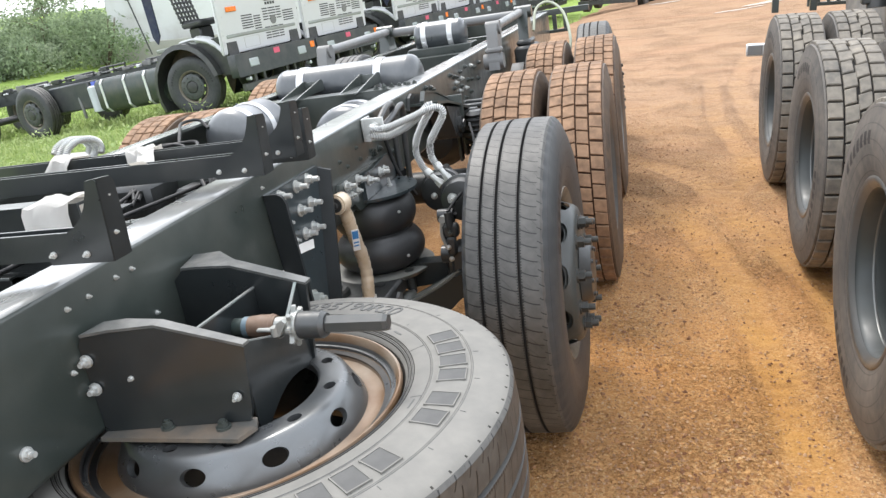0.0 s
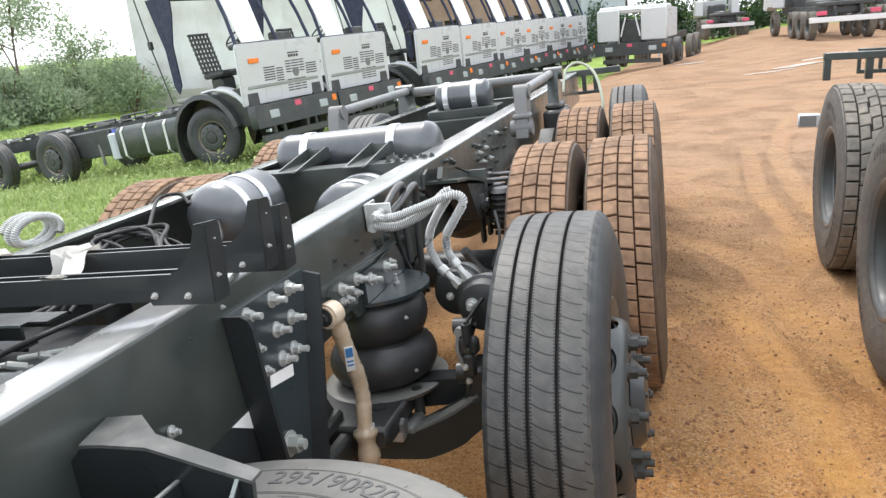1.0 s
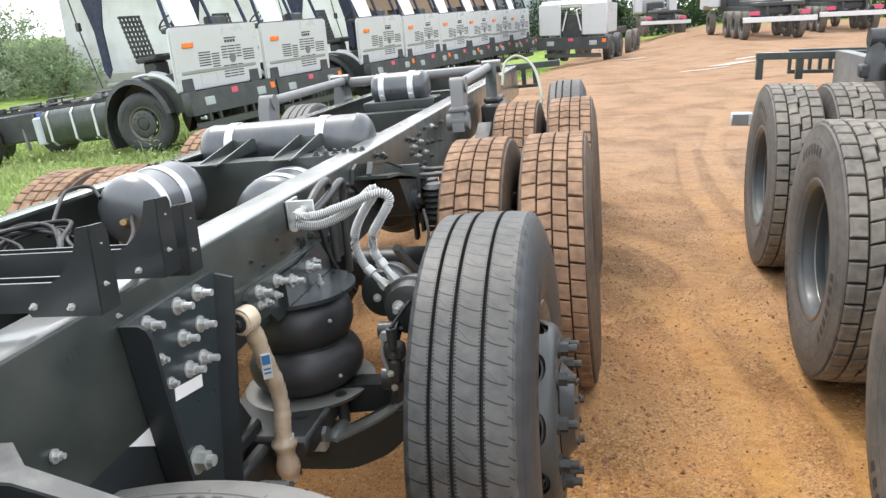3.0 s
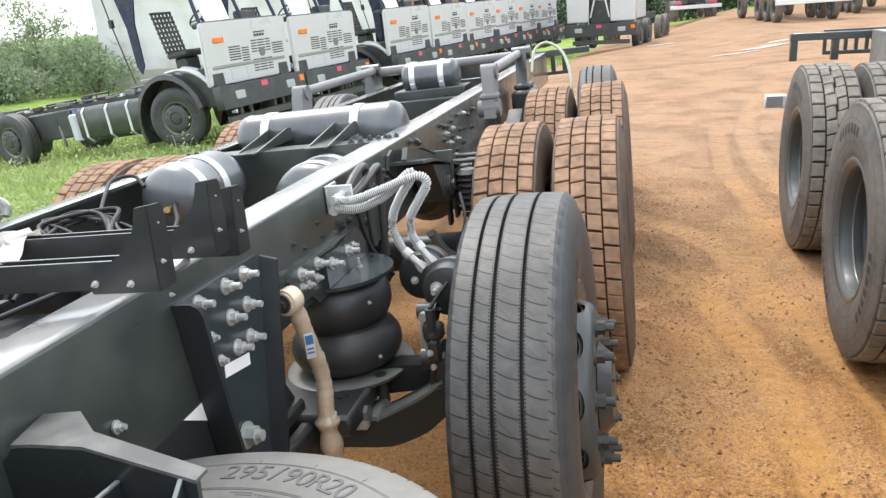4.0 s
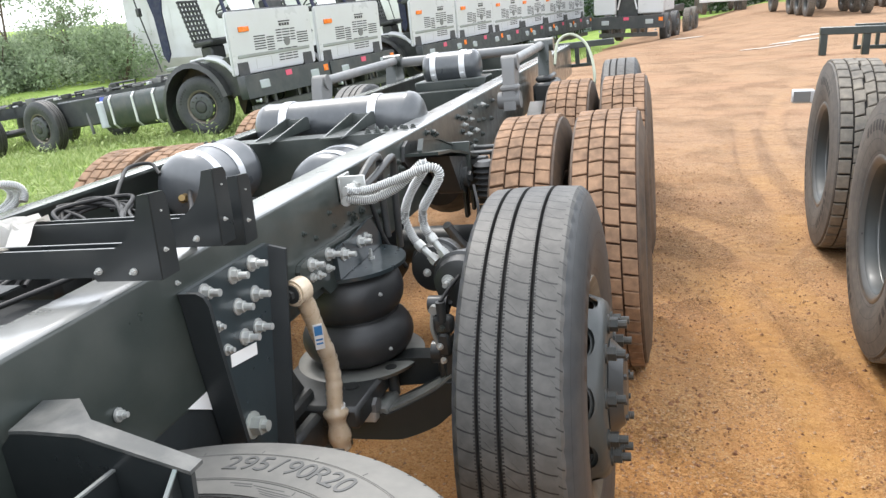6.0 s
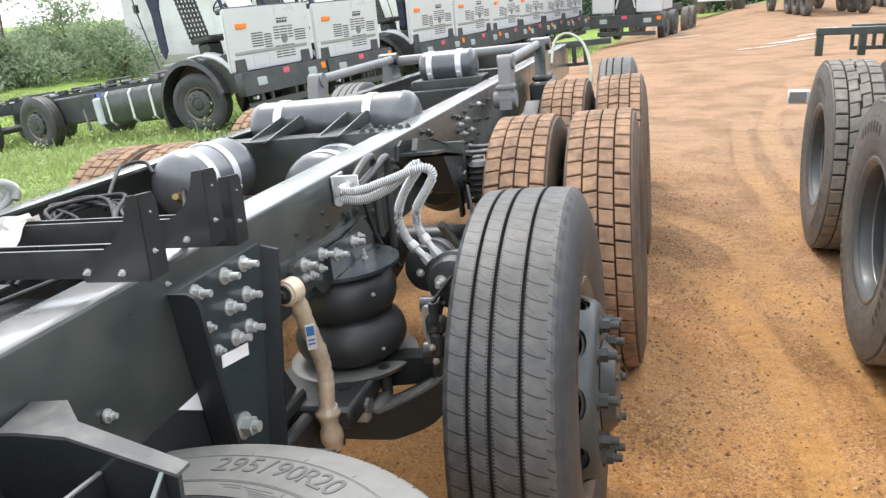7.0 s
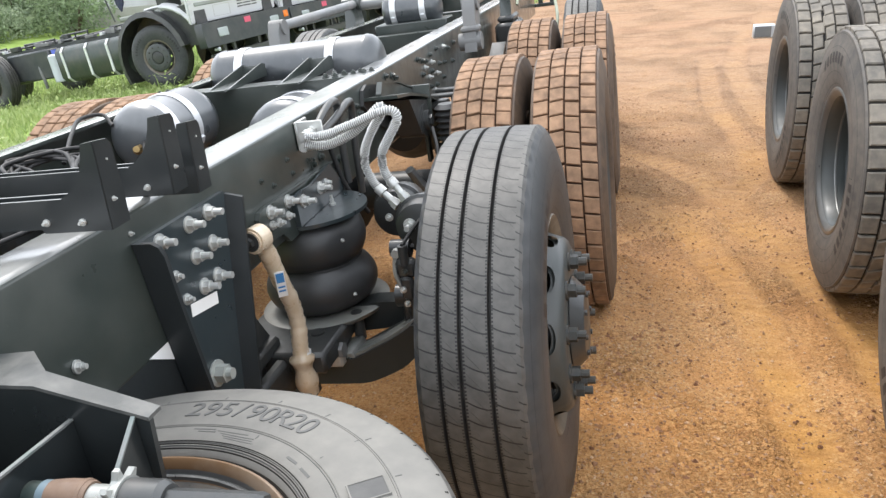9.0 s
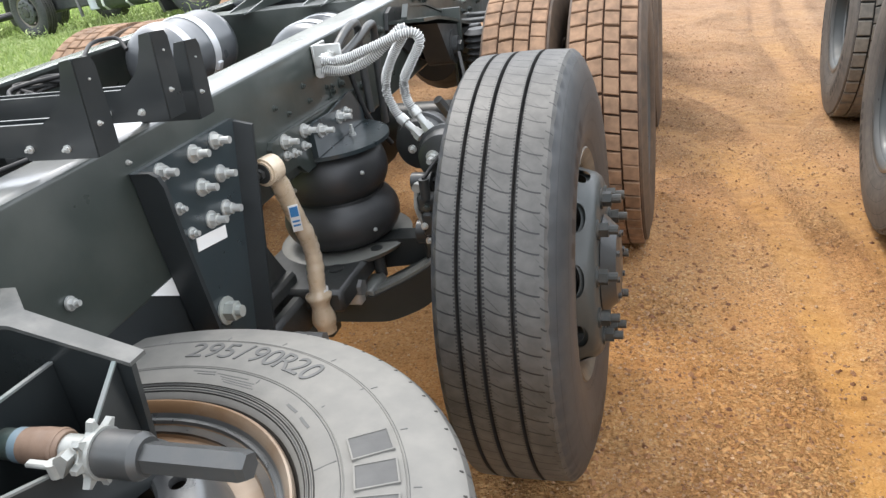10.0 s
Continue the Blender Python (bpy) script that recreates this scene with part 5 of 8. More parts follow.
# drop-centre axle beam that ends in the near hubs: a deep black forging, its hollowed top face coloured paler
for s in (1, -1):
    def side(line):
        return [(CX + s * (x - CX), z) for x, z in line]
    top = [(CX, 0.440), (-0.10, 0.438), (0.04, 0.434), (0.147, 0.434), (0.181, 0.435), (0.231, 0.459), (0.297, 0.493), (0.345, 0.524), (0.373, 0.544), (0.46, 0.565)]
    low_edge = [(0.46, 0.475), (0.400, 0.472), (0.360, 0.446), (0.316, 0.409), (0.234, 0.372), (0.186, 0.364), (0.10, 0.362), (-0.10, 0.360), (CX, 0.36)]
    out = smooth_line([(x, z, 0) for x, z in top], 3) + smooth_line([(x, z, 0) for x, z in low_edge], 3)
    bm = bmesh.new()
    slab(bm, side([(q.x, q.y) for q in out]), -0.050, 0.055, "xz")
    bmesh.ops.bevel(bm, geom=[e for e in bm.edges if abs(e.verts[0].co.y - e.verts[1].co.y) < 1e-6], offset=0.008, segments=2, affect="EDGES")
    beam = part("axle_beam", bm, BEAM, chassis, "curved black forged axle beam", smooth=50)
    # hollow running face along the top, with the raised seat at its inner end
    # paler than the beam: the light on its sky-facing top put into colour
    bm = bmesh.new()
    rows = []
    line = smooth_line([(x, z, 0) for x, z in ((0.188, 0.443), (0.231, 0.463), (0.297, 0.497), (0.345, 0.528), (0.368, 0.545))], 4)
    for q in line:
        rows.append([bm.verts.new((CX + s * (q.x - CX), -0.041 + 0.088 * k / 6, q.y + 0.004 - 0.010 * (k / 6) ** 2)) for k in range(7)])
    for r0, r1 in zip(rows, rows[1:]):
        for k in range(6):
            bm.faces.new((r0[k], r0[k + 1], r1[k + 1], r1[k]))
    bmesh.ops.recalc_face_normals(bm, faces=bm.faces[:])
    bmesh.ops.solidify(bm, geom=bm.faces[:], thickness=0.008)
    part("beam_flange", bm, SKYWARD_FACE, beam, "hollow top face of the axle beam, greyed for skylight", smooth=50)
    bm = bmesh.new()
    slab(bm, side([(0.140, 0.434), (0.146, 0.450), (0.182, 0.455), (0.190, 0.436)]), -0.046, 0.050, "xz")
    bmesh.ops.bevel(bm, geom=bm.edges[:], offset=0.003, segments=1, affect="EDGES")
    part("beam_seat", bm, SKYWARD_FACE, beam, "seat block on the axle beam, greyed for skylight")
    bm = bmesh.new()
    slab(bm, side([(0.02, 0.50), (0.20, 0.526), (0.31, 0.528), (0.42, 0.548), (0.42, 0.485), (0.30, 0.455), (0.02, 0.42)]), 0.100, 0.165, "xz")
    bmesh.ops.bevel(bm, geom=bm.edges[:], offset=0.006, segments=2, affect="EDGES")
    part("track_arm", bm, BEAM, chassis, "black cast arm behind the axle beam", smooth=40)
bm = bmesh.new()
box(bm, (-0.10, -0.16, 0.455), (0.16, 0.16, 0.515), 0.01)
box(bm, (-0.16, -0.26, 0.50), (0.02, -0.10, 0.54), 0.008)
rod(bm, (0.10, -0.05, 0.46), (0.10, -0.05, 0.52), 0.02, 12)
rod(bm, (0.17, 0.06, 0.44), (0.17, 0.06, 0.52), 0.016, 12)
box(bm, (0.02, -0.5, 0.40), (0.06, 0.10, 0.50), 0.012)
slab(bm, [(-0.62, 0.70), (-0.42, 0.755), (-0.20, 0.70), (-0.10, 0.53), (-0.10, 0.42), (-0.40, 0.42), (-0.60, 0.50)], -0.075, -0.005)
part("spring_seat", bm, CAST, chassis, "black spring seat on the axle")
bm = bmesh.new()
box(bm, (-0.15, -0.04, 0.470), (0.075, 0.26, 0.486), 0.004)
part("seat_plate", bm, CAST, chassis, "grey steel plate under the air spring")
bm = bmesh.new()
box(bm, (-0.14, -0.04, 0.30), (0.045, 0.02, 0.487), 0.008)
part("axle_clamp", bm, BEAM, chassis, "black axle clamp block")
bm = bmesh.new()
box(bm, (0.105, -0.075, 0.425), (0.165, -0.045, 0.475), 0.006, Matrix.Rotation(radians(0), 4, "Y"))
part("pale_pad", bm, PLATE_STEEL, chassis, "bare grey metal pad on the axle")
for y in (-0.30, -0.06):
    bm = bmesh.new()
    rod(bm, (0.10, y, 0.47), (0.17, y, 0.47), 0.022, 6)
    part("link_bolt", bm, CAST_GREY, chassis)

# brake chambers, slack adjuster, steering links beside the near wheel
bm = bmesh.new()
lathe(bm, [(0, 0.0), (0, 0.045), (0.012, 0.066), (0.045, 0.070), (0.050, 0.078), (0.062, 0.078), (0.066, 0.070), (0.12, 0.062), (0.15, 0.03), (0.15, 0.0)], 30, "y", centre=(0.262, 0.24, 0.727))
ch = part("brake_chamber", bm, CAST, chassis, "round black brake chamber")
bm = bmesh.new()
lathe(bm, [(0, 0.0), (0, 0.040), (0.010, 0.066), (0.040, 0.072), (0.045, 0.080), (0.056, 0.080), (0.060, 0.072), (0.11, 0.066), (0.13, 0.0)], 30, "y", centre=(0.377, 0.085, 0.738))
ch2 = part("brake_chamber", bm, CAST, chassis, "round black brake chamber with hose fittings")
share("bolt", M_BOLT, ch2, Matrix.Translation((0.352, 0.085, 0.752)) @ Matrix.Rotation(-math.pi / 2, 4, "Z"))
share("bolt", M_BOLT_SMALL, ch, Matrix.Translation((0.245, 0.24, 0.722)) @ Matrix.Rotation(-math.pi / 2, 4, "Z"))
bm = bmesh.new()
box(bm, (0.325, 0.00, 0.60), (0.350, 0.04, 0.72), 0.008)
rod(bm, (0.315, 0.02, 0.715), (0.365, 0.02, 0.715), 0.022, 14)
rod(bm, (0.31, 0.02, 0.585), (0.37, 0.02, 0.585), 0.030, 14)
rod(bm, (0.335, 0.02, 0.60), (0.335, 0.02, 0.50), 0.016, 10)
box(bm, (0.345, -0.03, 0.48), (0.40, 0.07, 0.62), 0.012)
part("slack_adjuster", bm, CAST, chassis, "black slack adjuster lever")
bm = bmesh.new()
rod(bm, (0.335, -0.002, 0.712), (0.335, -0.018, 0.712), 0.012, 10)
sweep(bm, smooth_line([(0.332, -0.01, 0.708), (0.326, -0.012, 0.66), (0.336, -0.01, 0.62)], 5), 0.006, 8)
part("grease_link", bm, RATCHET, chassis)
bm = bmesh.new()
box(bm, (0.335, -0.035, 0.655), (0.385, 0.0, 0.70), 0.008)
box(bm, (0.345, -0.045, 0.60), (0.375, -0.02, 0.66), 0.006)
rod(bm, (0.36, -0.03, 0.69), (0.36, -0.03, 0.74), 0.012, 10)
part("level_valve", bm, CAST, chassis, "small black levelling valve")
for y, z, r in ((-0.045, 0.675, 0), (-0.047, 0.63, 1), (0.0, 0.56, 2), (-0.03, 0.52, 0), (-0.031, 0.585, 1)):
    share("bolt", M_BOLT_SMALL if r == 1 else M_BOLT_BLACK, chassis, Matrix.Translation((0.362 - 0.01 * r, y, z)) @ Matrix.Rotation(-math.pi / 2, 4, "Z") @ Matrix.Scale(0.75, 4))
hose("air_hose", [(0.36, -0.03, 0.74), (0.375, 0.02, 0.76), (0.385, 0.07, 0.77)], 0.005, HOSE, "thin black air pipe")
hose("air_hose", [(0.30, 0.10, 0.60), (0.34, 0.06, 0.66), (0.37, 0.02, 0.72)], 0.006, HOSE)
bm = bmesh.new()
rod(bm, (0.39, 0.02, 0.50), (0.50, 0.02, 0.50), 0.11, 28, 0.17)
part("brake_drum", bm, CAST, chassis, "black brake drum")


def spring_hose(pts, r=0.0095):
    """A dark hose inside a coiled wire guard."""
    h = hose("guarded_hose", pts, r, HOSE_GREY, "grey hose in a pale coiled wire guard", 8, 10)
    line = smooth_line(pts, 40)
    dist, turns, coil, side = 0.0, 0.0, [], None
    for i in range(len(line) - 1):
        d = line[i + 1] - line[i]
        steps = max(1, int(d.length / 0.0007))
        u = d.normalized()
        if side is None:
            side = u.cross(Vector((0, 0, 1))).normalized()
        side = (side - u * side.dot(u)).normalized()
        up = side.cross(u)
        for k in range(steps):
            dist += d.length / steps
            a = math.tau * dist / 0.0054
            coil.append(line[i] + d * (k / steps) + side * (math.cos(a) * (r + 0.0016)) + up * (math.sin(a) * (r + 0.0016)))
    bm = bmesh.new()
    sweep(bm, coil, 0.0012, 4)
    part("wire_guard", bm, SPRING_HOSE, h, "grey coiled wire guard", smooth=60)
    return h


spring_hose(COIL, 0.010)
spring_hose([(0.122, 0.068, 1.005), (0.176, 0.068, 1.005), (0.254, 0.070, 1.0265), (0.320, 0.075, 1.047), (0.352, 0.085, 1.047), (0.358, 0.095, 1.023), (0.320, 0.120, 0.972), (0.2875, 0.145, 0.927), (0.280, 0.162, 0.879), (0.2905, 0.166, 0.851)], 0.0100)
spring_hose([(0.114, 0.075, 0.983), (0.1726, 0.080, 0.977), (0.243, 0.084, 1.002), (0.2915, 0.092, 1.038), (0.318, 0.100, 1.057), (0.318, 0.110, 1.043), (0.277, 0.130, 0.994), (0.2405, 0.160, 0.943), (0.2237, 0.180, 0.895), (0.2336, 0.185, 0.850), (0.2464, 0.185, 0.826)], 0.0100)
for a, b in (((0.2905, 0.166, 0.851), (0.330, 0.156, 0.797)), ((0.2464, 0.185, 0.826), (0.303, 0.164, 0.778))):
    bm = bmesh.new()
    a, b = Vector(a), Vector(b)
    rod(bm, a, a.lerp(b, 0.30), 0.0145, 12)
    rod(bm, a.lerp(b, 0.30), a.lerp(b, 0.70), 0.0095, 10)
    rod(bm, a.lerp(b, 0.66), a.lerp(b, 0.80), 0.0135, 6)
    rod(bm, a.lerp(b, 0.80), b, 0.0160, 6)
    part("hose_coupling", bm, ZINC, chassis, "zinc hose coupling")
bm = bmesh.new()
box(bm, (WEB + 0.002, 0.130, 0.955), (WEB + 0.010, 0.20, 1.031), 0.002)
box(bm, (WEB + 0.008, 0.130, 0.955), (WEB + 0.080, 0.137, 1.032), 0.002)
hb = part("hose_bracket", bm, ZINC, chassis, "galvanised hose bracket")
for x, z, y in ((0.116, 1.005, 0.130), (0.110, 0.977, 0.130)):
    b = bmesh.new()
    rod(b, (x, y, z), (x, y - 0.014, z), 0.0150, 6)
    rod(b, (x, y - 0.014, z), (x, y - 0.062, z), 0.0115, 12)
    rod(b, (x, y - 0.040, z), (x, y - 0.052, z), 0.0145, 6)
    part("hose_fitting", b, ZINC, hb, "zinc bulkhead fitting")
hose("steel_pipe", [(0.122, 0.137, 1.005), (0.125, 0.20, 1.035), (0.125, 0.27, 1.050), (0.118, 0.32, 1.035), (0.105, 0.34, 0.96), (0.10, 0.35, 0.80)], 0.011, SHAFT, "bent steel brake pipe")
hose("steel_pipe", [(0.115, 0.137, 0.980), (0.130, 0.25, 1.005), (0.135, 0.36, 1.030), (0.125, 0.41, 1.010), (0.11, 0.43, 0.92), (0.10, 0.44, 0.74)], 0.011, SHAFT, "bent steel brake pipe")
hose("air_hose", [(0.08, 0.30, 0.93), (0.10, 0.32, 0.80), (0.14, 0.36, 0.70)], 0.007, HOSE, "thin black air pipe")
hose("air_hose", [(0.40, 0.16, 0.83), (0.42, 0.20, 0.90), (0.40, 0.26, 0.96)], 0.004, HOSE, "thin black cable")


# ---------- spare wheel and its carrier ----------
spare_up = Vector((-0.0247, 0.0087, 1.0)).normalized()
sq = spare_up.to_track_quat("X", "Z").to_matrix().to_4x4()
SPARE = Matrix.Translation(Vector((0.2344, -1.1366, 0.7155)) - spare_up * 0.098) @ sq
# direction of the spare's local y and z in the chassis frame decide where the letters stand
ly = (sq.to_3x3() @ Vector((0, 1, 0)))
lz = (sq.to_3x3() @ Vector((0, 0, 1)))


def spare_angle(deg):
    """Angle round the wheel, in radians, for a direction in the chassis plan, degrees counter-clockwise from +x."""
    d = Vector((math.cos(radians(deg)), math.sin(radians(deg)), 0))
    return math.atan2(d.dot(lz), d.dot(ly))


SPARE_SIDE = [(0.090, 0.296), (0.098, 0.3005), (0.108, 0.3055), (0.1165, 0.3115), (0.1215, 0.318), (0.1265, 0.345), (0.1300, 0.382), (0.1285, 0.412), (0.1240, 0.440), (0.1200, 0.460), (0.1130, 0.484), (0.1075, 0.4955)]


def spare_x(r):
    """The sidewall's place along the axle at a radius."""
    for (x0, r0), (x1, r1) in zip(SPARE_SIDE, SPARE_SIDE[1:]):
        if r0 <= r <= r1:
            return x0 + (x1 - x0) * (r - r0) / (r1 - r0)
    return SPARE_SIDE[-1][0]


def spare_tyre():
    bm = bmesh.new()
    tyre_body(bm, 128, grooves=((-0.060, 0.011), (-0.017, 0.012), (0.042, 0.012)), depth=0.014, side=SPARE_SIDE, dark_beads=3)
    return link("tyre", bm, (TYRE_NEW, TYRE_SPARE, TYRE_MARK, TYRE_DARK), smooth=35)


def spare_ticks():
    """Shoulder ticks, seams and small wear marks round the sidewall."""
    bm = bmesh.new()
    # thin radial seams
    for deg, r0, r1 in ((48.5, 0.367, 0.429), (30.5, 0.324, 0.354), (-2.0, 0.335, 0.356), (70.0, 0.345, 0.352), (-40.0, 0.360, 0.425), (-60, 0.325, 0.352), (120, 0.36, 0.42)):
        m = Matrix.Rotation(spare_angle(deg), 4, "X")
        slab_at = slab(bm, [(spare_x(r0) - 0.003, r0), (spare_x(r0) + 0.0008, r0), (spare_x(r1) + 0.0008, r1), (spare_x(r1) - 0.003, r1)], -0.0007, 0.0007, "xy", mi=2)
        bmesh.ops.transform(bm, matrix=m, verts=slab_at)
    for k in range(76):
        m = Matrix.Rotation(math.tau * k / 76, 4, "X")
        vs = slab(bm, [(0.1150, 0.4765), (0.1152, 0.4815), (0.1105, 0.4935), (0.1040, 0.4915), (0.1090, 0.4785)], -0.0016, 0.0016, "xy", mi=3)
        bmesh.ops.transform(bm, matrix=m, verts=vs)
    for k in range(26):
        m = Matrix.Rotation(math.tau * (k + 0.35) / 26, 4, "X")
        vs = slab(bm, [(spare_x(0.437) - 0.003, 0.437), (spare_x(0.437) + 0.0007, 0.437), (spare_x(0.446) + 0.0007, 0.446), (spare_x(0.446) - 0.003, 0.446)], -0.0007, 0.0007, "xy", mi=2)
        bmesh.ops.transform(bm, matrix=m, verts=vs)
    return link("moulded_tick", bm, (TYRE_NEW, TYRE_SPARE, TYRE_MARK, TYRE_DARK), smooth=35)


def spare_rim():
    """A pressed disc near the top of the rim: bore, flat ring with stud holes, a falling cone with oval hand holes, gutter, stepped rim edge."""
    bm = bmesh.new()
    holes, per = 10, 10
    n = holes * per
    a0 = spare_angle(25.0) + math.pi / holes

    def ring(x, r):
        return [bm.verts.new((x, r * math.cos(a0 + math.tau * k / n), r * math.sin(a0 + math.tau * k / n))) for k in range(n)]

    def strip(p, q, mi=0):
        for k in range(n):
            bm.faces.new((p[k], p[(k + 1) % n], q[(k + 1) % n], q[k])).material_index = mi

    def punched(p, q, c, ru, rv, phase, back):
        """A strip whose sectors each carry an oval hole; c, ru, rv along (place, radius) and the turn."""
        for h in range(holes):
            ks = [(h * per + i + phase) % n for i in range(per + 1)]
            loop = [p[k] for k in ks] + [q[k] for k in reversed(ks)]
            m = len(loop)
            ac = a0 + math.tau * (h + phase / per + 0.5) / holes
            inner, deep = [], []
            for i in range(m):
                top = i <= per
                u = (i / per if top else (m - 1 - i) / per) * 2 - 1
                an = (1 if top else -1) * (math.pi / 2 - u * (math.pi / 2 - 0.16))
                v = -math.sin(an) * rv
                x, r = c[0] + c[2] * v, c[1] + c[3] * v
                aa = ac + math.cos(an) * ru / c[1]
                inner.append(bm.verts.new((x, r * math.cos(aa), r * math.sin(aa))))
                r2 = r - back[1]
                deep.append(bm.verts.new((x - back[0], r2 * math.cos(aa), r2 * math.sin(aa))))
            for i in range(m):
                j = (i + 1) % m
                bm.faces.new((loop[i], loop[j], inner[j], inner[i]))
                bm.faces.new((inner[i], inner[j], deep[j], deep[i]))

    r0, r1, r2, r3 = ring(0.118, 0.146), ring(0.132, 0.147), ring(0.135, 0.151), ring(0.135, 0.157)
    r4, r5, r6 = ring(0.135, 0.191), ring(0.1325, 0.198), ring(0.127, 0.204)
    r7, r8, r9 = ring(0.088, 0.2245), ring(0.080, 0.2275), ring(0.076, 0.229)
    strip(r0, r1)
    strip(r1, r2)
    strip(r2, r3)
    punched(r3, r4, (0.135, 0.1745, 0.0, 1.0), 0.0135, 0.0110, per // 2, (0.010, 0.0))
    strip(r4, r5)
    strip(r5, r6)
    d = Vector((0.088 - 0.127, 0.2245 - 0.204)).normalized()
    punched(r6, r7, (0.1075, 0.21425, d.x, d.y), 0.0225, 0.0145, 0, (0.006, 0.010))
    strip(r7, r8)
    strip(r8, r9)
    # gutter, stepped edge ring, rolled lip, barrel
    lathe(bm, [(0.076, 0.229), (0.073, 0.235), (0.073, 0.252), (0.076, 0.260)], 96, mi=1)
    lathe(bm, [(0.076, 0.260), (0.080, 0.2615), (0.083, 0.266), (0.084, 0.271), (0.088, 0.2745)], 96, mi=1)
    lathe(bm, [(0.088, 0.2745), (0.0935, 0.2755), (0.0945, 0.279), (0.093, 0.2825), (0.099, 0.2855)], 96)
    lathe(bm, [(0.099, 0.2855), (0.109, 0.289), (0.1135, 0.2945), (0.1135, 0.2975), (0.110, 0.3000), (0.104, 0.3005), (0.090, 0.297)], 96, mi=1)
    # barrel in black: the dark inside of the rim put into its colour
    lathe(bm, [(0.090, 0.297), (0.085, 0.262), (-0.085, 0.262), (-0.110, 0.290), (-0.112, 0.284), (-0.09, 0.25), (0.05, 0.2505)], 64, mi=2)
    return link("rim", bm, (SPARE_STEEL, RUST_STEEL, RIM_BLACK), smooth=35)


M_SPARE = keep(spare_tyre())
spare = share("spare_wheel", keep(spare_rim()), chassis, SPARE, "spare wheel lying flat, silver rim up, pale dusty sidewall")
share("tyre", M_SPARE, spare)
share("moulded_tick", keep(spare_ticks()), spare)["kind"] = "stuff"
# moulded rings: fine ones by the bead, a sharp one under the letters, faint ones outside them
for r, h, w, mat in ((0.3125, 0.0016, 0.0014, TYRE_DARK), (0.3155, 0.0016, 0.0012, TYRE_MARK), (0.3185, 0.0016, 0.0014, TYRE_DARK), (0.3215, 0.0016, 0.0010, TYRE_MARK), (0.3245, 0.0014, 0.0014, TYRE_DARK), (0.356, 0.0010, 0.0011, TYRE_MARK),
                     (0.3595, 0.0014, 0.0018, TYRE_SPARE), (0.430, 0.0012, 0.0014, TYRE_SPARE), (0.433, 0.0008, 0.0008, TYRE_MARK), (0.478, 0.0012, 0.0016, TYRE_SPARE), (0.4805, 0.0007, 0.0008, TYRE_MARK)):
    bm = bmesh.new()
    lathe(bm, [(spare_x(r - w) - 0.0006, r - w), (spare_x(r) + h, r), (spare_x(r + w) - 0.0006, r + w)], 128)
    part("moulded_ring", bm, mat, spare)
# added disc that makes the bore and hand holes read as dark
bm = bmesh.new()
lathe(bm, [(-0.045, 0.0), (-0.045, 0.225), (-0.060, 0.232), (-0.060, 0.0)], 48)
part("dark_backing_disc", bm, RIM_BLACK, spare, "added black disc behind the holes of the spare wheel")


def on_sidewall(deg, r, lift):
    a = spare_angle(deg)
    up = Vector((0, math.cos(a), math.sin(a)))
    right = up.cross(Vector((1, 0, 0)))
    slope = math.atan2(spare_x(r + 0.02) - spare_x(r - 0.02), 0.04)
    rot = Matrix((right, up, Vector((1, 0, 0)))).transposed().to_4x4()
    return Matrix.Translation(Vector((spare_x(r) + lift, 0, 0)) + up * r) @ rot @ Matrix.Rotation(slope, 4, "X")


for i, chh in enumerate("295/90R20"):
    words(chh, 0.058, TYRE_MARK, "raised_letter", spare, on_sidewall(93.6 - 4.05 * i, 0.3985, 0.0002), 0.0012)
# the maker's mark, as plain shapes: dark fields in a pale raised outline
for base, n in ((31.8, 4), (-4.0, 2), (-29.9, 4), (158.0, 6), (205.0, 4)):
    for i in range(n):
        m = on_sidewall(base - 8.0 * i, 0.397, 0.0)
        w = 0.0215
        bm = bmesh.new()
        for lo, hi in (((-w, -0.026), (w, -0.0238)), ((-w, 0.0238), (w, 0.026)), ((-w, -0.0238), (-w + 0.0022, 0.0238)), ((w - 0.0022, -0.0238), (w, 0.0238))):
            box(bm, (*lo, -0.002), (*hi, 0.0022))
        mark = part("raised_mark", bm, TYRE_SPARE, spare)
        mark.matrix_basis = m
        bm = bmesh.new()
        box(bm, (-w + 0.0022, -0.0238, -0.002), (w - 0.0022, 0.0238, 0.0012))
        field = part("mark_field", bm, LETTER, mark)
# lines of small print, as plain bars
for deg, r, w, h in ((87, 0.349, 0.020, 0.002), (86, 0.344, 0.016, 0.002), (78, 0.346, 0.030, 0.0016), (76, 0.341, 0.034, 0.0014), (75.5, 0.337, 0.030, 0.0014), (74.5, 0.333, 0.030, 0.0014), (54, 0.339, 0.013, 0.004), (47, 0.338, 0.014, 0.004), (-6, 0.345, 0.014, 0.003)):
    bm = bmesh.new()
    box(bm, (-w, -h / 2, -0.001), (w, h / 2, 0.0006))
    pr = part("raised_print", bm, TYRE_MARK, spare)
    pr.matrix_basis = on_sidewall(deg, r, 0.0)


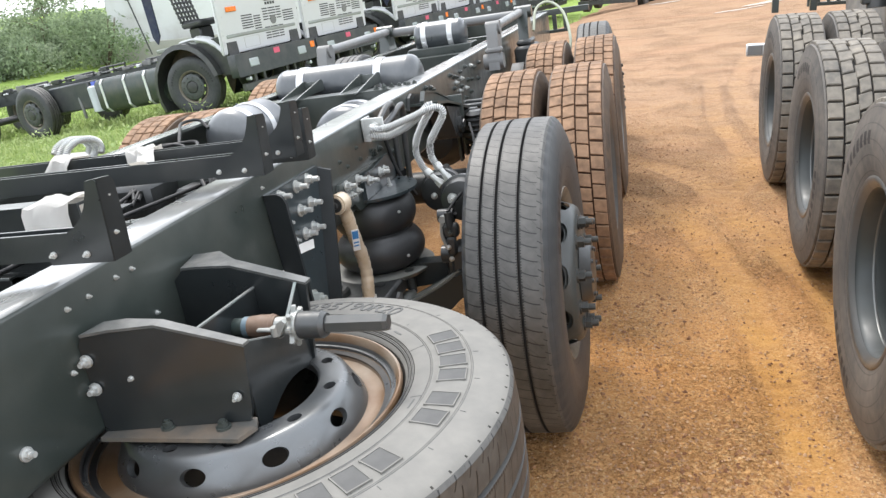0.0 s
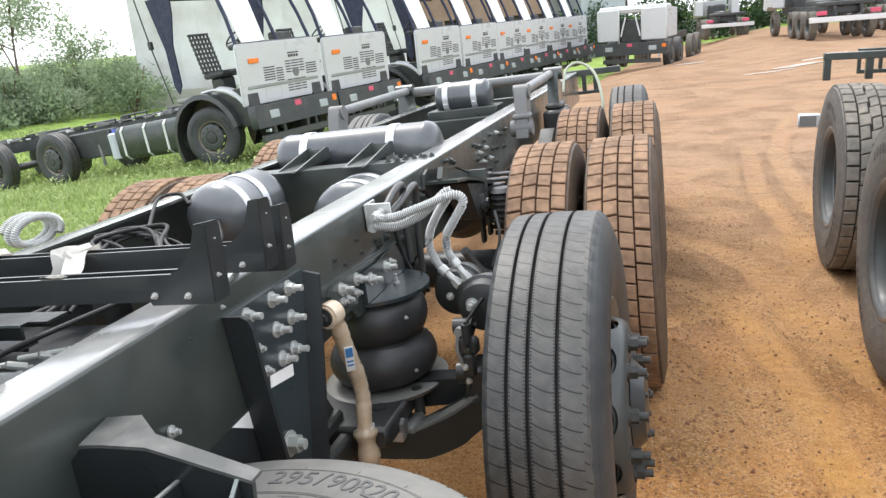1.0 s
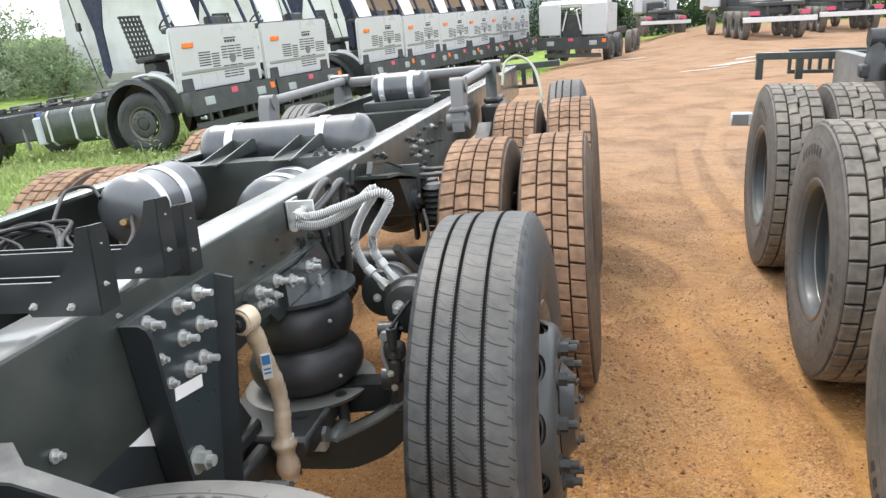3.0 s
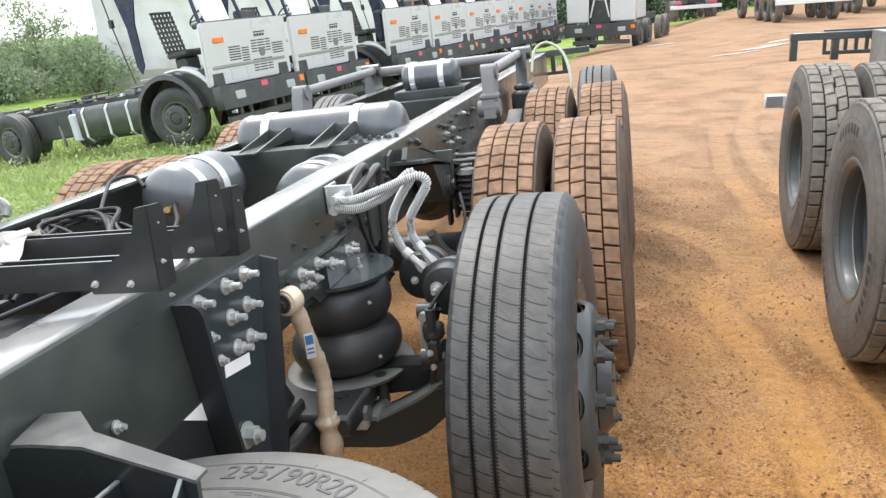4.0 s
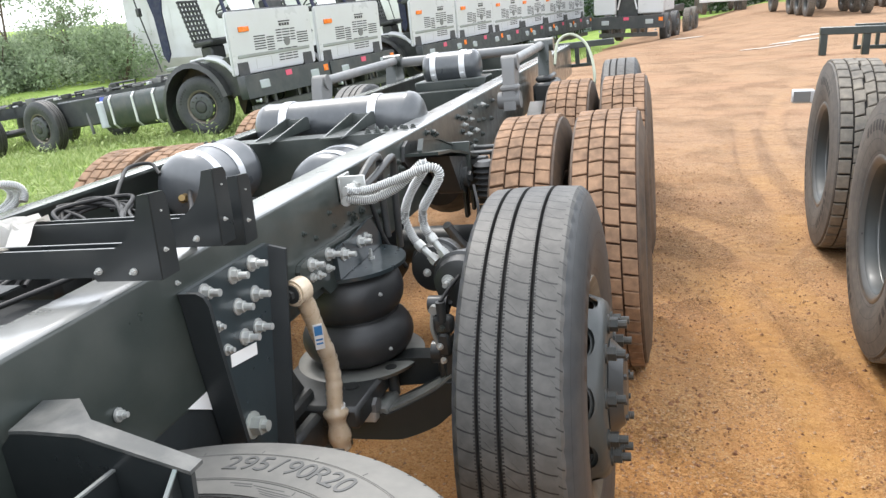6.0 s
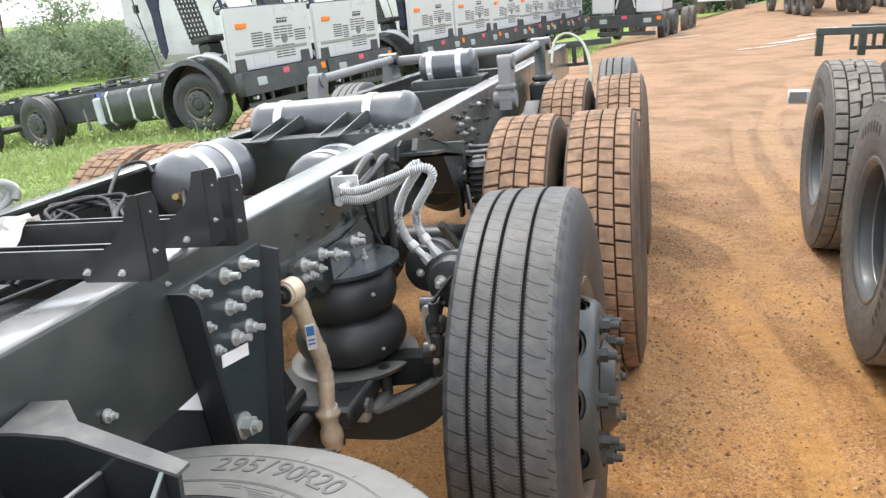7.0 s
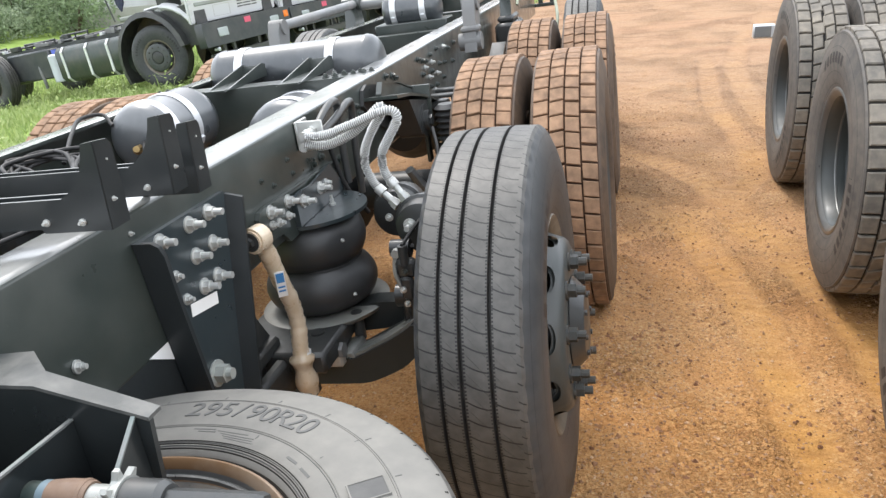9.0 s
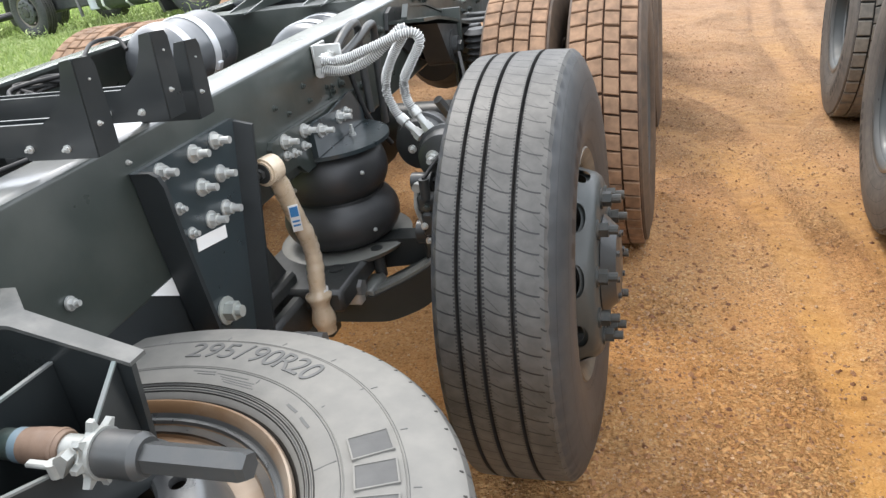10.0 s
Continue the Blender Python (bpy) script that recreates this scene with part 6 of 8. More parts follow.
def carrier_plate(y, tip, top, far, low, skew=0.0):
    """Folded side plate of the carrier. top: its upper edge (x, z); far: the flange's other edge (x, width, rise); skew: the root swings back by this much."""
    bm = bmesh.new()
    bend = top[2][0]
    slab(bm, [(WEB + 0.001, 0.930)] + top + [(tip - 0.002, 0.888), (tip - 0.014, low + 0.02), (tip - 0.022, low), (WEB + 0.001, low)], y - 0.004, y + 0.004, "xz")
    # top flange, coloured paler than the plate
    a, b = [], []
    for (x0, w, up), (x1, z) in zip(far, top):
        a.append((bm.verts.new((x1, y - 0.0045, z + 0.001)), bm.verts.new((x0, y + w, z + up))))
        b.append((bm.verts.new((x1, y - 0.0045, z + 0.006)), bm.verts.new((x0, y + w, z + up + 0.005))))
    for i in range(len(a) - 1):
        bm.faces.new((a[i][0], a[i][1], a[i + 1][1], a[i + 1][0])).material_index = 1
        bm.faces.new((b[i][0], b[i + 1][0], b[i + 1][1], b[i][1])).material_index = 1
        bm.faces.new((a[i][0], a[i + 1][0], b[i + 1][0], b[i][0])).material_index = 1
        bm.faces.new((a[i][1], b[i][1], b[i + 1][1], a[i + 1][1])).material_index = 1
    bm.faces.new((a[0][0], b[0][0], b[0][1], a[0][1])).material_index = 1
    bm.faces.new((a[-1][0], a[-1][1], b[-1][1], b[-1][0])).material_index = 1
    for v in bm.verts:
        v.co.y -= skew * max(0.0, (bend - v.co.x) / (bend - WEB))
    return part("carrier_plate", bm, (CARRIER, PALE_FLANGE), chassis, "black folded side plate of the spare wheel carrier, its top flange paler grey")


plate = carrier_plate(-1.000, 0.345, [(0.086, 0.950), (0.120, 0.952), (0.195, 0.950), (0.345, 0.907)], [(0.068, 0.075, 0.001), (0.128, 0.078, 0.002), (0.186, 0.030, 0.002), (0.343, 0.024, -0.001)], 0.738)
for x, z in ((0.205, 0.845), (0.19, 0.77)):
    share("bolt", M_BOLT_SMALL, plate, Matrix.Translation((x, -1.004, z)) @ Matrix.Rotation(-math.pi / 2, 4, "Z"))
plate = carrier_plate(-1.248, 0.346, [(0.072, 0.945), (0.120, 0.947), (0.192, 0.944), (0.346, 0.905)], [(0.088, 0.036, 0.004), (0.130, 0.030, 0.004), (0.198, 0.014, 0.003), (0.345, 0.016, -0.001)], 0.770, 0.034)
for x, dy, z, big in ((0.074, 0.034, 0.905, 1), (0.074, 0.034, 0.853, 1), (0.140, 0.016, 0.866, 0), (0.315, 0.004, 0.819, 0)):
    share("bolt", M_BOLT_SMALL if big else M_BOLT_TINY, plate, Matrix.Translation((x, -1.252 - dy, z)) @ Matrix.Rotation(-math.pi / 2, 4, "Z"))
bm = bmesh.new()
slab(bm, [(WEB + 0.002, -1.240), (0.330, -1.240), (0.342, -1.266), (0.328, -1.304), (WEB + 0.002, -1.304)], 0.762, 0.7695, "xy")
foot = part("carrier_foot", bm, FOOT, plate, "rust-dusted foot flange of the carrier")
for x in (0.18, 0.285):
    share("bolt", M_BOLT_BLACK, foot, Matrix.Translation((x, -1.272, 0.7695)) @ Matrix.Rotation(-math.pi / 2, 4, "Y"))
SY, SZ = -1.096, 0.868
# inner and outer cross plates; the outer is notched for the bushing and cut in an arc below
bm = bmesh.new()
slab(bm, [(-1.231, 0.918), (-1.005, 0.907), (-1.005, 0.74), (-1.231, 0.74)], 0.232, 0.236, "yz")
inner_plate = part("carrier_cross_plate", bm, CARRIER, chassis, "black cross plate of the spare wheel carrier")
# sky glint on the sheared upper edge, as a bright strip
bm = bmesh.new()
slab(bm, [(-1.231, 0.918), (-1.005, 0.907), (-1.005, 0.910), (-1.231, 0.921)], 0.2315, 0.2375)
part("plate_edge", bm, EDGE_GLINT, inner_plate, "sheared upper edge, brightened for sky glint")
bm = bmesh.new()
out = [(-1.231, 0.902)]
out += [(SY + 0.0235 * math.cos(radians(a)), SZ + 0.023 * math.sin(radians(a))) for a in range(205, 336, 13)]
out += [(-1.005, 0.912), (-1.005, 0.742)]
out += [(-1.005 - 0.226 * k / 8, 0.742 + 0.034 * math.sin(math.pi * k / 8) - 0.03 * k / 8) for k in range(1, 9)]
slab(bm, out, 0.322, 0.326, "yz")
outer_plate = part("carrier_cross_plate", bm, CARRIER, chassis, "black notched cross plate of the spare wheel carrier")
# bright strip follows the notched edge, for its sky glint
bm = bmesh.new()
n = len(out)
lip = [p for p in out if p[1] > 0.81]
for p, q in zip(lip, lip[1:]):
    slab(bm, [(p[0], p[1]), (q[0], q[1]), (q[0], q[1] + 0.003), (p[0], p[1] + 0.003)], 0.3215, 0.3275, "yz")
part("plate_edge", bm, EDGE_GLINT, outer_plate, "sheared upper edge, brightened for sky glint")

bm = bmesh.new()
rod(bm, (0.268, SY, SZ), (0.290, SY, SZ), 0.0195, 24, 0.0215)
rod(bm, (0.290, SY, SZ), (0.316, SY, SZ), 0.0215, 24)
rod(bm, (0.312, SY, SZ), (0.321, SY, SZ), 0.0225, 24, 0.019)
part("winch_bushing", bm, RUSTY, chassis, "brown paper-wrapped winch bushing")
bm = bmesh.new()
rod(bm, (0.257, SY, SZ), (0.2675, SY, SZ), 0.0190, 24)
part("winch_collar", bm, painted("grey_blue_collar", (0.11, 0.16, 0.19), 0.5, 0.4, scale=20), chassis, "grey-blue collar on the winch shaft")
bm = bmesh.new()
rod(bm, (0.2365, SY, SZ), (0.2565, SY, SZ), 0.0170, 24)
part("winch_drum_end", bm, painted("dark_green_drum_paint", (0.014, 0.030, 0.027), 0.5, 0.3, scale=20), chassis, "dark green end of the winch drum")
# ratchet wheel with its teeth in one outline
bm = bmesh.new()
teeth = []
for k in range(8):
    for da, r in ((-0.30, 0.024), (-0.14, 0.026), (-0.07, 0.0365), (0.09, 0.0375), (0.15, 0.027), (0.30, 0.024)):
        a = math.tau * k / 8 + da + 0.12
        teeth.append((SY + r * math.sin(a), SZ + r * math.cos(a)))
slab(bm, teeth, 0.354, 0.363, "yz")
bmesh.ops.bevel(bm, geom=[e for e in bm.edges if abs(e.verts[0].co.x - e.verts[1].co.x) < 1e-6], offset=0.0012, segments=1, affect="EDGES")
rod(bm, (0.313, SY, SZ), (0.354, SY, SZ), 0.0165, 20)
rod(bm, (0.363, SY, SZ), (0.3675, SY, SZ), 0.0275, 24)
part("ratchet_wheel", bm, RATCHET, chassis, "zinc ratchet wheel with blunt teeth")
bm = bmesh.new()
box(bm, (0.298, SY - 0.036, SZ + 0.004), (0.344, SY - 0.026, SZ + 0.010), 0.002)
slab(bm, [(0.330, SZ - 0.002), (0.342, SZ - 0.004), (0.358, SZ + 0.020), (0.352, SZ + 0.026), (0.340, SZ + 0.020)], SY - 0.036, SY - 0.024, "xz")
rod(bm, (0.333, SY - 0.032, SZ + 0.013), (0.333, SY - 0.032, SZ - 0.004), 0.0075, 12)
part("ratchet_pawl", bm, RATCHET, chassis, "zinc pawl resting on the ratchet wheel")
bm = bmesh.new()
rod(bm, (0.368, SY, SZ), (0.411, SY, SZ), 0.0247, 28)
rod(bm, (0.411, SY, SZ), (0.419, SY, SZ), 0.0247, 28, 0.0200)
rod(bm, (0.419, SY, SZ), (0.526, SY, SZ), 0.0166, 6)
rod(bm, (0.526, SY, SZ), (0.534, SY, SZ), 0.0166, 6, 0.0140)
part("winch_shaft", bm, SHAFT, chassis, "dark grey hexagonal winch shaft")


# ---------- second chassis across the lane ----------
bm = bmesh.new()
lathe(bm, [(0.098, 0.248), (0.110, 0.262), (0.1165, 0.275), (0.1125, 0.2825), (0.106, 0.280)], 60)
lathe(bm, [(0.040, 0.2365), (0.046, 0.2335), (0.052, 0.2365)], 60)
M_LIP = keep(link("rim_lip", bm, RIM_STEEL, smooth=60))
other = tagged(root("truck_chassis", pose(1.534, 0, 0.0, 0, 0.6, -4.3)), "black truck chassis with worn lugged twin tyres beside the lane", "truck chassis")
for y in (-0.06, 1.27, 2.60):
    w = wheel(other, Matrix.Translation((0.140 if y > 0 else 0.120, y, 0.502)) @ Matrix.Rotation(math.pi, 4, "Z") @ Matrix.Diagonal((1.0, 0.97, 0.97, 1.0)), M_WORN, M_RIM_DEEP_GREY, None, -0.095, 10, y * 1.3, label="outer twin wheel with a deep dished rim and worn lugged tyre", nut=M_NUT_FAR)
    share("rim_lip", M_LIP, w, None, "bright worn rim lip")
    wheel(other, Matrix.Translation((0.425, y, 0.502)) @ Matrix.Rotation(math.pi, 4, "Z") @ Matrix.Diagonal((1.0, 0.97, 0.97, 1.0)), M_WORN, M_RIM_IN, None, 0.1, 0, y * 0.7, label="inner twin wheel with a worn lugged tyre")
    wheel(other, Matrix.Translation((2.262, y, 0.498)), M_WORN, M_RIM_DEEP_GREY, None, -0.095, 0, y, label="outer twin wheel with a worn lugged tyre")
    wheel(other, Matrix.Translation((1.968, y, 0.498)), M_WORN, M_RIM_IN, None, 0.1, 0, y, label="inner twin wheel with a worn lugged tyre")
    bm = bmesh.new()
    rod(bm, (0.5, y, 0.498), (1.9, y, 0.498), 0.075, 16)
    lathe(bm, [(-0.16, 0.0), (-0.14, 0.12), (0, 0.20), (0.14, 0.12), (0.16, 0.0)], 20, "y", centre=(1.2, y, 0.5))
    part("axle", bm, CAST, other, "black drive axle")
for x, s in ((0.640, -1), (1.620, 1)):
    bm = bmesh.new()
    t = 0.009
    slab(bm, [(x, 0.80), (x, 1.075), (x - s * 0.078, 1.075), (x - s * 0.078, 1.066), (x - s * t, 1.066), (x - s * t, 0.809), (x - s * 0.078, 0.809), (x - s * 0.078, 0.80)], -3.5, 3.90, "xz")
    part("side_rail", bm, DUSTY_RAIL, other, "dusty grey steel side rail")
bm = bmesh.new()
box(bm, (0.155, 3.90, 1.022), (1.62, 3.955, 1.070), 0.004)
for x in (0.158, 0.41):
    box(bm, (x, 3.905, 0.89), (x + 0.045, 3.950, 1.024), 0.003)
part("end_bar", bm, BLACK, other, "black end bar with drop posts")
bm = bmesh.new()
box(bm, (0.555, 5.0, 0.992), (1.9, 5.04, 1.024), 0.003)
box(bm, (0.555, 5.0, 0.832), (1.9, 5.04, 0.862), 0.003)
for k in range(15):
    box(bm, (0.555 + 0.075 * k, 5.005, 0.86), (0.58 + 0.075 * k, 5.035, 0.995))
for x in (0.88, 1.60):
    box(bm, (x, 3.955, 0.94), (x + 0.02, 5.0, 0.99))
part("slotted_step", bm, BLACK, other, "black slotted underrun step")
bm = bmesh.new()
box(bm, (-0.062, 3.20, 0.682), (0.060, 3.26, 0.760), 0.006)
lampbox = part("side_lamp", bm, STRAP, other, "pale grey side lamp box")
bm = bmesh.new()
box(bm, (-0.056, 3.197, 0.690), (0.036, 3.201, 0.752), 0.001)
part("lamp_face", bm, DUSTY_RAIL, lampbox, "grey lamp face in a dark surround")
bm = bmesh.new()
rod(bm, (0.07, 3.23, 0.715), (0.645, 3.23, 0.75), 0.012, 8)
rod(bm, (0.640, 3.23, 0.69), (0.640, 3.23, 0.84), 0.012, 8)
part("lamp_arm", bm, BLACK, other)
bm = bmesh.new()
sweep(bm, smooth_line([(0.585, 2.77, 0.98), (0.58, 2.79, 1.12), (0.585, 2.81, 1.22)], 5), [0.055] * 5 + [0.045] * 6, 10)
rod(bm, (0.54, 2.80, 1.20), (0.66, 2.80, 1.20), 0.05, 14)
box(bm, (0.50, 2.74, 1.0), (0.56, 2.80, 1.07), 0.01)
part("lever", bm, CAST, other, "black cast lever")
bm = bmesh.new()
rod(bm, (0.66, 2.80, 1.20), (1.60, 2.80, 1.20), 0.036, 16)
part("cross_tube", bm, STRAP, other, "pale cross tube")
for y, z0, z1 in ((0.6, 0.84, 1.03), (1.9, 0.84, 1.03), (-1.2, 0.84, 1.03), (3.4, 0.84, 1.04)):
    bm = bmesh.new()
    box(bm, (0.650, y - 0.05, z0), (1.611, y + 0.05, z1), 0.006)
    part("cross_member", bm, BLACK, other)
bm = bmesh.new()
lathe(bm, [(0.86, 0.0), (0.88, 0.10), (0.92, 0.125), (1.45, 0.125), (1.49, 0.10), (1.51, 0.0)], 30, "x", centre=(0, 3.1, 1.02))
part("air_tank", bm, TANK, other, "dark grey air tank")


# ---------- far half of the near chassis ----------
def lever_and_tube(x, s):
    bm = bmesh.new()
    slab(bm, [(2.02, 0.93), (2.12, 0.93), (2.20, 1.13), (2.17, 1.175), (2.09, 1.175), (2.06, 1.13)], x - 0.03, x + 0.03, "yz")
    rod(bm, (x - 0.06, 2.07, 0.975), (x + 0.05, 2.07, 0.975), 0.042, 20)
    box(bm, (x - 0.045, 2.03, 1.02), (x + 0.045, 2.12, 1.05), 0.01)
    rod(bm, (x - 0.04, 2.13, 1.15), (x + 0.04, 2.13, 1.15), 0.038, 18)
    lv = part("lever_arm", bm, CAST_GREY, chassis, "grey cast lever arm on the rail")
    bm = bmesh.new()
    rod(bm, (x, 2.13, 1.15), (x - 0.02 * s, 3.30, 1.165), 0.026, 16)
    part("torque_rod", bm, DUSTY_RAIL, chassis, "pale grey torque rod")
    bm = bmesh.new()
    slab(bm, [(3.18, 0.90), (3.45, 0.90), (3.40, 1.05), (3.36, 1.19), (3.27, 1.19), (3.22, 1.05)], x - 0.035, x + 0.035, "yz")
    rod(bm, (x - 0.06, 3.31, 1.165), (x + 0.06, 3.31, 1.165), 0.042, 16)
    bracket = part("rod_bracket", bm, BLACK, chassis, "black upright rod bracket")
    bm = bmesh.new()
    box(bm, (x - 0.065, 3.12, 0.70), (x + 0.075, 3.46, 0.945), 0.018)
    box(bm, (x - 0.05, 3.16, 0.945), (x + 0.05, 3.44, 0.985), 0.014)
    part("bracket_foot", bm, CAST, bracket, "black cast foot of the bracket")


lever_and_tube(WEB + 0.10, 1)
lever_and_tube(LWEB - 0.06, -1)
bm = bmesh.new()
rod(bm, (LWEB - 0.06, 3.33, 1.15), (WEB + 0.06, 3.33, 1.15), 0.032, 16)
part("cross_tube", bm, DUSTY_RAIL, chassis, "pale cross tube between the rod brackets")
# suspension hanger bracket and leaf springs ahead of the near wheel
for x, s in ((WEB, 1), (LWEB, -1)):
    bm = bmesh.new()
    def across(a, b):
        return min(x + s * a, x + s * b), max(x + s * a, x + s * b)
    slab(bm, [(0.64, 0.965), (0.66, 1.012), (0.70, 1.024), (0.87, 0.995), (1.00, 0.958), (1.17, 0.905), (1.19, 0.86), (1.16, 0.79), (1.08, 0.78), (0.98, 0.79), (0.80, 0.86), (0.70, 0.92)], *across(0.002, 0.014), "yz")
    hanger = part("spring_hanger", bm, CAST, chassis, "black cast spring hanger")
    bm = bmesh.new()
    # sloping shelf with a raised outer gusset, end cheek, socket block with its pin
    shelf = [(0.65, 0.978), (0.80, 0.958), (0.95, 0.925), (1.10, 0.885), (1.18, 0.868)]
    for (y0, z0), (y1, z1) in zip(shelf, shelf[1:]):
        slab(bm, [(y0, z0), (y1, z1), (y1, z1 + 0.010), (y0, z0 + 0.010)], *across(0.012, 0.128), "yz")
    bmesh.ops.bevel(bm, geom=[e for e in bm.edges if len(e.link_faces) == 2 and e.calc_face_angle(0) > 0.9], offset=0.0015, segments=1, affect="EDGES")
    part("shelf", bm, BLACK, hanger)
    bm = bmesh.new()
    slab(bm, [(0.66, 0.985), (0.69, 1.020), (0.86, 0.994), (1.17, 0.902), (1.17, 0.880), (0.95, 0.935)], *across(0.058, 0.066), "yz")
    rim = [(0.66, 0.988), (0.69, 1.022), (0.86, 0.996), (1.00, 0.954), (1.18, 0.902)]
    for (y0, z0), (y1, z1) in zip(rim, rim[1:]):
        slab(bm, [(y0, z0), (y1, z1), (y1, z1 + 0.007), (y0, z0 + 0.007)], *across(0.054, 0.072), "yz")
    bmesh.ops.bevel(bm, geom=[e for e in bm.edges if len(e.link_faces) == 2 and e.calc_face_angle(0) > 0.9], offset=0.0015, segments=1, affect="EDGES")
    part("gusset", bm, BLACK, hanger)
    bm = bmesh.new()
    slab(bm, [(1.020, 0.815), (1.034, 0.815), (1.050, 0.952), (1.036, 0.952)], *across(0.050, 0.132), "yz")
    bmesh.ops.bevel(bm, geom=[e for e in bm.edges if len(e.link_faces) == 2 and e.calc_face_angle(0) > 0.9], offset=0.0015, segments=1, affect="EDGES")
    part("end_cheek", bm, BLACK, hanger)
    bm = bmesh.new()
    rod(bm, (x + s * 0.030, 0.955, 0.838), (x + s * 0.124, 0.955, 0.838), 0.058, 24)
    lo, hi = across(0.034, 0.120)
    slab(bm, [(0.80, 0.945), (1.02, 0.900), (1.02, 0.845), (0.90, 0.80), (0.86, 0.86)], lo, hi, "yz")
    part("socket_block", bm, CAST, hanger)
    bm = bmesh.new()
    rod(bm, (x + s * 0.124, 0.955, 0.838), (x + s * 0.140, 0.955, 0.838), 0.036, 20)
    rod(bm, (x + s * 0.140, 0.955, 0.838), (x + s * 0.150, 0.955, 0.838), 0.020, 6)
    part("pin", bm, CAST, hanger)
    for k in range(7):
        bm = bmesh.new()
        L = 0.86 - 0.045 * k
        pts = [(x + s * 0.11, 1.93 + u * L, 0.60 + 0.13 * (u * L / 0.72) ** 2 - 0.024 * k + 0.08) for u in (-1, -0.66, -0.33, 0, 0.33, 0.66, 1)]
        line = smooth_line(pts, 3)
        rings = []
        for q in line:
            rings.append([bm.verts.new(q + Vector(d)) for d in ((-0.04, 0, -0.010), (0.04, 0, -0.010), (0.04, 0, 0.010), (-0.04, 0, 0.010))])
        for a, b in zip(rings, rings[1:]):
            for i in range(4):
                bm.faces.new((a[i], a[(i + 1) % 4], b[(i + 1) % 4], b[i]))
        bm.faces.new(rings[0])
        bm.faces.new(rings[-1][::-1])
        part("leaf_spring", bm, CAST, chassis)
    for y in (1.17, 1.29, 1.42):
        bm = bmesh.new()
        for dx in (0.062, 0.158):
            lo, hi = across(dx - 0.008, dx + 0.008)
            box(bm, (lo, y - 0.020, 0.63), (hi, y + 0.020, 0.865), 0.004)
        lo, hi = across(0.055, 0.165)
        box(bm, (lo, y - 0.020, 0.855), (hi, y + 0.020, 0.870), 0.004)
        rod(bm, (x + s * 0.165, y, 0.80), (x + s * 0.182, y, 0.80), 0.014, 6)
        part("spring_clip", bm, SHAFT, chassis, "grey clip round the leaf springs")
    bm = bmesh.new()
    for dy in (-0.10, 0.10):
        for dx in (0.055, 0.165):
            rod(bm, (x + s * dx, 1.93 + dy, 0.50), (x + s * dx, 1.93 + dy, 0.80), 0.012, 10)
    box(bm, (min(x + s * 0.03, x + s * 0.19), 1.78, 0.72), (max(x + s * 0.03, x + s * 0.19), 2.08, 0.755), 0.006)
    part("u_bolt_clamp", bm, CAST, chassis)
    # rubber gaiter of the linkage beside the hanger
    bm = bmesh.new()
    prof = [(0.0, 0.0)]
    for k in range(6):
        prof += [(0.004 + 0.022 * k, 0.032), (0.015 + 0.022 * k, 0.046)]
    prof += [(0.14, 0.03), (0.14, 0.0)]
    lathe(bm, prof, 20, "z", centre=(x + s * 0.19, 1.02, 0.74))
    part("rubber_gaiter", bm, BELLOWS, chassis, "ribbed black rubber gaiter")
for y in AXLES[1:3]:
    bm = bmesh.new()
    rod(bm, (LWEB - 0.2, y, HUB_Z), (WEB + 0.2, y, HUB_Z), 0.078, 16)
    lathe(bm, [(-0.20, 0.0), (-0.16, 0.13), (0.0, 0.215), (0.16, 0.13), (0.18, 0.0)], 24, "y", centre=(CX, y, HUB_Z))
    part("axle", bm, SHADED_BLACK, chassis, "black drive axle with its round housing")
bm = bmesh.new()
rod(bm, (LWEB - 0.3, AXLES[3], HUB_Z), (WEB + 0.5, AXLES[3], HUB_Z), 0.06, 14)
part("axle", bm, CAST, chassis)
bm = bmesh.new()
sweep(bm, smooth_line([(CX, -0.1, 0.62), (CX, 0.6, 0.60), (CX, 1.05, 0.55)], 5), 0.05, 12)
part("propeller_shaft", bm, CAST, chassis)
# drop bow of rusty steel under the frame, seen past the near wheel
bm = bmesh.new()
sweep(bm, smooth_line([(0.10, 0.95, 0.66), (0.16, 0.98, 0.56), (0.26, 1.0, 0.53), (0.38, 1.0, 0.55)], 6), 0.035, 8, 0.5)
part("axle_bow", bm, CAST_GREY, chassis, "bare grey curved axle bracket")

# open channel brackets on the cross member, before the long tank
for x in (-0.470, -0.190):
    bm = bmesh.new()
    for dx in (-0.040, 0.040):
        slab(bm, [(0.75, 1.041), (1.09, 1.041), (1.09, 1.086), (1.06, 1.092)], x + dx - 0.003 - 0.03, x + dx + 0.003 - 0.03, "yz")
    slab(bm, [(1.055, 1.043), (1.060, 1.086), (1.066, 1.086), (1.061, 1.043)], x - 0.070, x + 0.010, "yz")
    box(bm, (x - 0.070, 0.75, 1.0405), (x + 0.010, 1.09, 1.0465))
    part("tank_bracket", bm, BLACK, chassis, "open folded black tank bracket")
for x, y in ((-0.075, 0.83), (-0.055, 0.87), (-0.095, 0.88), (-0.115, 0.84), (-0.70, 0.84), (-0.73, 0.87), (-0.67, 0.88), (-0.71, 0.90)):
    share("bolt", M_BOLT_BLACK, chassis, Matrix.Translation((x, y, 1.040)) @ Matrix.Rotation(-math.pi / 2, 4, "Y"))
bm = bmesh.new()
box(bm, (-0.56, 2.80, 0.985), (-0.12, 3.0, 1.045), 0.006)
part("tank_shelf", bm, BLACK, chassis)

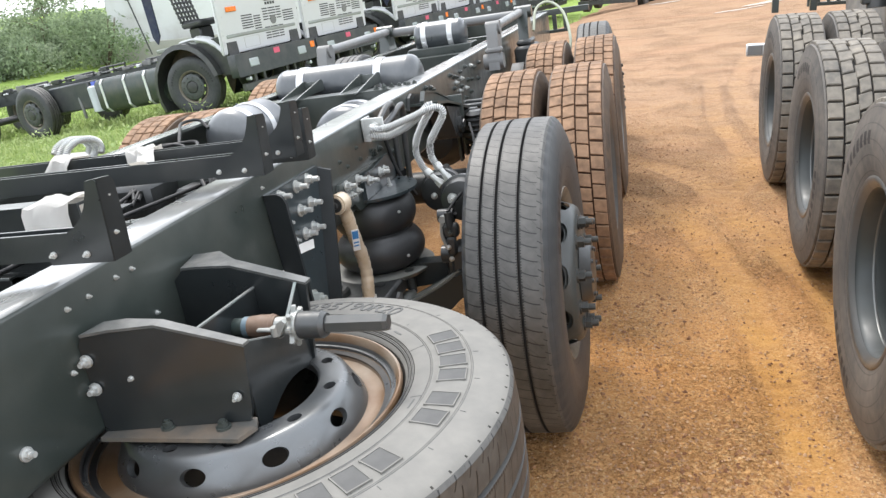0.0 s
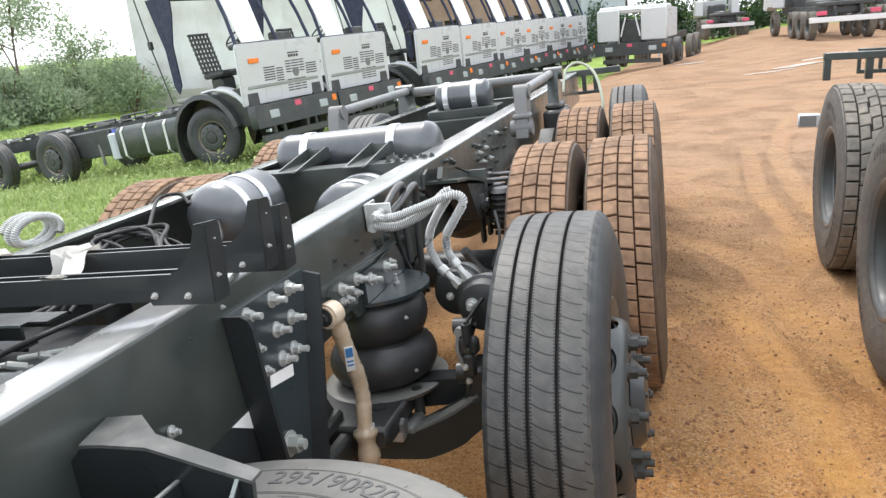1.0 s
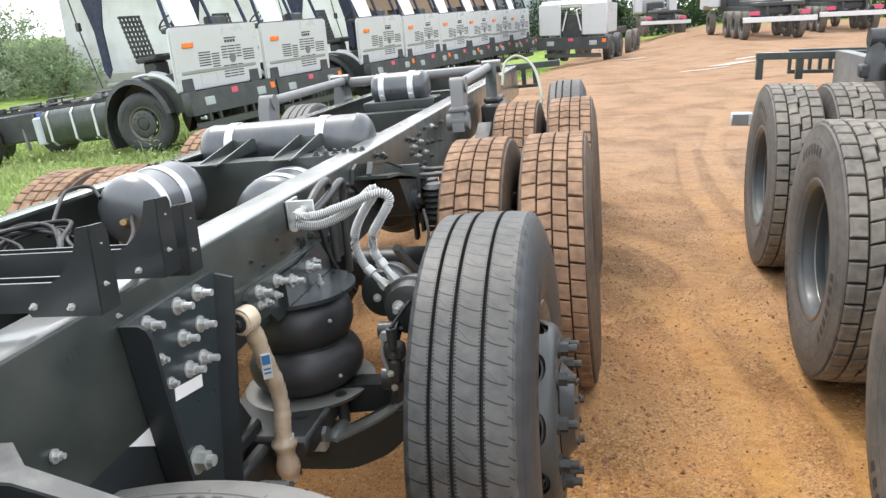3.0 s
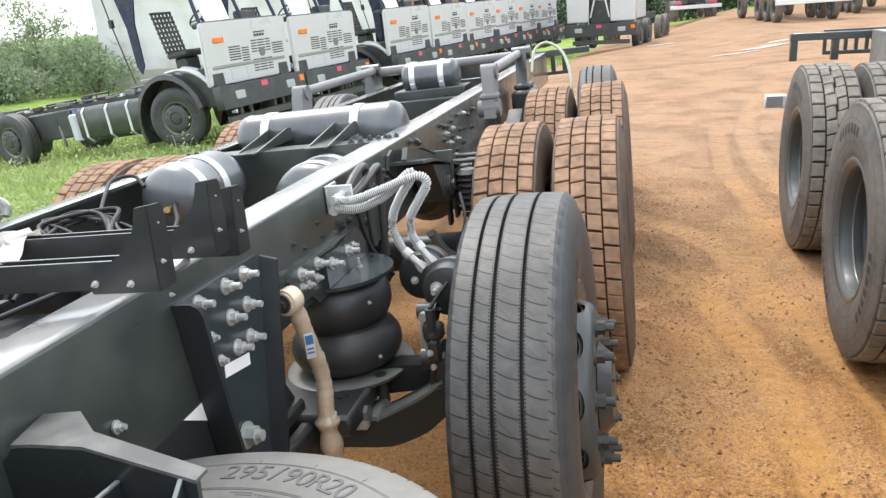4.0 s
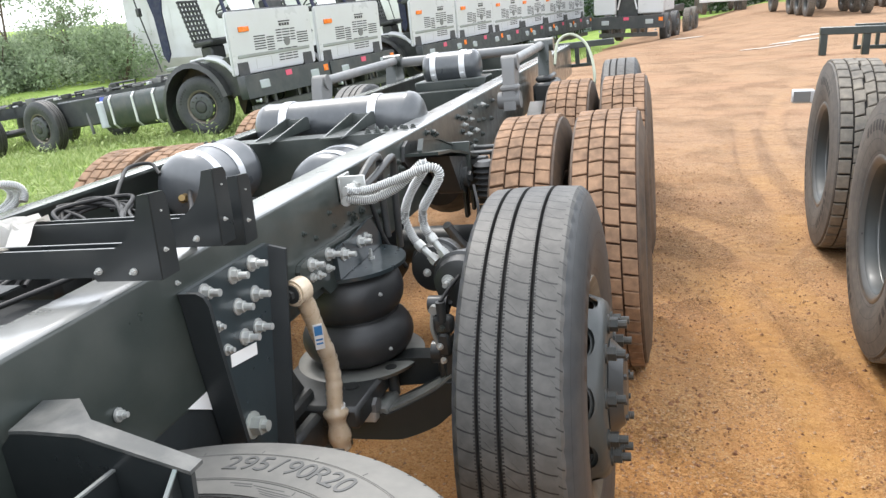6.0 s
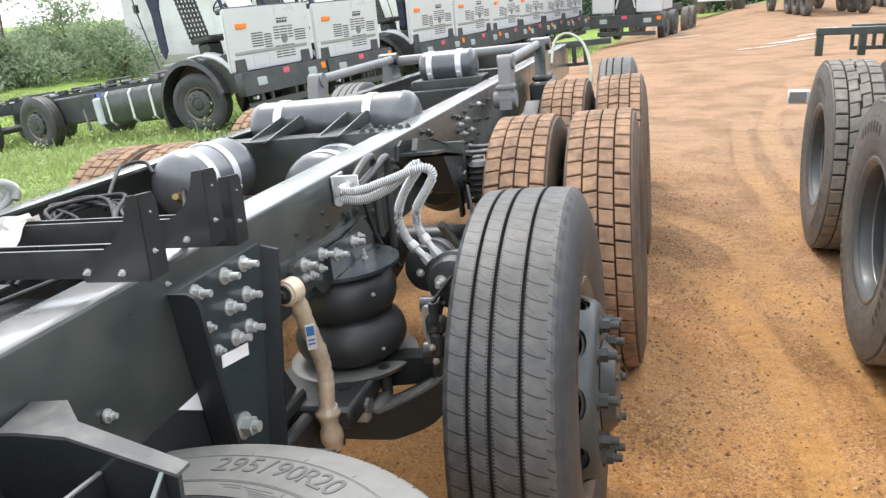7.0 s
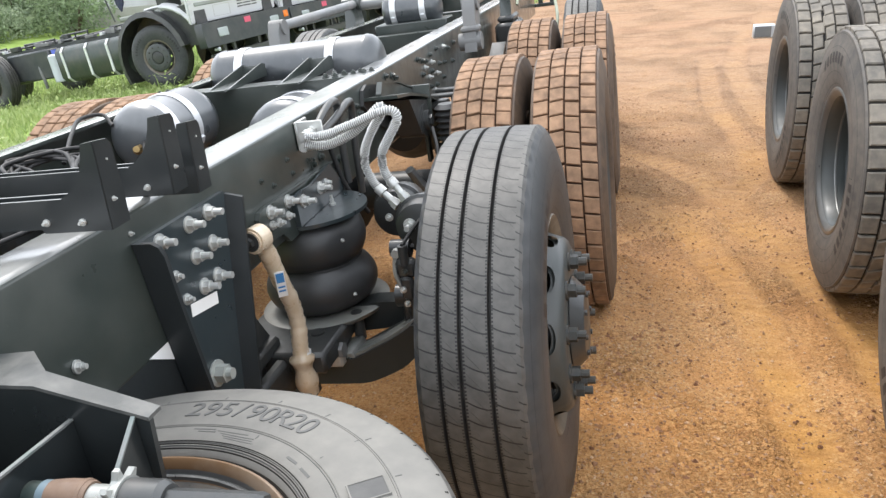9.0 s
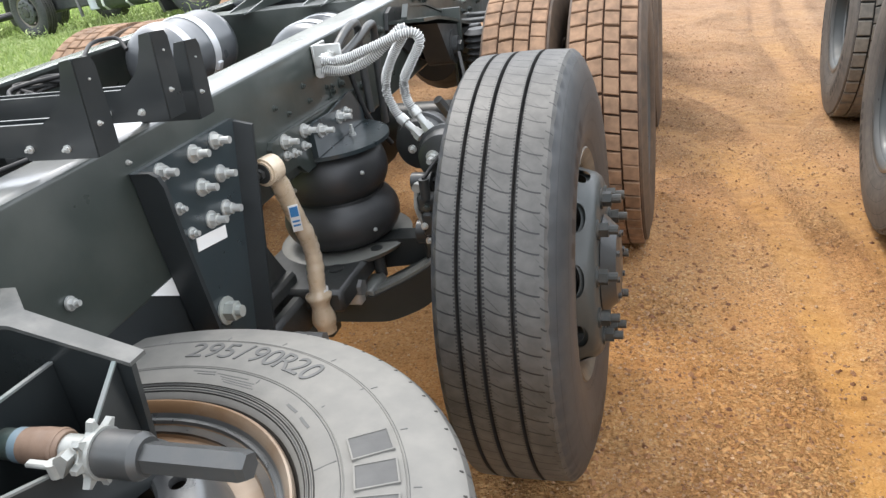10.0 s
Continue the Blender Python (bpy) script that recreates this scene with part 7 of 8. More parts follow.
# rear step with slots and the pale air hose looped over it
bm = bmesh.new()
box(bm, (-0.95, 5.60, 1.00), (0.46, 5.66, 1.055), 0.004)
box(bm, (-0.95, 5.60, 0.83), (0.26, 5.64, 0.86), 0.004)
for k in range(12):
    box(bm, (-0.95 + 0.105 * k, 5.605, 0.85), (-0.91 + 0.105 * k, 5.635, 1.01))
part("slotted_step", bm, BLACK, chassis, "black slotted underrun step at the frame's end")
hose("air_hose", [(0.10, 4.2, 0.97), (0.12, 4.35, 1.13), (0.22, 4.40, 1.17), (0.34, 4.30, 1.08), (0.40, 4.10, 0.88), (0.38, 3.95, 0.70)], 0.011, painted("pale_green_hose", (0.33, 0.36, 0.27), 0.45, 0.3), "pale grey-green air hose looped down")


# ---------- parked row of cowl trucks ----------
def slotted_panel(parent):
    """White front panel with louvre slots, marker lamp and plain badge bars."""
    bm = bmesh.new()
    slab(bm, [(-1.20, 1.0), (1.20, 1.0), (1.20, 2.05), (1.16, 2.10), (-1.16, 2.10), (-1.20, 2.05)], 1.11, 1.18, "yz")
    bmesh.ops.bevel(bm, geom=bm.edges[:], offset=0.02, segments=2, affect="EDGES")
    p = part("front_panel", bm, WHITE_CAB, parent, "white pressed-steel front panel with louvres")
    p.matrix_basis = Matrix.Translation((1.18, 0, 2.10)) @ Matrix.Rotation(radians(5.2), 4, "Y") @ Matrix.Translation((-1.18, 0, -2.10))
    w = 2.40

    def u2y(u):
        return -1.20 + w * u
    slots = []
    for r in range(6):
        slots += [(0.27, 0.40, 1.40 + 0.045 * r), (0.415, 0.50, 1.36 + 0.045 * r)]
    for r in range(12):
        if r in (5, 6):
            continue
        slots += [(0.535, 0.60, 1.14 + 0.05 * r), (0.61, 0.70, 1.14 + 0.05 * r), (0.71, 0.77, 1.14 + 0.05 * r)]
    for r in range(5):
        slots += [(0.79, 0.93, 1.42 + 0.045 * r)]
    b = bmesh.new()
    for u0, u1, z in slots:
        box(b, (1.179, u2y(u0), z), (1.183, u2y(u1), z + 0.021))
    part("louvre_slot", b, VENT, p, "dark louvre slots")["kind"] = "stuff"
    b = bmesh.new()
    box(b, (1.179, u2y(0.58), 1.84), (1.186, u2y(0.72), 1.862))
    for k in range(4):
        box(b, (1.179, u2y(0.585 + 0.033 * k), 1.77), (1.186, u2y(0.608 + 0.033 * k), 1.82))
    part("badge_bar", b, VENT, p, "dark plain badge bars")
    b = bmesh.new()
    rod(b, (1.179, u2y(0.655), 1.48), (1.190, u2y(0.655), 1.48), 0.085, 24)
    part("round_badge", b, CAST_GREY, p, "plain round grey badge")
    b = bmesh.new()
    box(b, (1.179, u2y(0.11), 1.74), (1.205, u2y(0.225), 1.83), 0.008)
    part("marker_lamp", b, AMBER, p, "amber marker lamp")
    b = bmesh.new()
    for y0, y1, z0, z1 in ((0.26, 0.44, 1.06, 1.065), (0.26, 0.44, 1.25, 1.255)):
        box(b, (1.179, u2y(y0), z0), (1.1815, u2y(y1), z1))
    for u in (0.26, 0.44):
        box(b, (1.179, u2y(u), 1.06), (1.1815, u2y(u) + 0.006, 1.255))
    part("flap_outline", b, CONCRETE, p)
    return p


def bumper(parent):
    bm = bmesh.new()
    slab(bm, [(-1.22, 0.58), (1.22, 0.58), (1.24, 0.62), (1.24, 0.96), (1.22, 0.99), (-1.22, 0.99), (-1.24, 0.96), (-1.24, 0.62)], 1.06, 1.24, "yz")
    p = part("bumper", bm, GREY_CAB, parent, "dark grey steel bumper")
    p.matrix_basis = Matrix.Translation((0.10, 0, 0))
    for y in (-0.75, 0.75):
        b = bmesh.new()
        box(b, (1.235, y - 0.13, 0.72), (1.255, y + 0.13, 0.87), 0.012)
        part("headlamp", b, LENS, p, "square clear headlamp")
        b = bmesh.new()
        lathe(b, [(1.0, 0.0), (1.0, 0.03), (1.10, 0.035), (1.11, 0.0)], 12, "x", centre=(0.14, y * 1.27, 0.52))
        part("fog_lamp", b, LENS, p)
    b = bmesh.new()
    box(b, (1.238, -0.12, 0.86), (1.246, 0.06, 0.96), 0.003)
    part("red_tag", b, RED, p, "red paper tag")
    b = bmesh.new()
    box(b, (1.238, 1.06, 0.80), (1.250, 1.20, 0.92), 0.004)
    part("marker_lamp", b, AMBER, p, "amber side marker")
    b = bmesh.new()
    box(b, (1.02, -1.0, 0.30), (1.12, 1.0, 0.44), 0.012)
    for y in (-0.62, -0.35, 0.35, 0.62):
        box(b, (1.04, y - 0.03, 0.40), (1.08, y + 0.03, 0.62))
    part("lower_bar", b, SHAFT, p, "grey lower cross bar")
    return p


def front_end(parent, rich):
    slotted_panel(parent)
    bumper(parent)
    for s in (-1, 1):
        # wheel arch band
        bm = bmesh.new()
        pts = []
        for k in range(15):
            a = radians(12 + 193 * k / 14)
            pts.append((-0.02 + 0.86 * math.cos(a), 0.52 + 0.86 * math.sin(a)))
        ring = []
        for x, z in pts:
            n = Vector((x + 0.02, 0, z - 0.52)).normalized()
            y0, y1 = s * 0.80, s * 1.22
            ring.append([bm.verts.new((x, y0, z)), bm.verts.new((x, y1, z)), bm.verts.new((x - n.x * 0.09, y1 + s * 0.02, z - n.z * 0.09)), bm.verts.new((x - n.x * 0.02, y0, z - n.z * 0.02))])
        for a, b in zip(ring, ring[1:]):
            for i in range(4):
                bm.faces.new((a[i], a[(i + 1) % 4], b[(i + 1) % 4], b[i]))
        bm.faces.new(ring[0])
        bm.faces.new(ring[-1][::-1])
        part("wheel_arch", bm, CAST, parent, "dusty black wheel arch", smooth=60)
        bm = bmesh.new()
        fan = [(-0.02 + 0.84 * math.cos(radians(a)), 0.52 + 0.84 * math.sin(radians(a))) for a in range(15, 206, 10)]
        slab(bm, fan + [(-0.60, 0.50), (0.55, 0.60)], s * 0.80 - 0.006, s * 0.80 + 0.006, "xz")
        part("arch_liner", bm, LINER, parent, "dark brown mud-stained arch liner")
        bm = bmesh.new()
        slab(bm, [(0.45, 1.16), (0.72, 0.96), (0.84, 0.66), (1.10, 0.66), (1.10, 1.36), (0.6, 1.34), (0.2, 1.30), (0.2, 1.26)], s * 0.80, s * 1.08, "xz")
        part("cowl_side", bm, CAST, parent, "black inner cowl beside the wheel")
        bm = bmesh.new()
        sweep(bm, smooth_line([(-0.10, s * 0.98, 1.39), (0.30, s * 1.0, 1.40), (0.72, s * 1.02, 1.30), (1.02, s * 1.04, 1.05)], 5), [0.05] * 6 + [0.12] * 6 + [0.10] * 4, 10, 0.55)
        part("fender_top", bm, WHITE_CAB, parent, "white fender top", smooth=60)
    # floor, dash, pillars and roof bows
    bm = bmesh.new()
    box(bm, (-0.75, -1.05, 1.28), (1.12, 1.05, 1.36), 0.02)
    part("cab_floor", bm, CAB_WALL, parent, "grey cab floor")
    bm = bmesh.new()
    box(bm, (0.85, -1.06, 2.03), (1.14, 1.06, 2.13), 0.03)
    box(bm, (0.88, 0.05, 2.10), (1.05, 0.55, 2.28), 0.03)
    part("dashboard", bm, CAST, parent, "black dashboard")
    for y0, y1 in ((-1.06, -0.98), (0.08, 0.02), (1.06, 0.98)):
        bm = bmesh.new()
        sweep(bm, [Vector((1.08, y0, 2.08)), Vector((0.95, (y0 + y1) / 2, 2.6)), Vector((0.72, y1, 3.25))], 0.035, 8)
        part("pillar", bm, NAVY, parent, "dark navy windscreen post")
    bm = bmesh.new()
    box(bm, (-0.8, -1.02, 3.20), (0.78, 1.02, 3.30), 0.04)
    part("roof_bow", bm, NAVY, parent, "dark navy roof sheet")
    bm = bmesh.new()
    sw = 0.62
    slab(bm, [(-0.92, 0.0), (-0.92 + sw, 0.02), (-0.84 + sw, 1.05), (-0.98, 1.08)], -0.006, 0.006, "yz")
    bmesh.ops.transform(bm, matrix=Matrix.Translation((1.10, 0, 2.12)) @ Matrix.Rotation(radians(-17), 4, "Y"), verts=bm.verts)
    part("screen_sheet", bm, GLASSY, parent, "white protective sheet over the windscreen")
    if not rich:
        return
    # driver seat with a slatted back: a top bar that carries the upright and level slats
    lean = Matrix.Translation((0, 0, 1.75)) @ Matrix.Rotation(radians(-12), 4, "Y") @ Matrix.Translation((0, 0, -1.75))
    bm = bmesh.new()
    box(bm, (-0.095, -0.87, 1.75 + 0.092 * 8), (-0.045, -0.36, 1.785 + 0.092 * 8), 0.004, lean)
    back = part("seat_back", bm, CAST, parent, "black slatted seat back")
    for i in range(6):
        bm = bmesh.new()
        box(bm, (-0.09, -0.86 + 0.092 * i, 1.75), (-0.05, -0.83 + 0.092 * i, 2.485), 0.004, lean)
        part("slat", bm, CAST, back)
    for j in range(8):
        bm = bmesh.new()
        box(bm, (-0.095, -0.87, 1.75 + 0.092 * j), (-0.045, -0.36, 1.785 + 0.092 * j), 0.004, lean)
        part("slat", bm, CAST, back)
    bm = bmesh.new()
    box(bm, (-0.10, -0.88, 1.62), (0.42, -0.36, 1.74), 0.04)
    box(bm, (0.0, -0.8, 1.36), (0.3, -0.44, 1.62), 0.03)
    part("seat", bm, CAST, parent, "black driver seat")
    bm = bmesh.new()
    ring = [Vector((0.22 * math.cos(a), 0.22 * math.sin(a), 0)) for a in (math.tau * k / 24 for k in range(25))]
    sweep(bm, ring, 0.016, 8)
    for k in range(3):
        a = math.tau * k / 3
        rod(bm, (0, 0, -0.03), (0.21 * math.cos(a), 0.21 * math.sin(a), 0), 0.012, 8)
    rod(bm, (0, 0, -0.02), (0, 0, -0.55), 0.03, 10)
    bmesh.ops.transform(bm, matrix=Matrix.Translation((0.72, -0.62, 2.24)) @ Matrix.Rotation(radians(-38), 4, "Y"), verts=bm.verts)
    part("steering_wheel", bm, CAST, parent, "black steering wheel")
    bm = bmesh.new()
    slab(bm, [(-0.95, 3.25), (-0.30, 3.25), (-0.35, 2.9), (-0.52, 2.35), (-0.55, 1.60), (-0.66, 1.45), (-0.74, 1.60), (-0.74, 2.3)], -1.02, -0.99, "xz")
    part("corner_post", bm, NAVY, parent, "dark navy rear corner post")
    bm = bmesh.new()
    sweep(bm, [Vector((-0.78, -1.12, 1.30)), Vector((-0.95, -1.16, 2.4)), Vector((-1.05, -1.18, 3.3))], 0.014, 6)
    box(bm, (-0.98, -1.20, 2.35), (-0.90, -1.12, 2.50), 0.01)
    part("mirror_pole", bm, CAST, parent, "thin black mirror pole")


def long_frame(parent):
    """Side rails, tanks and rear wheels of a parked truck behind its cab."""
    for y, s in ((-0.42, -1), (0.42, 1)):
        bm = bmesh.new()
        slab(bm, [(y, 0.86), (y, 1.12), (y - s * 0.08, 1.12), (y - s * 0.08, 1.11), (y - s * 0.01, 1.11), (y - s * 0.01, 0.87), (y - s * 0.08, 0.87), (y - s * 0.08, 0.86)], -10.6, 1.0, "yz")
        part("side_rail", bm, GREY_CAB, parent, "dark steel side rail")
    rnd = random.Random(3)
    for k in range(13):
        x = -1.2 - 0.62 * k
        bm = bmesh.new()
        box(bm, (x - 0.05, -0.42, 0.95), (x + 0.05, 0.42, 1.10), 0.01)
        part("cross_member", bm, GREY_CAB, parent)
        bm = bmesh.new()
        x2 = x + rnd.uniform(-0.2, 0.2)
        box(bm, (x2 - 0.12, -0.46 + 0.1 * (k % 2), 1.12), (x2 + 0.14, -0.36 + 0.1 * (k % 2), 1.12 + rnd.uniform(0.05, 0.15)), 0.01)
        rod(bm, (x2, -0.35, 1.16), (x2 + 0.5, 0.3, 1.20), 0.018, 8)
        part("frame_bracket", bm, CAST_GREY if k % 3 else CAST, parent, "small bracket and pipe on the frame")
    for k in range(26):
        x2 = -0.9 - 0.26 * k + rnd.uniform(-0.1, 0.1)
        y2 = rnd.choice((-0.42, 0.38, -0.1))
        bm = bmesh.new()
        box(bm, (x2 - 0.04, y2 - 0.05, 1.12), (x2 + 0.05, y2 + 0.04, 1.12 + rnd.uniform(0.03, 0.09)), 0.006)
        if k % 3 == 0:
            rod(bm, (x2, y2, 1.16), (x2 + 0.35, y2 + 0.05, 1.17), 0.014, 8)
        part("frame_clip", bm, (DUSTY_RAIL, STRAP, CAST)[k % 3], parent)
    for x0, x1, y, z in ((-1.9, -0.9, -0.30, 1.24), (-3.3, -2.5, -0.34, 1.26), (-4.6, -3.6, -0.30, 1.22), (-6.2, -5.2, -0.32, 1.22), (-2.6, -0.9, 0.30, 1.20)):
        bm = bmesh.new()
        rod(bm, (x0, y, z), (x1, y, z), 0.020, 8)
        for x in (x0 + 0.02, (x0 + x1) / 2, x1 - 0.02):
            rod(bm, (x, y, 1.10), (x, y, z + 0.01), 0.016, 8)
        part("pipe_rail", bm, CAST, parent, "thin black pipe on short posts over the frame")
    bm = bmesh.new()
    out = [(-1.08, 0.46), (-1.08, 0.95), (-1.0, 1.04), (-0.52, 1.04), (-0.48, 0.98), (-0.48, 0.42), (-0.54, 0.36), (-0.98, 0.36)]
    slab(bm, out, -2.75, -0.80, "yz")
    tk = part("fuel_tank", bm, painted("dark_green_tank", (0.028, 0.040, 0.034), 0.35, 0.2), parent, "dark green fuel tank with pale straps", smooth=50)
    for x in (-2.55, -1.85, -1.25):
        b = bmesh.new()
        slab(b, [(y * 1.012 - 0.0, z + (0.008 if z > 0.7 else -0.008)) for y, z in out], x - 0.03, x + 0.03, "yz")
        part("strap", b, STRAP, tk, "pale tank strap")
    # box added to fill the black stretch between tank and rear wheel
    bm = bmesh.new()
    box(bm, (-4.65, -0.80, 0.48), (-3.30, -0.46, 1.06), 0.03)
    part("dark_side_box", bm, GREY_CAB, parent, "dark box filling the dark stretch under the rail")
    bm = bmesh.new()
    lathe(bm, [(0.40, 0.0), (0.40, 0.15), (0.42, 0.17), (0.92, 0.17), (0.95, 0.12), (0.95, 0.0)], 24, "z", centre=(-3.0, -0.86, 0.0))
    part("filter_can", bm, CANISTER, parent, "pale grey canister")
    bm = bmesh.new()
    rod(bm, (-3.0, -0.86, 0.95), (-3.0, -0.86, 1.03), 0.07, 16)
    part("canister_cap", bm, ADBLUE, parent, "blue canister cap")
    bm = bmesh.new()
    sweep(bm, smooth_line([(-3.75, -0.72, 0.92), (-3.72, -0.78, 0.70), (-3.68, -0.80, 0.45), (-3.70, -0.78, 0.30)], 5), 0.035, 8)
    part("damper", bm, CAST_GREY, parent, "pale wrapped damper")
    for x in (-4.95, -7.25, -8.35):
        for s in (-1, 1):
            m = Matrix.Translation((x, s * 1.0, 0.585)) @ Matrix.Rotation(s * math.pi / 2, 4, "Z") @ Matrix.Scale(1.17, 4)
            wheel(parent, m, M_STEER, M_RIM_OUT, M_HUB, 0.118, 10, 0.4, label="dusty wheel with a ribbed tyre", nut=M_NUT_FAR)
        bm = bmesh.new()
        rod(bm, (x, -0.95, 0.5), (x, 0.95, 0.5), 0.07, 12)
        part("axle", bm, CAST, parent)
    for k in range(5):
        bm = bmesh.new()
        box(bm, (-4.9 + 0.2 * k, -0.55, 0.60 + 0.03 * k), (-4.75 + 0.2 * k, -0.45, 0.9), 0.02)
        part("frame_bracket", bm, CAST, parent)


def parked_truck(offset, rich, frame_too, label):
    p = ROW + Vector((0.259, 0.966, 0)) * offset
    m = Matrix.Translation((p.x, p.y, ROW_Z)) @ Matrix.Rotation(radians(-15), 4, "Z") @ Matrix.Rotation(radians(-6.2), 4, "Y") @ Matrix.Rotation(radians(0.8), 4, "X")
    t = tagged(root("truck", m), label, "truck", "parked row of cowl trucks")
    front_end(t, rich)
    for s in (-1, 1):
        if s < 0 or rich:
            wheel(t, Matrix.Translation((0, s * 1.0, 0.56)) @ Matrix.Rotation(s * math.pi / 2 + radians(14), 4, "Z") @ Matrix.Scale(1.12, 4), M_STEER, M_RIM_OUT, M_HUB, 0.118, 10, 0.3, label="dusty front wheel with a grey hub", nut=M_NUT_FAR)
    if frame_too:
        long_frame(t)
    else:
        for y, s in ((-0.42, -1), (0.42, 1)):
            bm = bmesh.new()
            box(bm, (-8.5, min(y, y - s * 0.08), 0.86), (1.0, max(y, y - s * 0.08), 1.12), 0.004)
            part("side_rail", bm, GREY_CAB, t)
    bm = bmesh.new()
    box(bm, (-0.4, -0.40, 0.75), (0.9, 0.40, 1.28), 0.08)
    part("engine", bm, CAST, t, "dark engine block")
    return t


parked_truck(0.06, True, True, "white cowl truck without doors, its seat bare, on grass")
parked_truck(2.60, True, False, "white cowl truck with a bare cab, close beside another")
for off in (6.40, 8.85, 11.2, 13.3, 15.4, 17.4):
    parked_truck(off, off < 9, False, "white cowl truck with a sheeted windscreen in the parked row")

# the last truck of the row, turned towards the lane, its engine bay open
m = Matrix.Translation((1.05, 27.2, ground_height(1.05, 27.2))) @ Matrix.Rotation(radians(-104), 4, "Z")
last = tagged(root("truck", m), "white and black truck with its engine bay open", "truck", "parked row of cowl trucks")
for y0, y1 in ((-1.2, -0.42), (0.32, 1.2)):
    bm = bmesh.new()
    box(bm, (1.1, y0, 1.05), (1.2, y1, 2.10), 0.03)
    part("front_panel", bm, WHITE_CAB, last, "white front panel beside the engine bay")
bm = bmesh.new()
box(bm, (0.0, -0.45, 0.9), (1.05, 0.35, 1.75), 0.06)
part("engine", bm, CAST, last, "dark engine")
bm = bmesh.new()
for a, b in (((1.12, -0.38, 1.2), (1.12, -0.22, 1.85)), ((1.12, 0.28, 1.2), (1.12, 0.12, 1.85)), ((1.12, -0.42, 2.08), (1.12, 0.34, 2.08))):
    rod(bm, a, b, 0.03, 8)
part("bonnet_stay", bm, STRAP, last, "pale stays in the engine bay")
bumper(last)
bm = bmesh.new()
box(bm, (0.2, -1.15, 1.95), (1.1, 1.15, 2.2), 0.05)
part("cowl_top", bm, STRAP, last, "grey cowl top")
for x in (0.0, -1.6, -4.2, -5.5):
    for s in (-1, 1):
        wheel(last, Matrix.Translation((x, s * 1.02, 0.50)) @ Matrix.Rotation(s * math.pi / 2, 4, "Z"), M_WORN if x < -3 else M_STEER, M_RIM_OUT, M_HUB, 0.118, 0, x, label="dusty truck wheel")
bm = bmesh.new()
for s in (-1, 1):
    box(bm, (-6.5, s * 0.42 - 0.04, 0.85), (1.0, s * 0.42 + 0.04, 1.12), 0.01)
part("side_rail", bm, GREY_CAB, last)
for y in (-1.12, 1.06):
    bm = bmesh.new()
    slab(bm, [(1.02, 2.1), (1.02, 2.14), (-0.9, 2.05), (-0.9, 1.1), (0.6, 1.1)], y, y + 0.06, "xz")
    part("cab_side", bm, WHITE_CAB, last, "white cab side")


# ---------- far parked trucks seen from behind ----------
def far_truck(x, y, yaw, cab, label):
    z = ground_height(x, y)
    t = tagged(root("truck", Matrix.Translation((x, y, z)) @ Matrix.Rotation(radians(yaw), 4, "Z")), label, "truck", "far parked trucks")
    bm = bmesh.new()
    for s in (-1, 1):
        box(bm, (s * 0.42 - 0.04, 0, 0.85), (s * 0.42 + 0.04, 8.0, 1.15), 0.01)
    part("side_rail", bm, GREY_CAB, t)
    for k in range(6):
        bm = bmesh.new()
        box(bm, (-0.42, 0.3 + 1.1 * k, 0.9), (0.42, 0.4 + 1.1 * k, 1.12), 0.01)
        part("cross_member", bm, GREY_CAB, t)
    bm = bmesh.new()
    box(bm, (-1.25, -0.1, 0.62), (1.25, 0.02, 0.80), 0.01)
    part("underrun_bar", bm, STRAP, t, "white underrun bar")
    for s in (-1, 1):
        bm = bmesh.new()
        box(bm, (s * 0.85 - 0.16, -0.06, 0.86), (s * 0.85 + 0.16, 0.02, 1.0), 0.01)
        part("tail_lamp", bm, RED, t, "red tail lamp")
        for yy in (0.95, 2.25, 3.55, 6.9):
            wheel(t, Matrix.Translation((s * 0.95, yy, 0.50)) @ Matrix.Rotation(0 if s > 0 else math.pi, 4, "Z"), M_WORN, M_RIM_DEEP_GREY, None, -0.09, 0, yy, label="dusty twin wheel")
    bm = bmesh.new()
    for s in (-1, 1):
        out = [(6.25, 1.18), (6.25, 1.95), (6.5, 2.02), (8.2, 2.0), (8.3, 1.1), (7.6, 1.05), (7.4, 1.22), (6.5, 1.22)]
        slab(bm, out, min(s * 0.78, s * 1.2), max(s * 0.78, s * 1.2), "yz")
    box(bm, (-0.7, 8.2, 1.1), (0.7, 8.35, 2.0), 0.03)
    part("cab_shell", bm, cab, t, "white cab shell without a roof")
    bm = bmesh.new()
    box(bm, (-0.45, 6.3, 0.9), (0.45, 7.6, 1.75), 0.08)
    part("engine", bm, CAST, t, "dark engine")
    bm = bmesh.new()
    box(bm, (-0.85, 0.1, 1.15), (0.85, 0.9, 1.30), 0.03)
    box(bm, (-0.3, 1.2, 1.12), (0.3, 4.8, 1.38), 0.05)
    part("frame_gear", bm, CAST, t, "dark gear on the frame")
    for k in range(3):
        bm = bmesh.new()
        rod(bm, (-0.75, 4.3 + 0.55 * k, 0.75), (0.75, 4.3 + 0.55 * k, 0.75), 0.22, 16)
        part("air_tank", bm, TANK, t, "dark air tank")
    bm = bmesh.new()
    for s in (-1, 1):
        sweep(bm, [Vector((s * 1.1, 8.2, 2.2)), Vector((s * 1.0, 7.9, 3.1))], 0.05, 8)
    box(bm, (-1.05, 7.1, 3.05), (1.05, 7.95, 3.15), 0.03)
    part("roof_bow", bm, CAST, t, "dark roof bow")
    return t


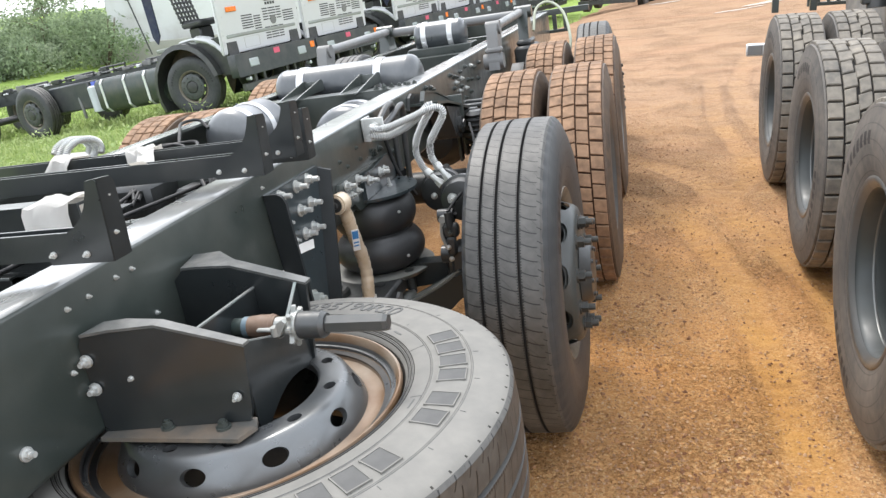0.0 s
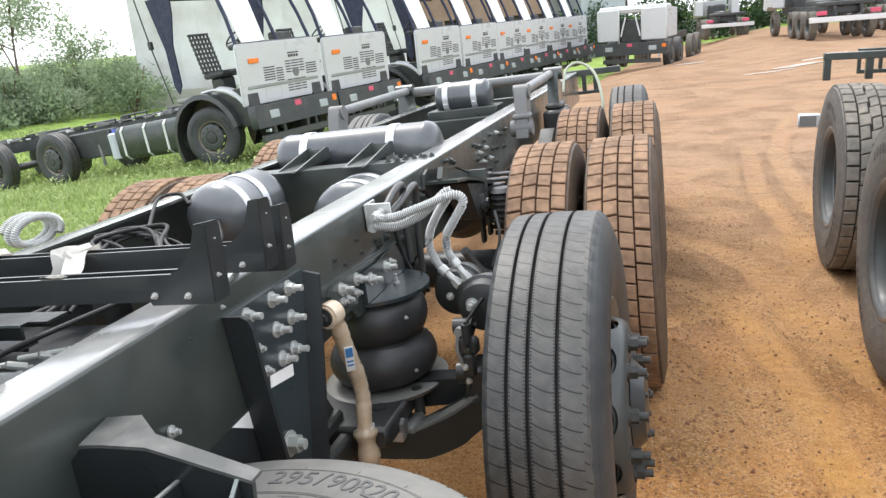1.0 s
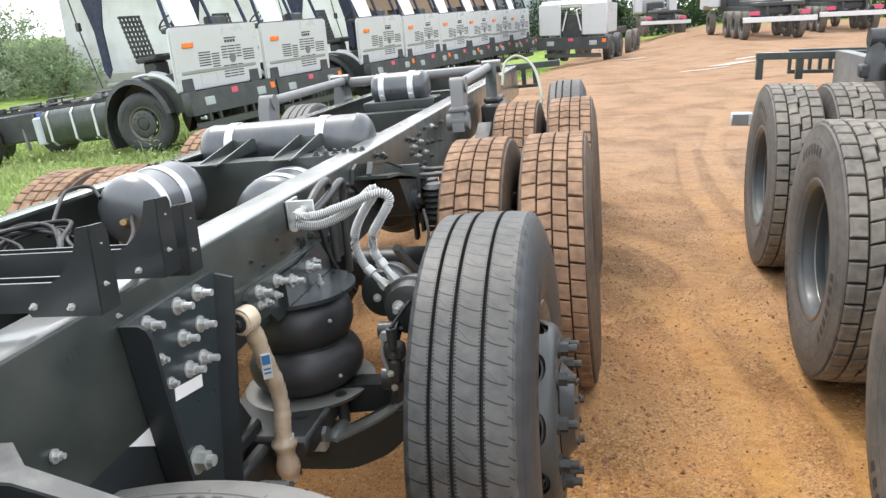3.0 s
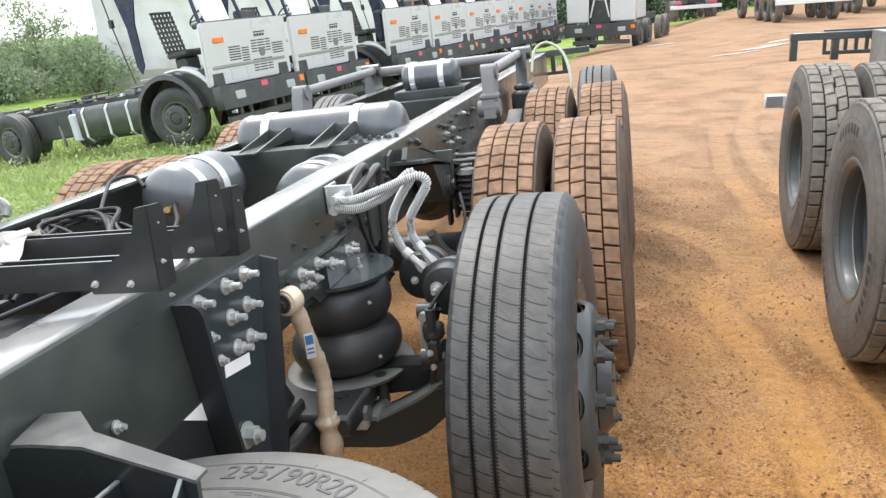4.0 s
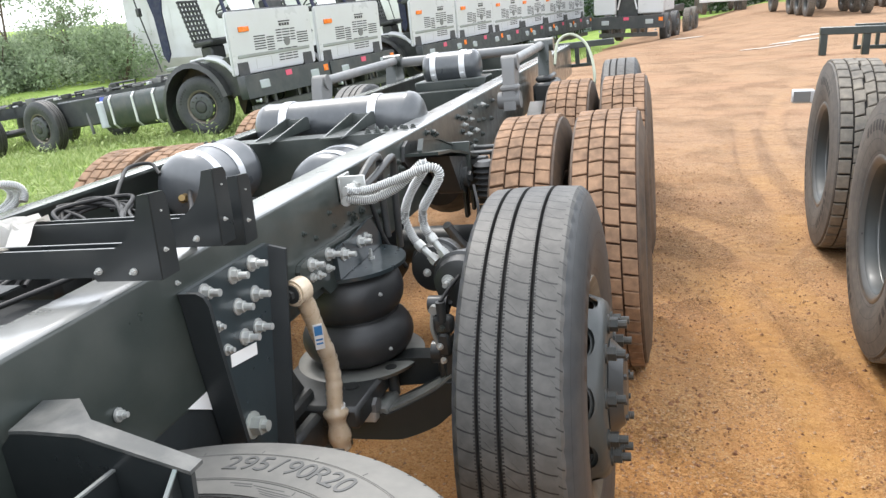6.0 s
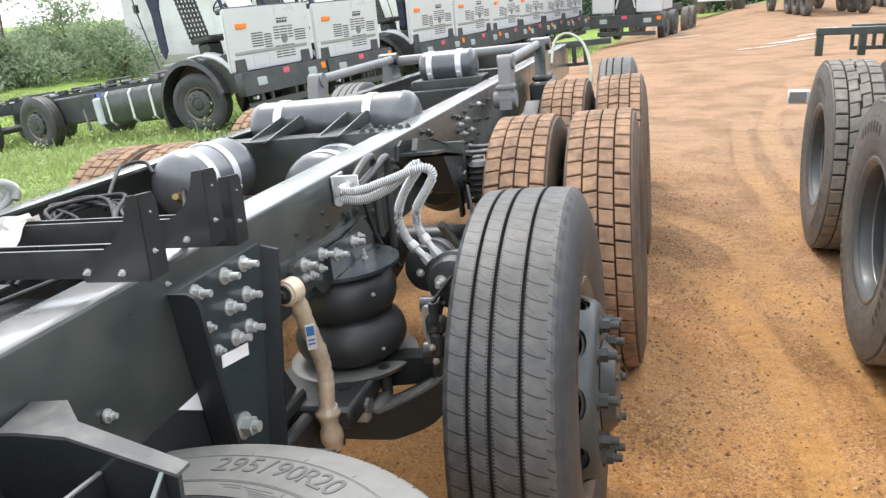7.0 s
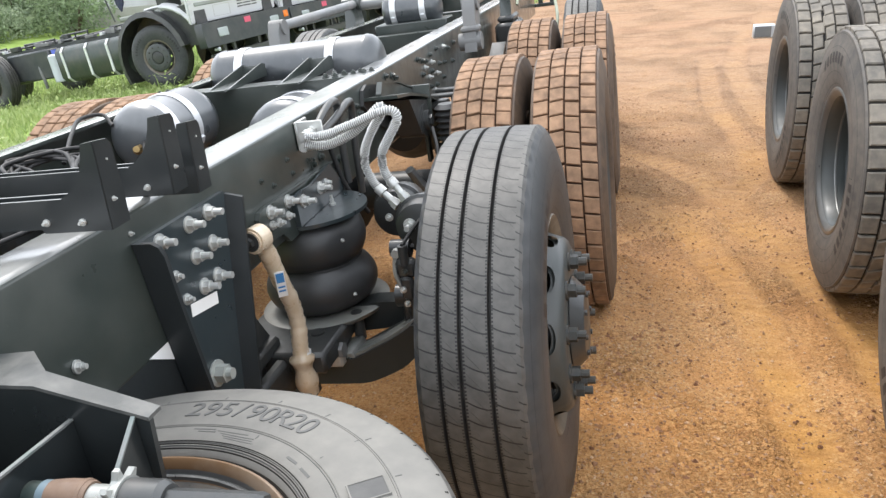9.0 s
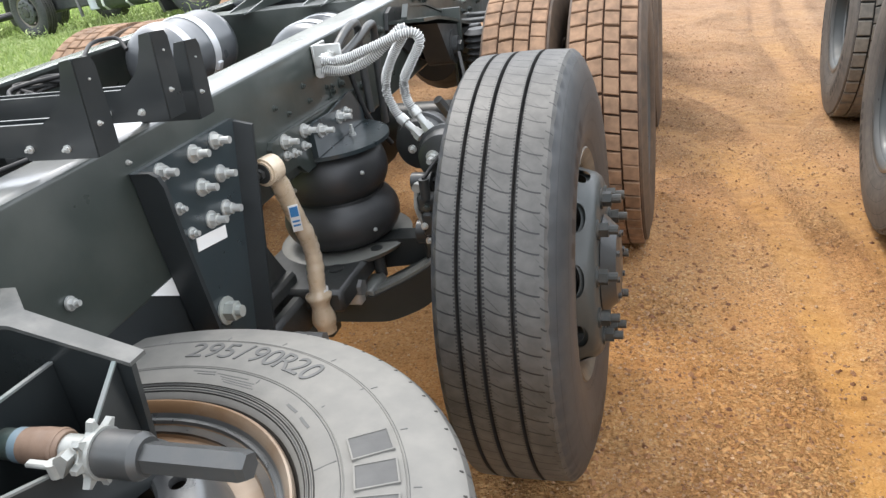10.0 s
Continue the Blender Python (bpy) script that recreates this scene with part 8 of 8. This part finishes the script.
far_truck(5.5, 40.5, -1, WHITE_CAB, "black truck chassis with a white open cab across the yard")
far_truck(8.0, 28.0, 2, WHITE_CAB, "black eight-wheel truck chassis with a white open cab")
far_truck(11.6, 31.5, -4, WHITE_CAB, "black truck chassis with red tail lamps and a dark tank")


# ---------- buildings behind the row ----------
def hall(a, b, height, depth, mat, name, label, base=-1.6, seam=0.0, windows=0):
    """A shed whose front runs from a to b; seam: width of its sheets."""
    a, b = Vector((*a, base)), Vector((*b, base))
    L = (b - a).length
    m = Matrix.Translation(a) @ Matrix.Rotation(math.atan2(b.y - a.y, b.x - a.x), 4, "Z")
    t = tagged(root(name, m), label, "building")
    if not windows:
        bm = bmesh.new()
        box(bm, (0, 0, 0), (L, depth, height), 0.02)
        part("wall", bm, mat, t)
    else:
        # storey bands and piers leave real openings
        # solid block behind them, coloured dark to stand for unlit rooms
        bm = bmesh.new()
        box(bm, (0, 0.35, 0), (L, depth, height), 0.0)
        part("wall", bm, painted("dark_interior", (0.06, 0.05, 0.045), 0.8, 0.3), t)
        n = windows
        w = L / n
        for z0, z1 in ((0, 1.9), (3.3, 4.6), (5.9, height)):
            bm = bmesh.new()
            box(bm, (0, 0, z0), (L, 0.34, z1), 0.01)
            part("wall_band", bm, mat, t)
        for k in range(n + 1):
            for z0, z1 in ((1.9, 3.3), (4.6, 5.9)):
                bm = bmesh.new()
                x0 = max(0, k * w - w * 0.22)
                x1 = min(L, k * w + w * 0.22)
                box(bm, (x0, 0.002, z0), (x1, 0.338, z1))
                part("pier", bm, mat, t)
    if seam:
        k = 1
        while k * seam < L:
            bm = bmesh.new()
            box(bm, (k * seam - 0.02, -0.025, 0), (k * seam + 0.02, 0.0, height))
            part("sheet_seam", bm, mat, t)
            k += 1
    bm = bmesh.new()
    slab(bm, [(-0.4, height), (depth / 2, height + 1.6), (depth + 0.4, height), (depth + 0.4, height + 0.15), (depth / 2, height + 1.75), (-0.4, height + 0.15)], -0.3, L + 0.3, "yz")
    part("roof", bm, CONCRETE, t, "grey sheet roof")
    return t


hall((-25.0, 35.2), (-11.4, 40.2), 12.5, 12, SHED, "shed", "tall weathered white sheet-clad shed behind the trucks", -2.0, 1.15)
hall((-12.7, 47.4), (-4.6, 53.0), 9.5, 10, BRICK, "building", "brown rendered two-storey building with dark openings", -1.5, 0, 6)
hall((-2.6, 54.0), (0.4, 55.5), 7.5, 8, painted("blue_grey_sheeting", (0.42, 0.47, 0.48), 0.5, 0.3, scale=0.5), "shed", "pale blue-grey sheet-clad shed in the distance", -1.5, 0.9)
bm = bmesh.new()
box(bm, (0, 0, 0), (22, 0.22, 1.3), 0.02)
low = tagged(link("boundary_wall", bm, CONCRETE), "low stained concrete wall at the meadow's edge", "wall", kind="structure")
low.matrix_basis = Matrix.Translation((-25.5, 33.6, -1.95)) @ Matrix.Rotation(radians(20), 4, "Z")
bm = bmesh.new()
box(bm, (0, 0, 0), (70, 0.25, 1.7), 0.02)
far_wall = tagged(link("far_wall", bm, CONCRETE), "long grey boundary wall across the far yard", "wall", kind="structure")
far_wall.matrix_basis = Matrix.Translation((0.5, 60.0, -1.0)) @ Matrix.Rotation(radians(-4), 4, "Z")


# ---------- growing things and loose ground ----------
def grass_field():
    """Blades of the meadow on the low side; denser and taller in tufts."""
    rnd = random.Random(21)
    verts, faces = [], []
    made = 0
    while made < 100000:
        y = rnd.uniform(-2.5, 26.0)
        x = rnd.uniform(-26.0, -1.35 + 0.10 * max(0.0, y - 12.0))
        dist = math.hypot(x - 0.8, y + 1.6)
        if rnd.random() > min(1.0, (7.5 / dist) ** 1.5):
            continue
        tuft = noise.noise(Vector((x * 0.9, y * 0.9, 3.0)))
        if x > -1.75 + 0.5 * tuft and rnd.random() < 0.8:
            continue
        h = (0.05 + 0.08 * rnd.random()) * (1.0 + 1.2 * max(0.0, tuft))
        if rnd.random() < 0.03:
            h *= 2.2
        w = 0.004 + 0.0008 * dist
        a = rnd.uniform(0, math.tau)
        lean = rnd.uniform(0.2, 1.0) * h
        z = ground_height(x, y) - 0.01
        dx, dy = math.cos(a), math.sin(a)
        lx, ly2 = math.cos(a + 1.4) * lean, math.sin(a + 1.4) * lean
        i = len(verts)
        verts += [(x - dx * w, y - dy * w, z), (x + dx * w, y + dy * w, z), (x + dx * w * 0.7 + lx * 0.4, y + dy * w * 0.7 + ly2 * 0.4, z + h * 0.6),
                  (x - dx * w * 0.7 + lx * 0.4, y - dy * w * 0.7 + ly2 * 0.4, z + h * 0.6), (x + lx, y + ly2, z + h)]
        faces += [(i, i + 1, i + 2, i + 3), (i + 3, i + 2, i + 4)]
        made += 1
    me = bpy.data.meshes.new("grass")
    me.from_pydata(verts, [], faces)
    me.materials.append(GRASS)
    tagged(new("grass", me), "bright green uneven meadow grass on the low side", "grass", kind="stuff")


grass_field()


def weeds():
    """Broad-leaved weeds between the near chassis and the parked trucks."""
    rnd = random.Random(8)
    verts, faces = [], []
    for _ in range(230):
        y = rnd.uniform(3.0, 11.5)
        x = rnd.uniform(-12.0, -2.2)
        h = rnd.uniform(0.18, 0.48)
        z = ground_height(x, y)
        for k in range(rnd.randint(9, 18)):
            a = rnd.uniform(0, math.tau)
            t = rnd.uniform(0.15, 1.0)
            r = rnd.uniform(0.02, 0.13)
            c = Vector((x + r * math.cos(a), y + r * math.sin(a), z + h * t))
            u = Vector((math.cos(a), math.sin(a), rnd.uniform(-0.2, 0.8))) * rnd.uniform(0.04, 0.09)
            v = Vector((-math.sin(a), math.cos(a), 0)) * rnd.uniform(0.012, 0.028)
            i = len(verts)
            verts += [tuple(c), tuple(c + u * 0.5 + v), tuple(c + u), tuple(c + u * 0.5 - v)]
            faces.append((i, i + 1, i + 2, i + 3))
    me = bpy.data.meshes.new("weeds")
    me.from_pydata(verts, [], faces)
    me.materials.append(GRASS)
    tagged(new("weeds", me), "scattered leafy green weeds in the meadow", "weeds", kind="stuff")


weeds()


def crown_mesh(rnd, blobs, leaves, size):
    verts, faces = [], []
    for c, r in blobs:
        n = int(leaves * r * r)
        for _ in range(n):
            d = Vector((rnd.gauss(0, 1), rnd.gauss(0, 1), rnd.gauss(0, 0.8)))
            d = d.normalized() * (r * rnd.uniform(0.45, 1.08))
            p = c + d
            u = Vector((rnd.gauss(0, 1), rnd.gauss(0, 1), rnd.gauss(0, 1))).normalized() * size * rnd.uniform(0.6, 1.3)
            v = u.cross(Vector((rnd.gauss(0, 1), rnd.gauss(0, 1), rnd.gauss(0, 1)))).normalized() * size * rnd.uniform(0.3, 0.55)
            i = len(verts)
            verts += [tuple(p - u * 0.5), tuple(p + v * 0.5), tuple(p + u * 0.5), tuple(p - v * 0.5)]
            faces.append((i, i + 1, i + 2, i + 3))
    return verts, faces


def tree(x, y, height, spread, seed, name="tree", mat=None, label="", sparse=1.0, trunk=0.10, size=0.22):
    rnd = random.Random(seed)
    z = ground_height(x, y)
    t = tagged(root(name, Matrix.Translation((x, y, z))), label or "green leafy tree with an uneven crown", name)
    bm = bmesh.new()
    top = Vector((rnd.uniform(-0.4, 0.4), rnd.uniform(-0.4, 0.4), height * 0.72))
    line = smooth_line([(0, 0, -0.1), (top.x * 0.3 + rnd.uniform(-0.15, 0.15), top.y * 0.3, height * 0.3), top], 5)
    sweep(bm, line, [trunk * (1 - 0.7 * i / (len(line) - 1)) for i in range(len(line))], 8)
    blobs = []
    limbs = 7
    for k in range(limbs):
        a = math.tau * k / limbs + rnd.uniform(-0.4, 0.4)
        s = line[rnd.randint(4, len(line) - 2)]
        e = Vector((math.cos(a) * spread * rnd.uniform(0.5, 1), math.sin(a) * spread * rnd.uniform(0.5, 1), height * rnd.uniform(0.45, 0.95)))
        l2 = smooth_line([s, s.lerp(e, 0.5) + Vector((0, 0, 0.15)), e], 4)
        sweep(bm, l2, [trunk * 0.45 * (1 - 0.8 * i / (len(l2) - 1)) for i in range(len(l2))], 6)
        blobs.append((e, spread * rnd.uniform(0.28, 0.5)))
        blobs.append((s.lerp(e, 0.65) + Vector((rnd.uniform(-0.3, 0.3), rnd.uniform(-0.3, 0.3), 0.2)), spread * rnd.uniform(0.25, 0.4)))
    blobs.append((top + Vector((0, 0, height * 0.12)), spread * 0.45))
    part("trunk", bm, BARK, t, "thin brown trunk and limbs", smooth=60)
    v, f = crown_mesh(rnd, blobs, 190 * sparse, size)
    me = bpy.data.meshes.new("crown")
    me.from_pydata(v, [], f)
    me.materials.append(mat or LEAF)
    share("crown", me, t, None, "leafy crown")
    return t


def bush(x, y, h, w, seed, mat=None, label="dense green bush at the meadow's far edge", leaves=340, size=0.19):
    rnd = random.Random(seed)
    z = ground_height(x, y)
    t = tagged(root("bush", Matrix.Translation((x, y, z))), label, "bush")
    bm = bmesh.new()
    for k in range(5):
        a = rnd.uniform(0, math.tau)
        sweep(bm, [Vector((0, 0, -0.05)), Vector((math.cos(a) * w * 0.25, math.sin(a) * w * 0.25, h * 0.4)), Vector((math.cos(a) * w * 0.4, math.sin(a) * w * 0.4, h * 0.8))], [0.05, 0.035, 0.015], 6)
    part("trunk", bm, BARK, t)
    blobs = [(Vector((rnd.uniform(-w, w) * 0.8, rnd.uniform(-w, w) * 0.4, h * (0.08 + 0.74 * (k / 13)))), w * rnd.uniform(0.26, 0.46)) for k in range(14)]
    v, f = crown_mesh(rnd, blobs, leaves, size)
    me = bpy.data.meshes.new("crown")
    me.from_pydata(v, [], f)
    me.materials.append(mat or LEAF)
    share("crown", me, t, None, "leafy crown")
    return t


CAMX, CAMY = 0.77, -1.65


def polar(az, dist):
    return CAMX + dist * math.sin(radians(az)), CAMY + dist * math.cos(radians(az))


rnd = random.Random(77)
for i in range(30):
    az = -67 + 1.12 * i + rnd.uniform(-0.4, 0.4)
    x, y = polar(az, rnd.uniform(40, 47))
    bush(x, y, rnd.uniform(1.3, 3.1), rnd.uniform(1.3, 2.3), 100 + i, LEAF if i % 3 else LEAF_HAZED, leaves=rnd.choice((190, 260, 340)), size=0.24)
for i in range(24):
    x, y = polar(-68 + 1.7 * i, rnd.uniform(54, 60))
    bush(x, y, rnd.uniform(1.9, 2.7), rnd.uniform(2.2, 3.0), 400 + i, LEAF_HAZED if i % 2 else LEAF, leaves=200, size=0.28)
for i, (az, dist, h, sp, sparse) in enumerate(((-42.2, 44, 7.6, 2.9, 1.25), (-47.0, 46, 6.8, 2.4, 1.4), (-38.6, 47, 4.9, 2.2, 0.9), (-50.5, 48, 6.0, 2.6, 0.9), (-55, 50, 6.4, 3.0, 0.9), (-61, 48, 6.0, 3.0, 0.9))):
    x, y = polar(az, dist)
    tree(x, y, h, sp, 40 + i, mat=LEAF_HAZED if i < 2 else None, sparse=sparse, label="slender tree with a thin crown, paled for haze" if i < 2 else "", size=0.24)
for i in range(17):
    az = -3.0 + 2.9 * i
    x, y = polar(az, 66 + rnd.uniform(-3, 5))
    tree(x, y, rnd.uniform(8, 12), rnd.uniform(3.2, 4.6), 200 + i, mat=LEAF_DARK, sparse=0.5, trunk=0.22, size=0.5, label="dense dark green tree beyond the yard wall")

for i in range(26):
    az = -4.0 + 1.9 * i
    x, y = polar(az, 57 + rnd.uniform(-1.5, 1.5))
    bush(x, y, rnd.uniform(2.4, 4.2), rnd.uniform(1.8, 2.6), 300 + i, LEAF_DARK, "dark green shrubs along the yard wall", 150, 0.34)


def pebbles():
    """Loose gravel and clods on the lane, thicker along the wheels and in drifts."""
    rnd = random.Random(9)
    verts, faces = [], []
    oct_f = ((0, 2, 4), (2, 1, 4), (1, 3, 4), (3, 0, 4), (2, 0, 5), (1, 2, 5), (3, 1, 5), (0, 3, 5))
    made = 0
    while made < 46000:
        x, y = rnd.uniform(-0.9, 2.3), -1.5 + 6.5 * rnd.random() ** 1.7
        drift = noise.noise(Vector((x * 1.6, y * 1.3, 7.0)))
        side = math.exp(-((x - 0.95) / 0.28) ** 2)
        if rnd.random() > 0.16 + 0.7 * max(0, drift) + 0.40 * side:
            continue
        s = 0.0020 + 0.0050 * rnd.random() ** 3.5
        z = surface(x, y) + s * 0.25
        i = len(verts)
        a = rnd.uniform(0, math.tau)
        ca, sa2 = math.cos(a), math.sin(a)
        k = [s * rnd.uniform(0.6, 1.4) for _ in range(6)]
        for vx, vy, vz in ((k[0], 0, 0), (-k[1], 0, 0), (0, k[2], 0), (0, -k[3], 0), (0, 0, k[4] * 0.75), (0, 0, -k[5] * 0.6)):
            verts.append((x + vx * ca - vy * sa2, y + vx * sa2 + vy * ca, z + vz))
        faces += [tuple(i + q for q in f) for f in oct_f]
        made += 1
    me = bpy.data.meshes.new("gravel")
    me.from_pydata(verts, [], faces)
    me.materials.append(PEBBLE)
    tagged(new("gravel", me), "loose reddish gravel and clods on the lane", "gravel", kind="stuff")



def clods():
    """Small damp lumps of dark soil, thrown up beside the wheels and strewn over the lane."""
    rnd = random.Random(23)
    verts, faces = [], []
    hexa = ((0, 1, 6), (1, 2, 6), (2, 3, 6), (3, 4, 6), (4, 5, 6), (5, 0, 6))
    made = 0
    while made < 7000:
        x, y = rnd.uniform(0.3, 2.5), -1.2 + 5.0 * rnd.random() ** 1.5
        drift = noise.noise(Vector((x * 2.1 + 4, y * 1.7, 3.0)))
        beside = math.exp(-((x - 0.92) / 0.16) ** 2)
        if rnd.random() > 0.10 + 0.9 * max(0, drift) ** 1.2 + 0.6 * beside:
            continue
        r = 0.0030 + 0.0080 * rnd.random() ** 4
        z = surface(x, y) - 0.001
        i = len(verts)
        t0 = rnd.uniform(0, 1)
        for q in range(6):
            rr, a = r * rnd.uniform(0.65, 1.35), t0 + math.tau * q / 6
            verts.append((x + rr * math.cos(a), y + rr * math.sin(a), z))
        verts.append((x + r * rnd.uniform(-0.3, 0.3), y + r * rnd.uniform(-0.3, 0.3), z + r * rnd.uniform(0.6, 1.1)))
        faces += [tuple(i + q for q in f) for f in hexa]
        made += 1
    me = bpy.data.meshes.new("clods")
    me.from_pydata(verts, [], faces)
    me.materials.append(CLOD)
    tagged(new("soil_clods", me), "small damp reddish-brown soil clods on the lane", "soil", kind="stuff")


clods()

pebbles()


def puddle(cx, cy, lx, ly, turn, seed):
    rnd = random.Random(seed)
    bm = bmesh.new()
    n = 40
    vs = []
    for k in range(n):
        a = math.tau * k / n
        r = 1 + 0.45 * noise.noise(Vector((math.cos(a) * 1.4 + seed, math.sin(a) * 1.4, 0)))
        x, y = math.cos(a) * lx * r, math.sin(a) * ly * r
        X, Y = cx + x * math.cos(turn) - y * math.sin(turn), cy + x * math.sin(turn) + y * math.cos(turn)
        vs.append(bm.verts.new((X, Y, surface(X, Y) + 0.012)))
    bm.faces.new(vs)
    bmesh.ops.triangulate(bm, faces=bm.faces[:])
    tagged(link("puddle", bm, WET), "shallow muddy puddle on the yard, paled for reflected sky", "puddle", "puddles on the yard", "structure")


puddle(3.75, 17.3, 0.70, 0.10, 0.35, 1)
puddle(4.65, 18.3, 0.65, 0.22, 0.5, 2)
puddle(5.3, 19.8, 0.40, 0.18, 0.6, 5)
puddle(2.6, 24.6, 0.6, 0.25, 0.2, 3)
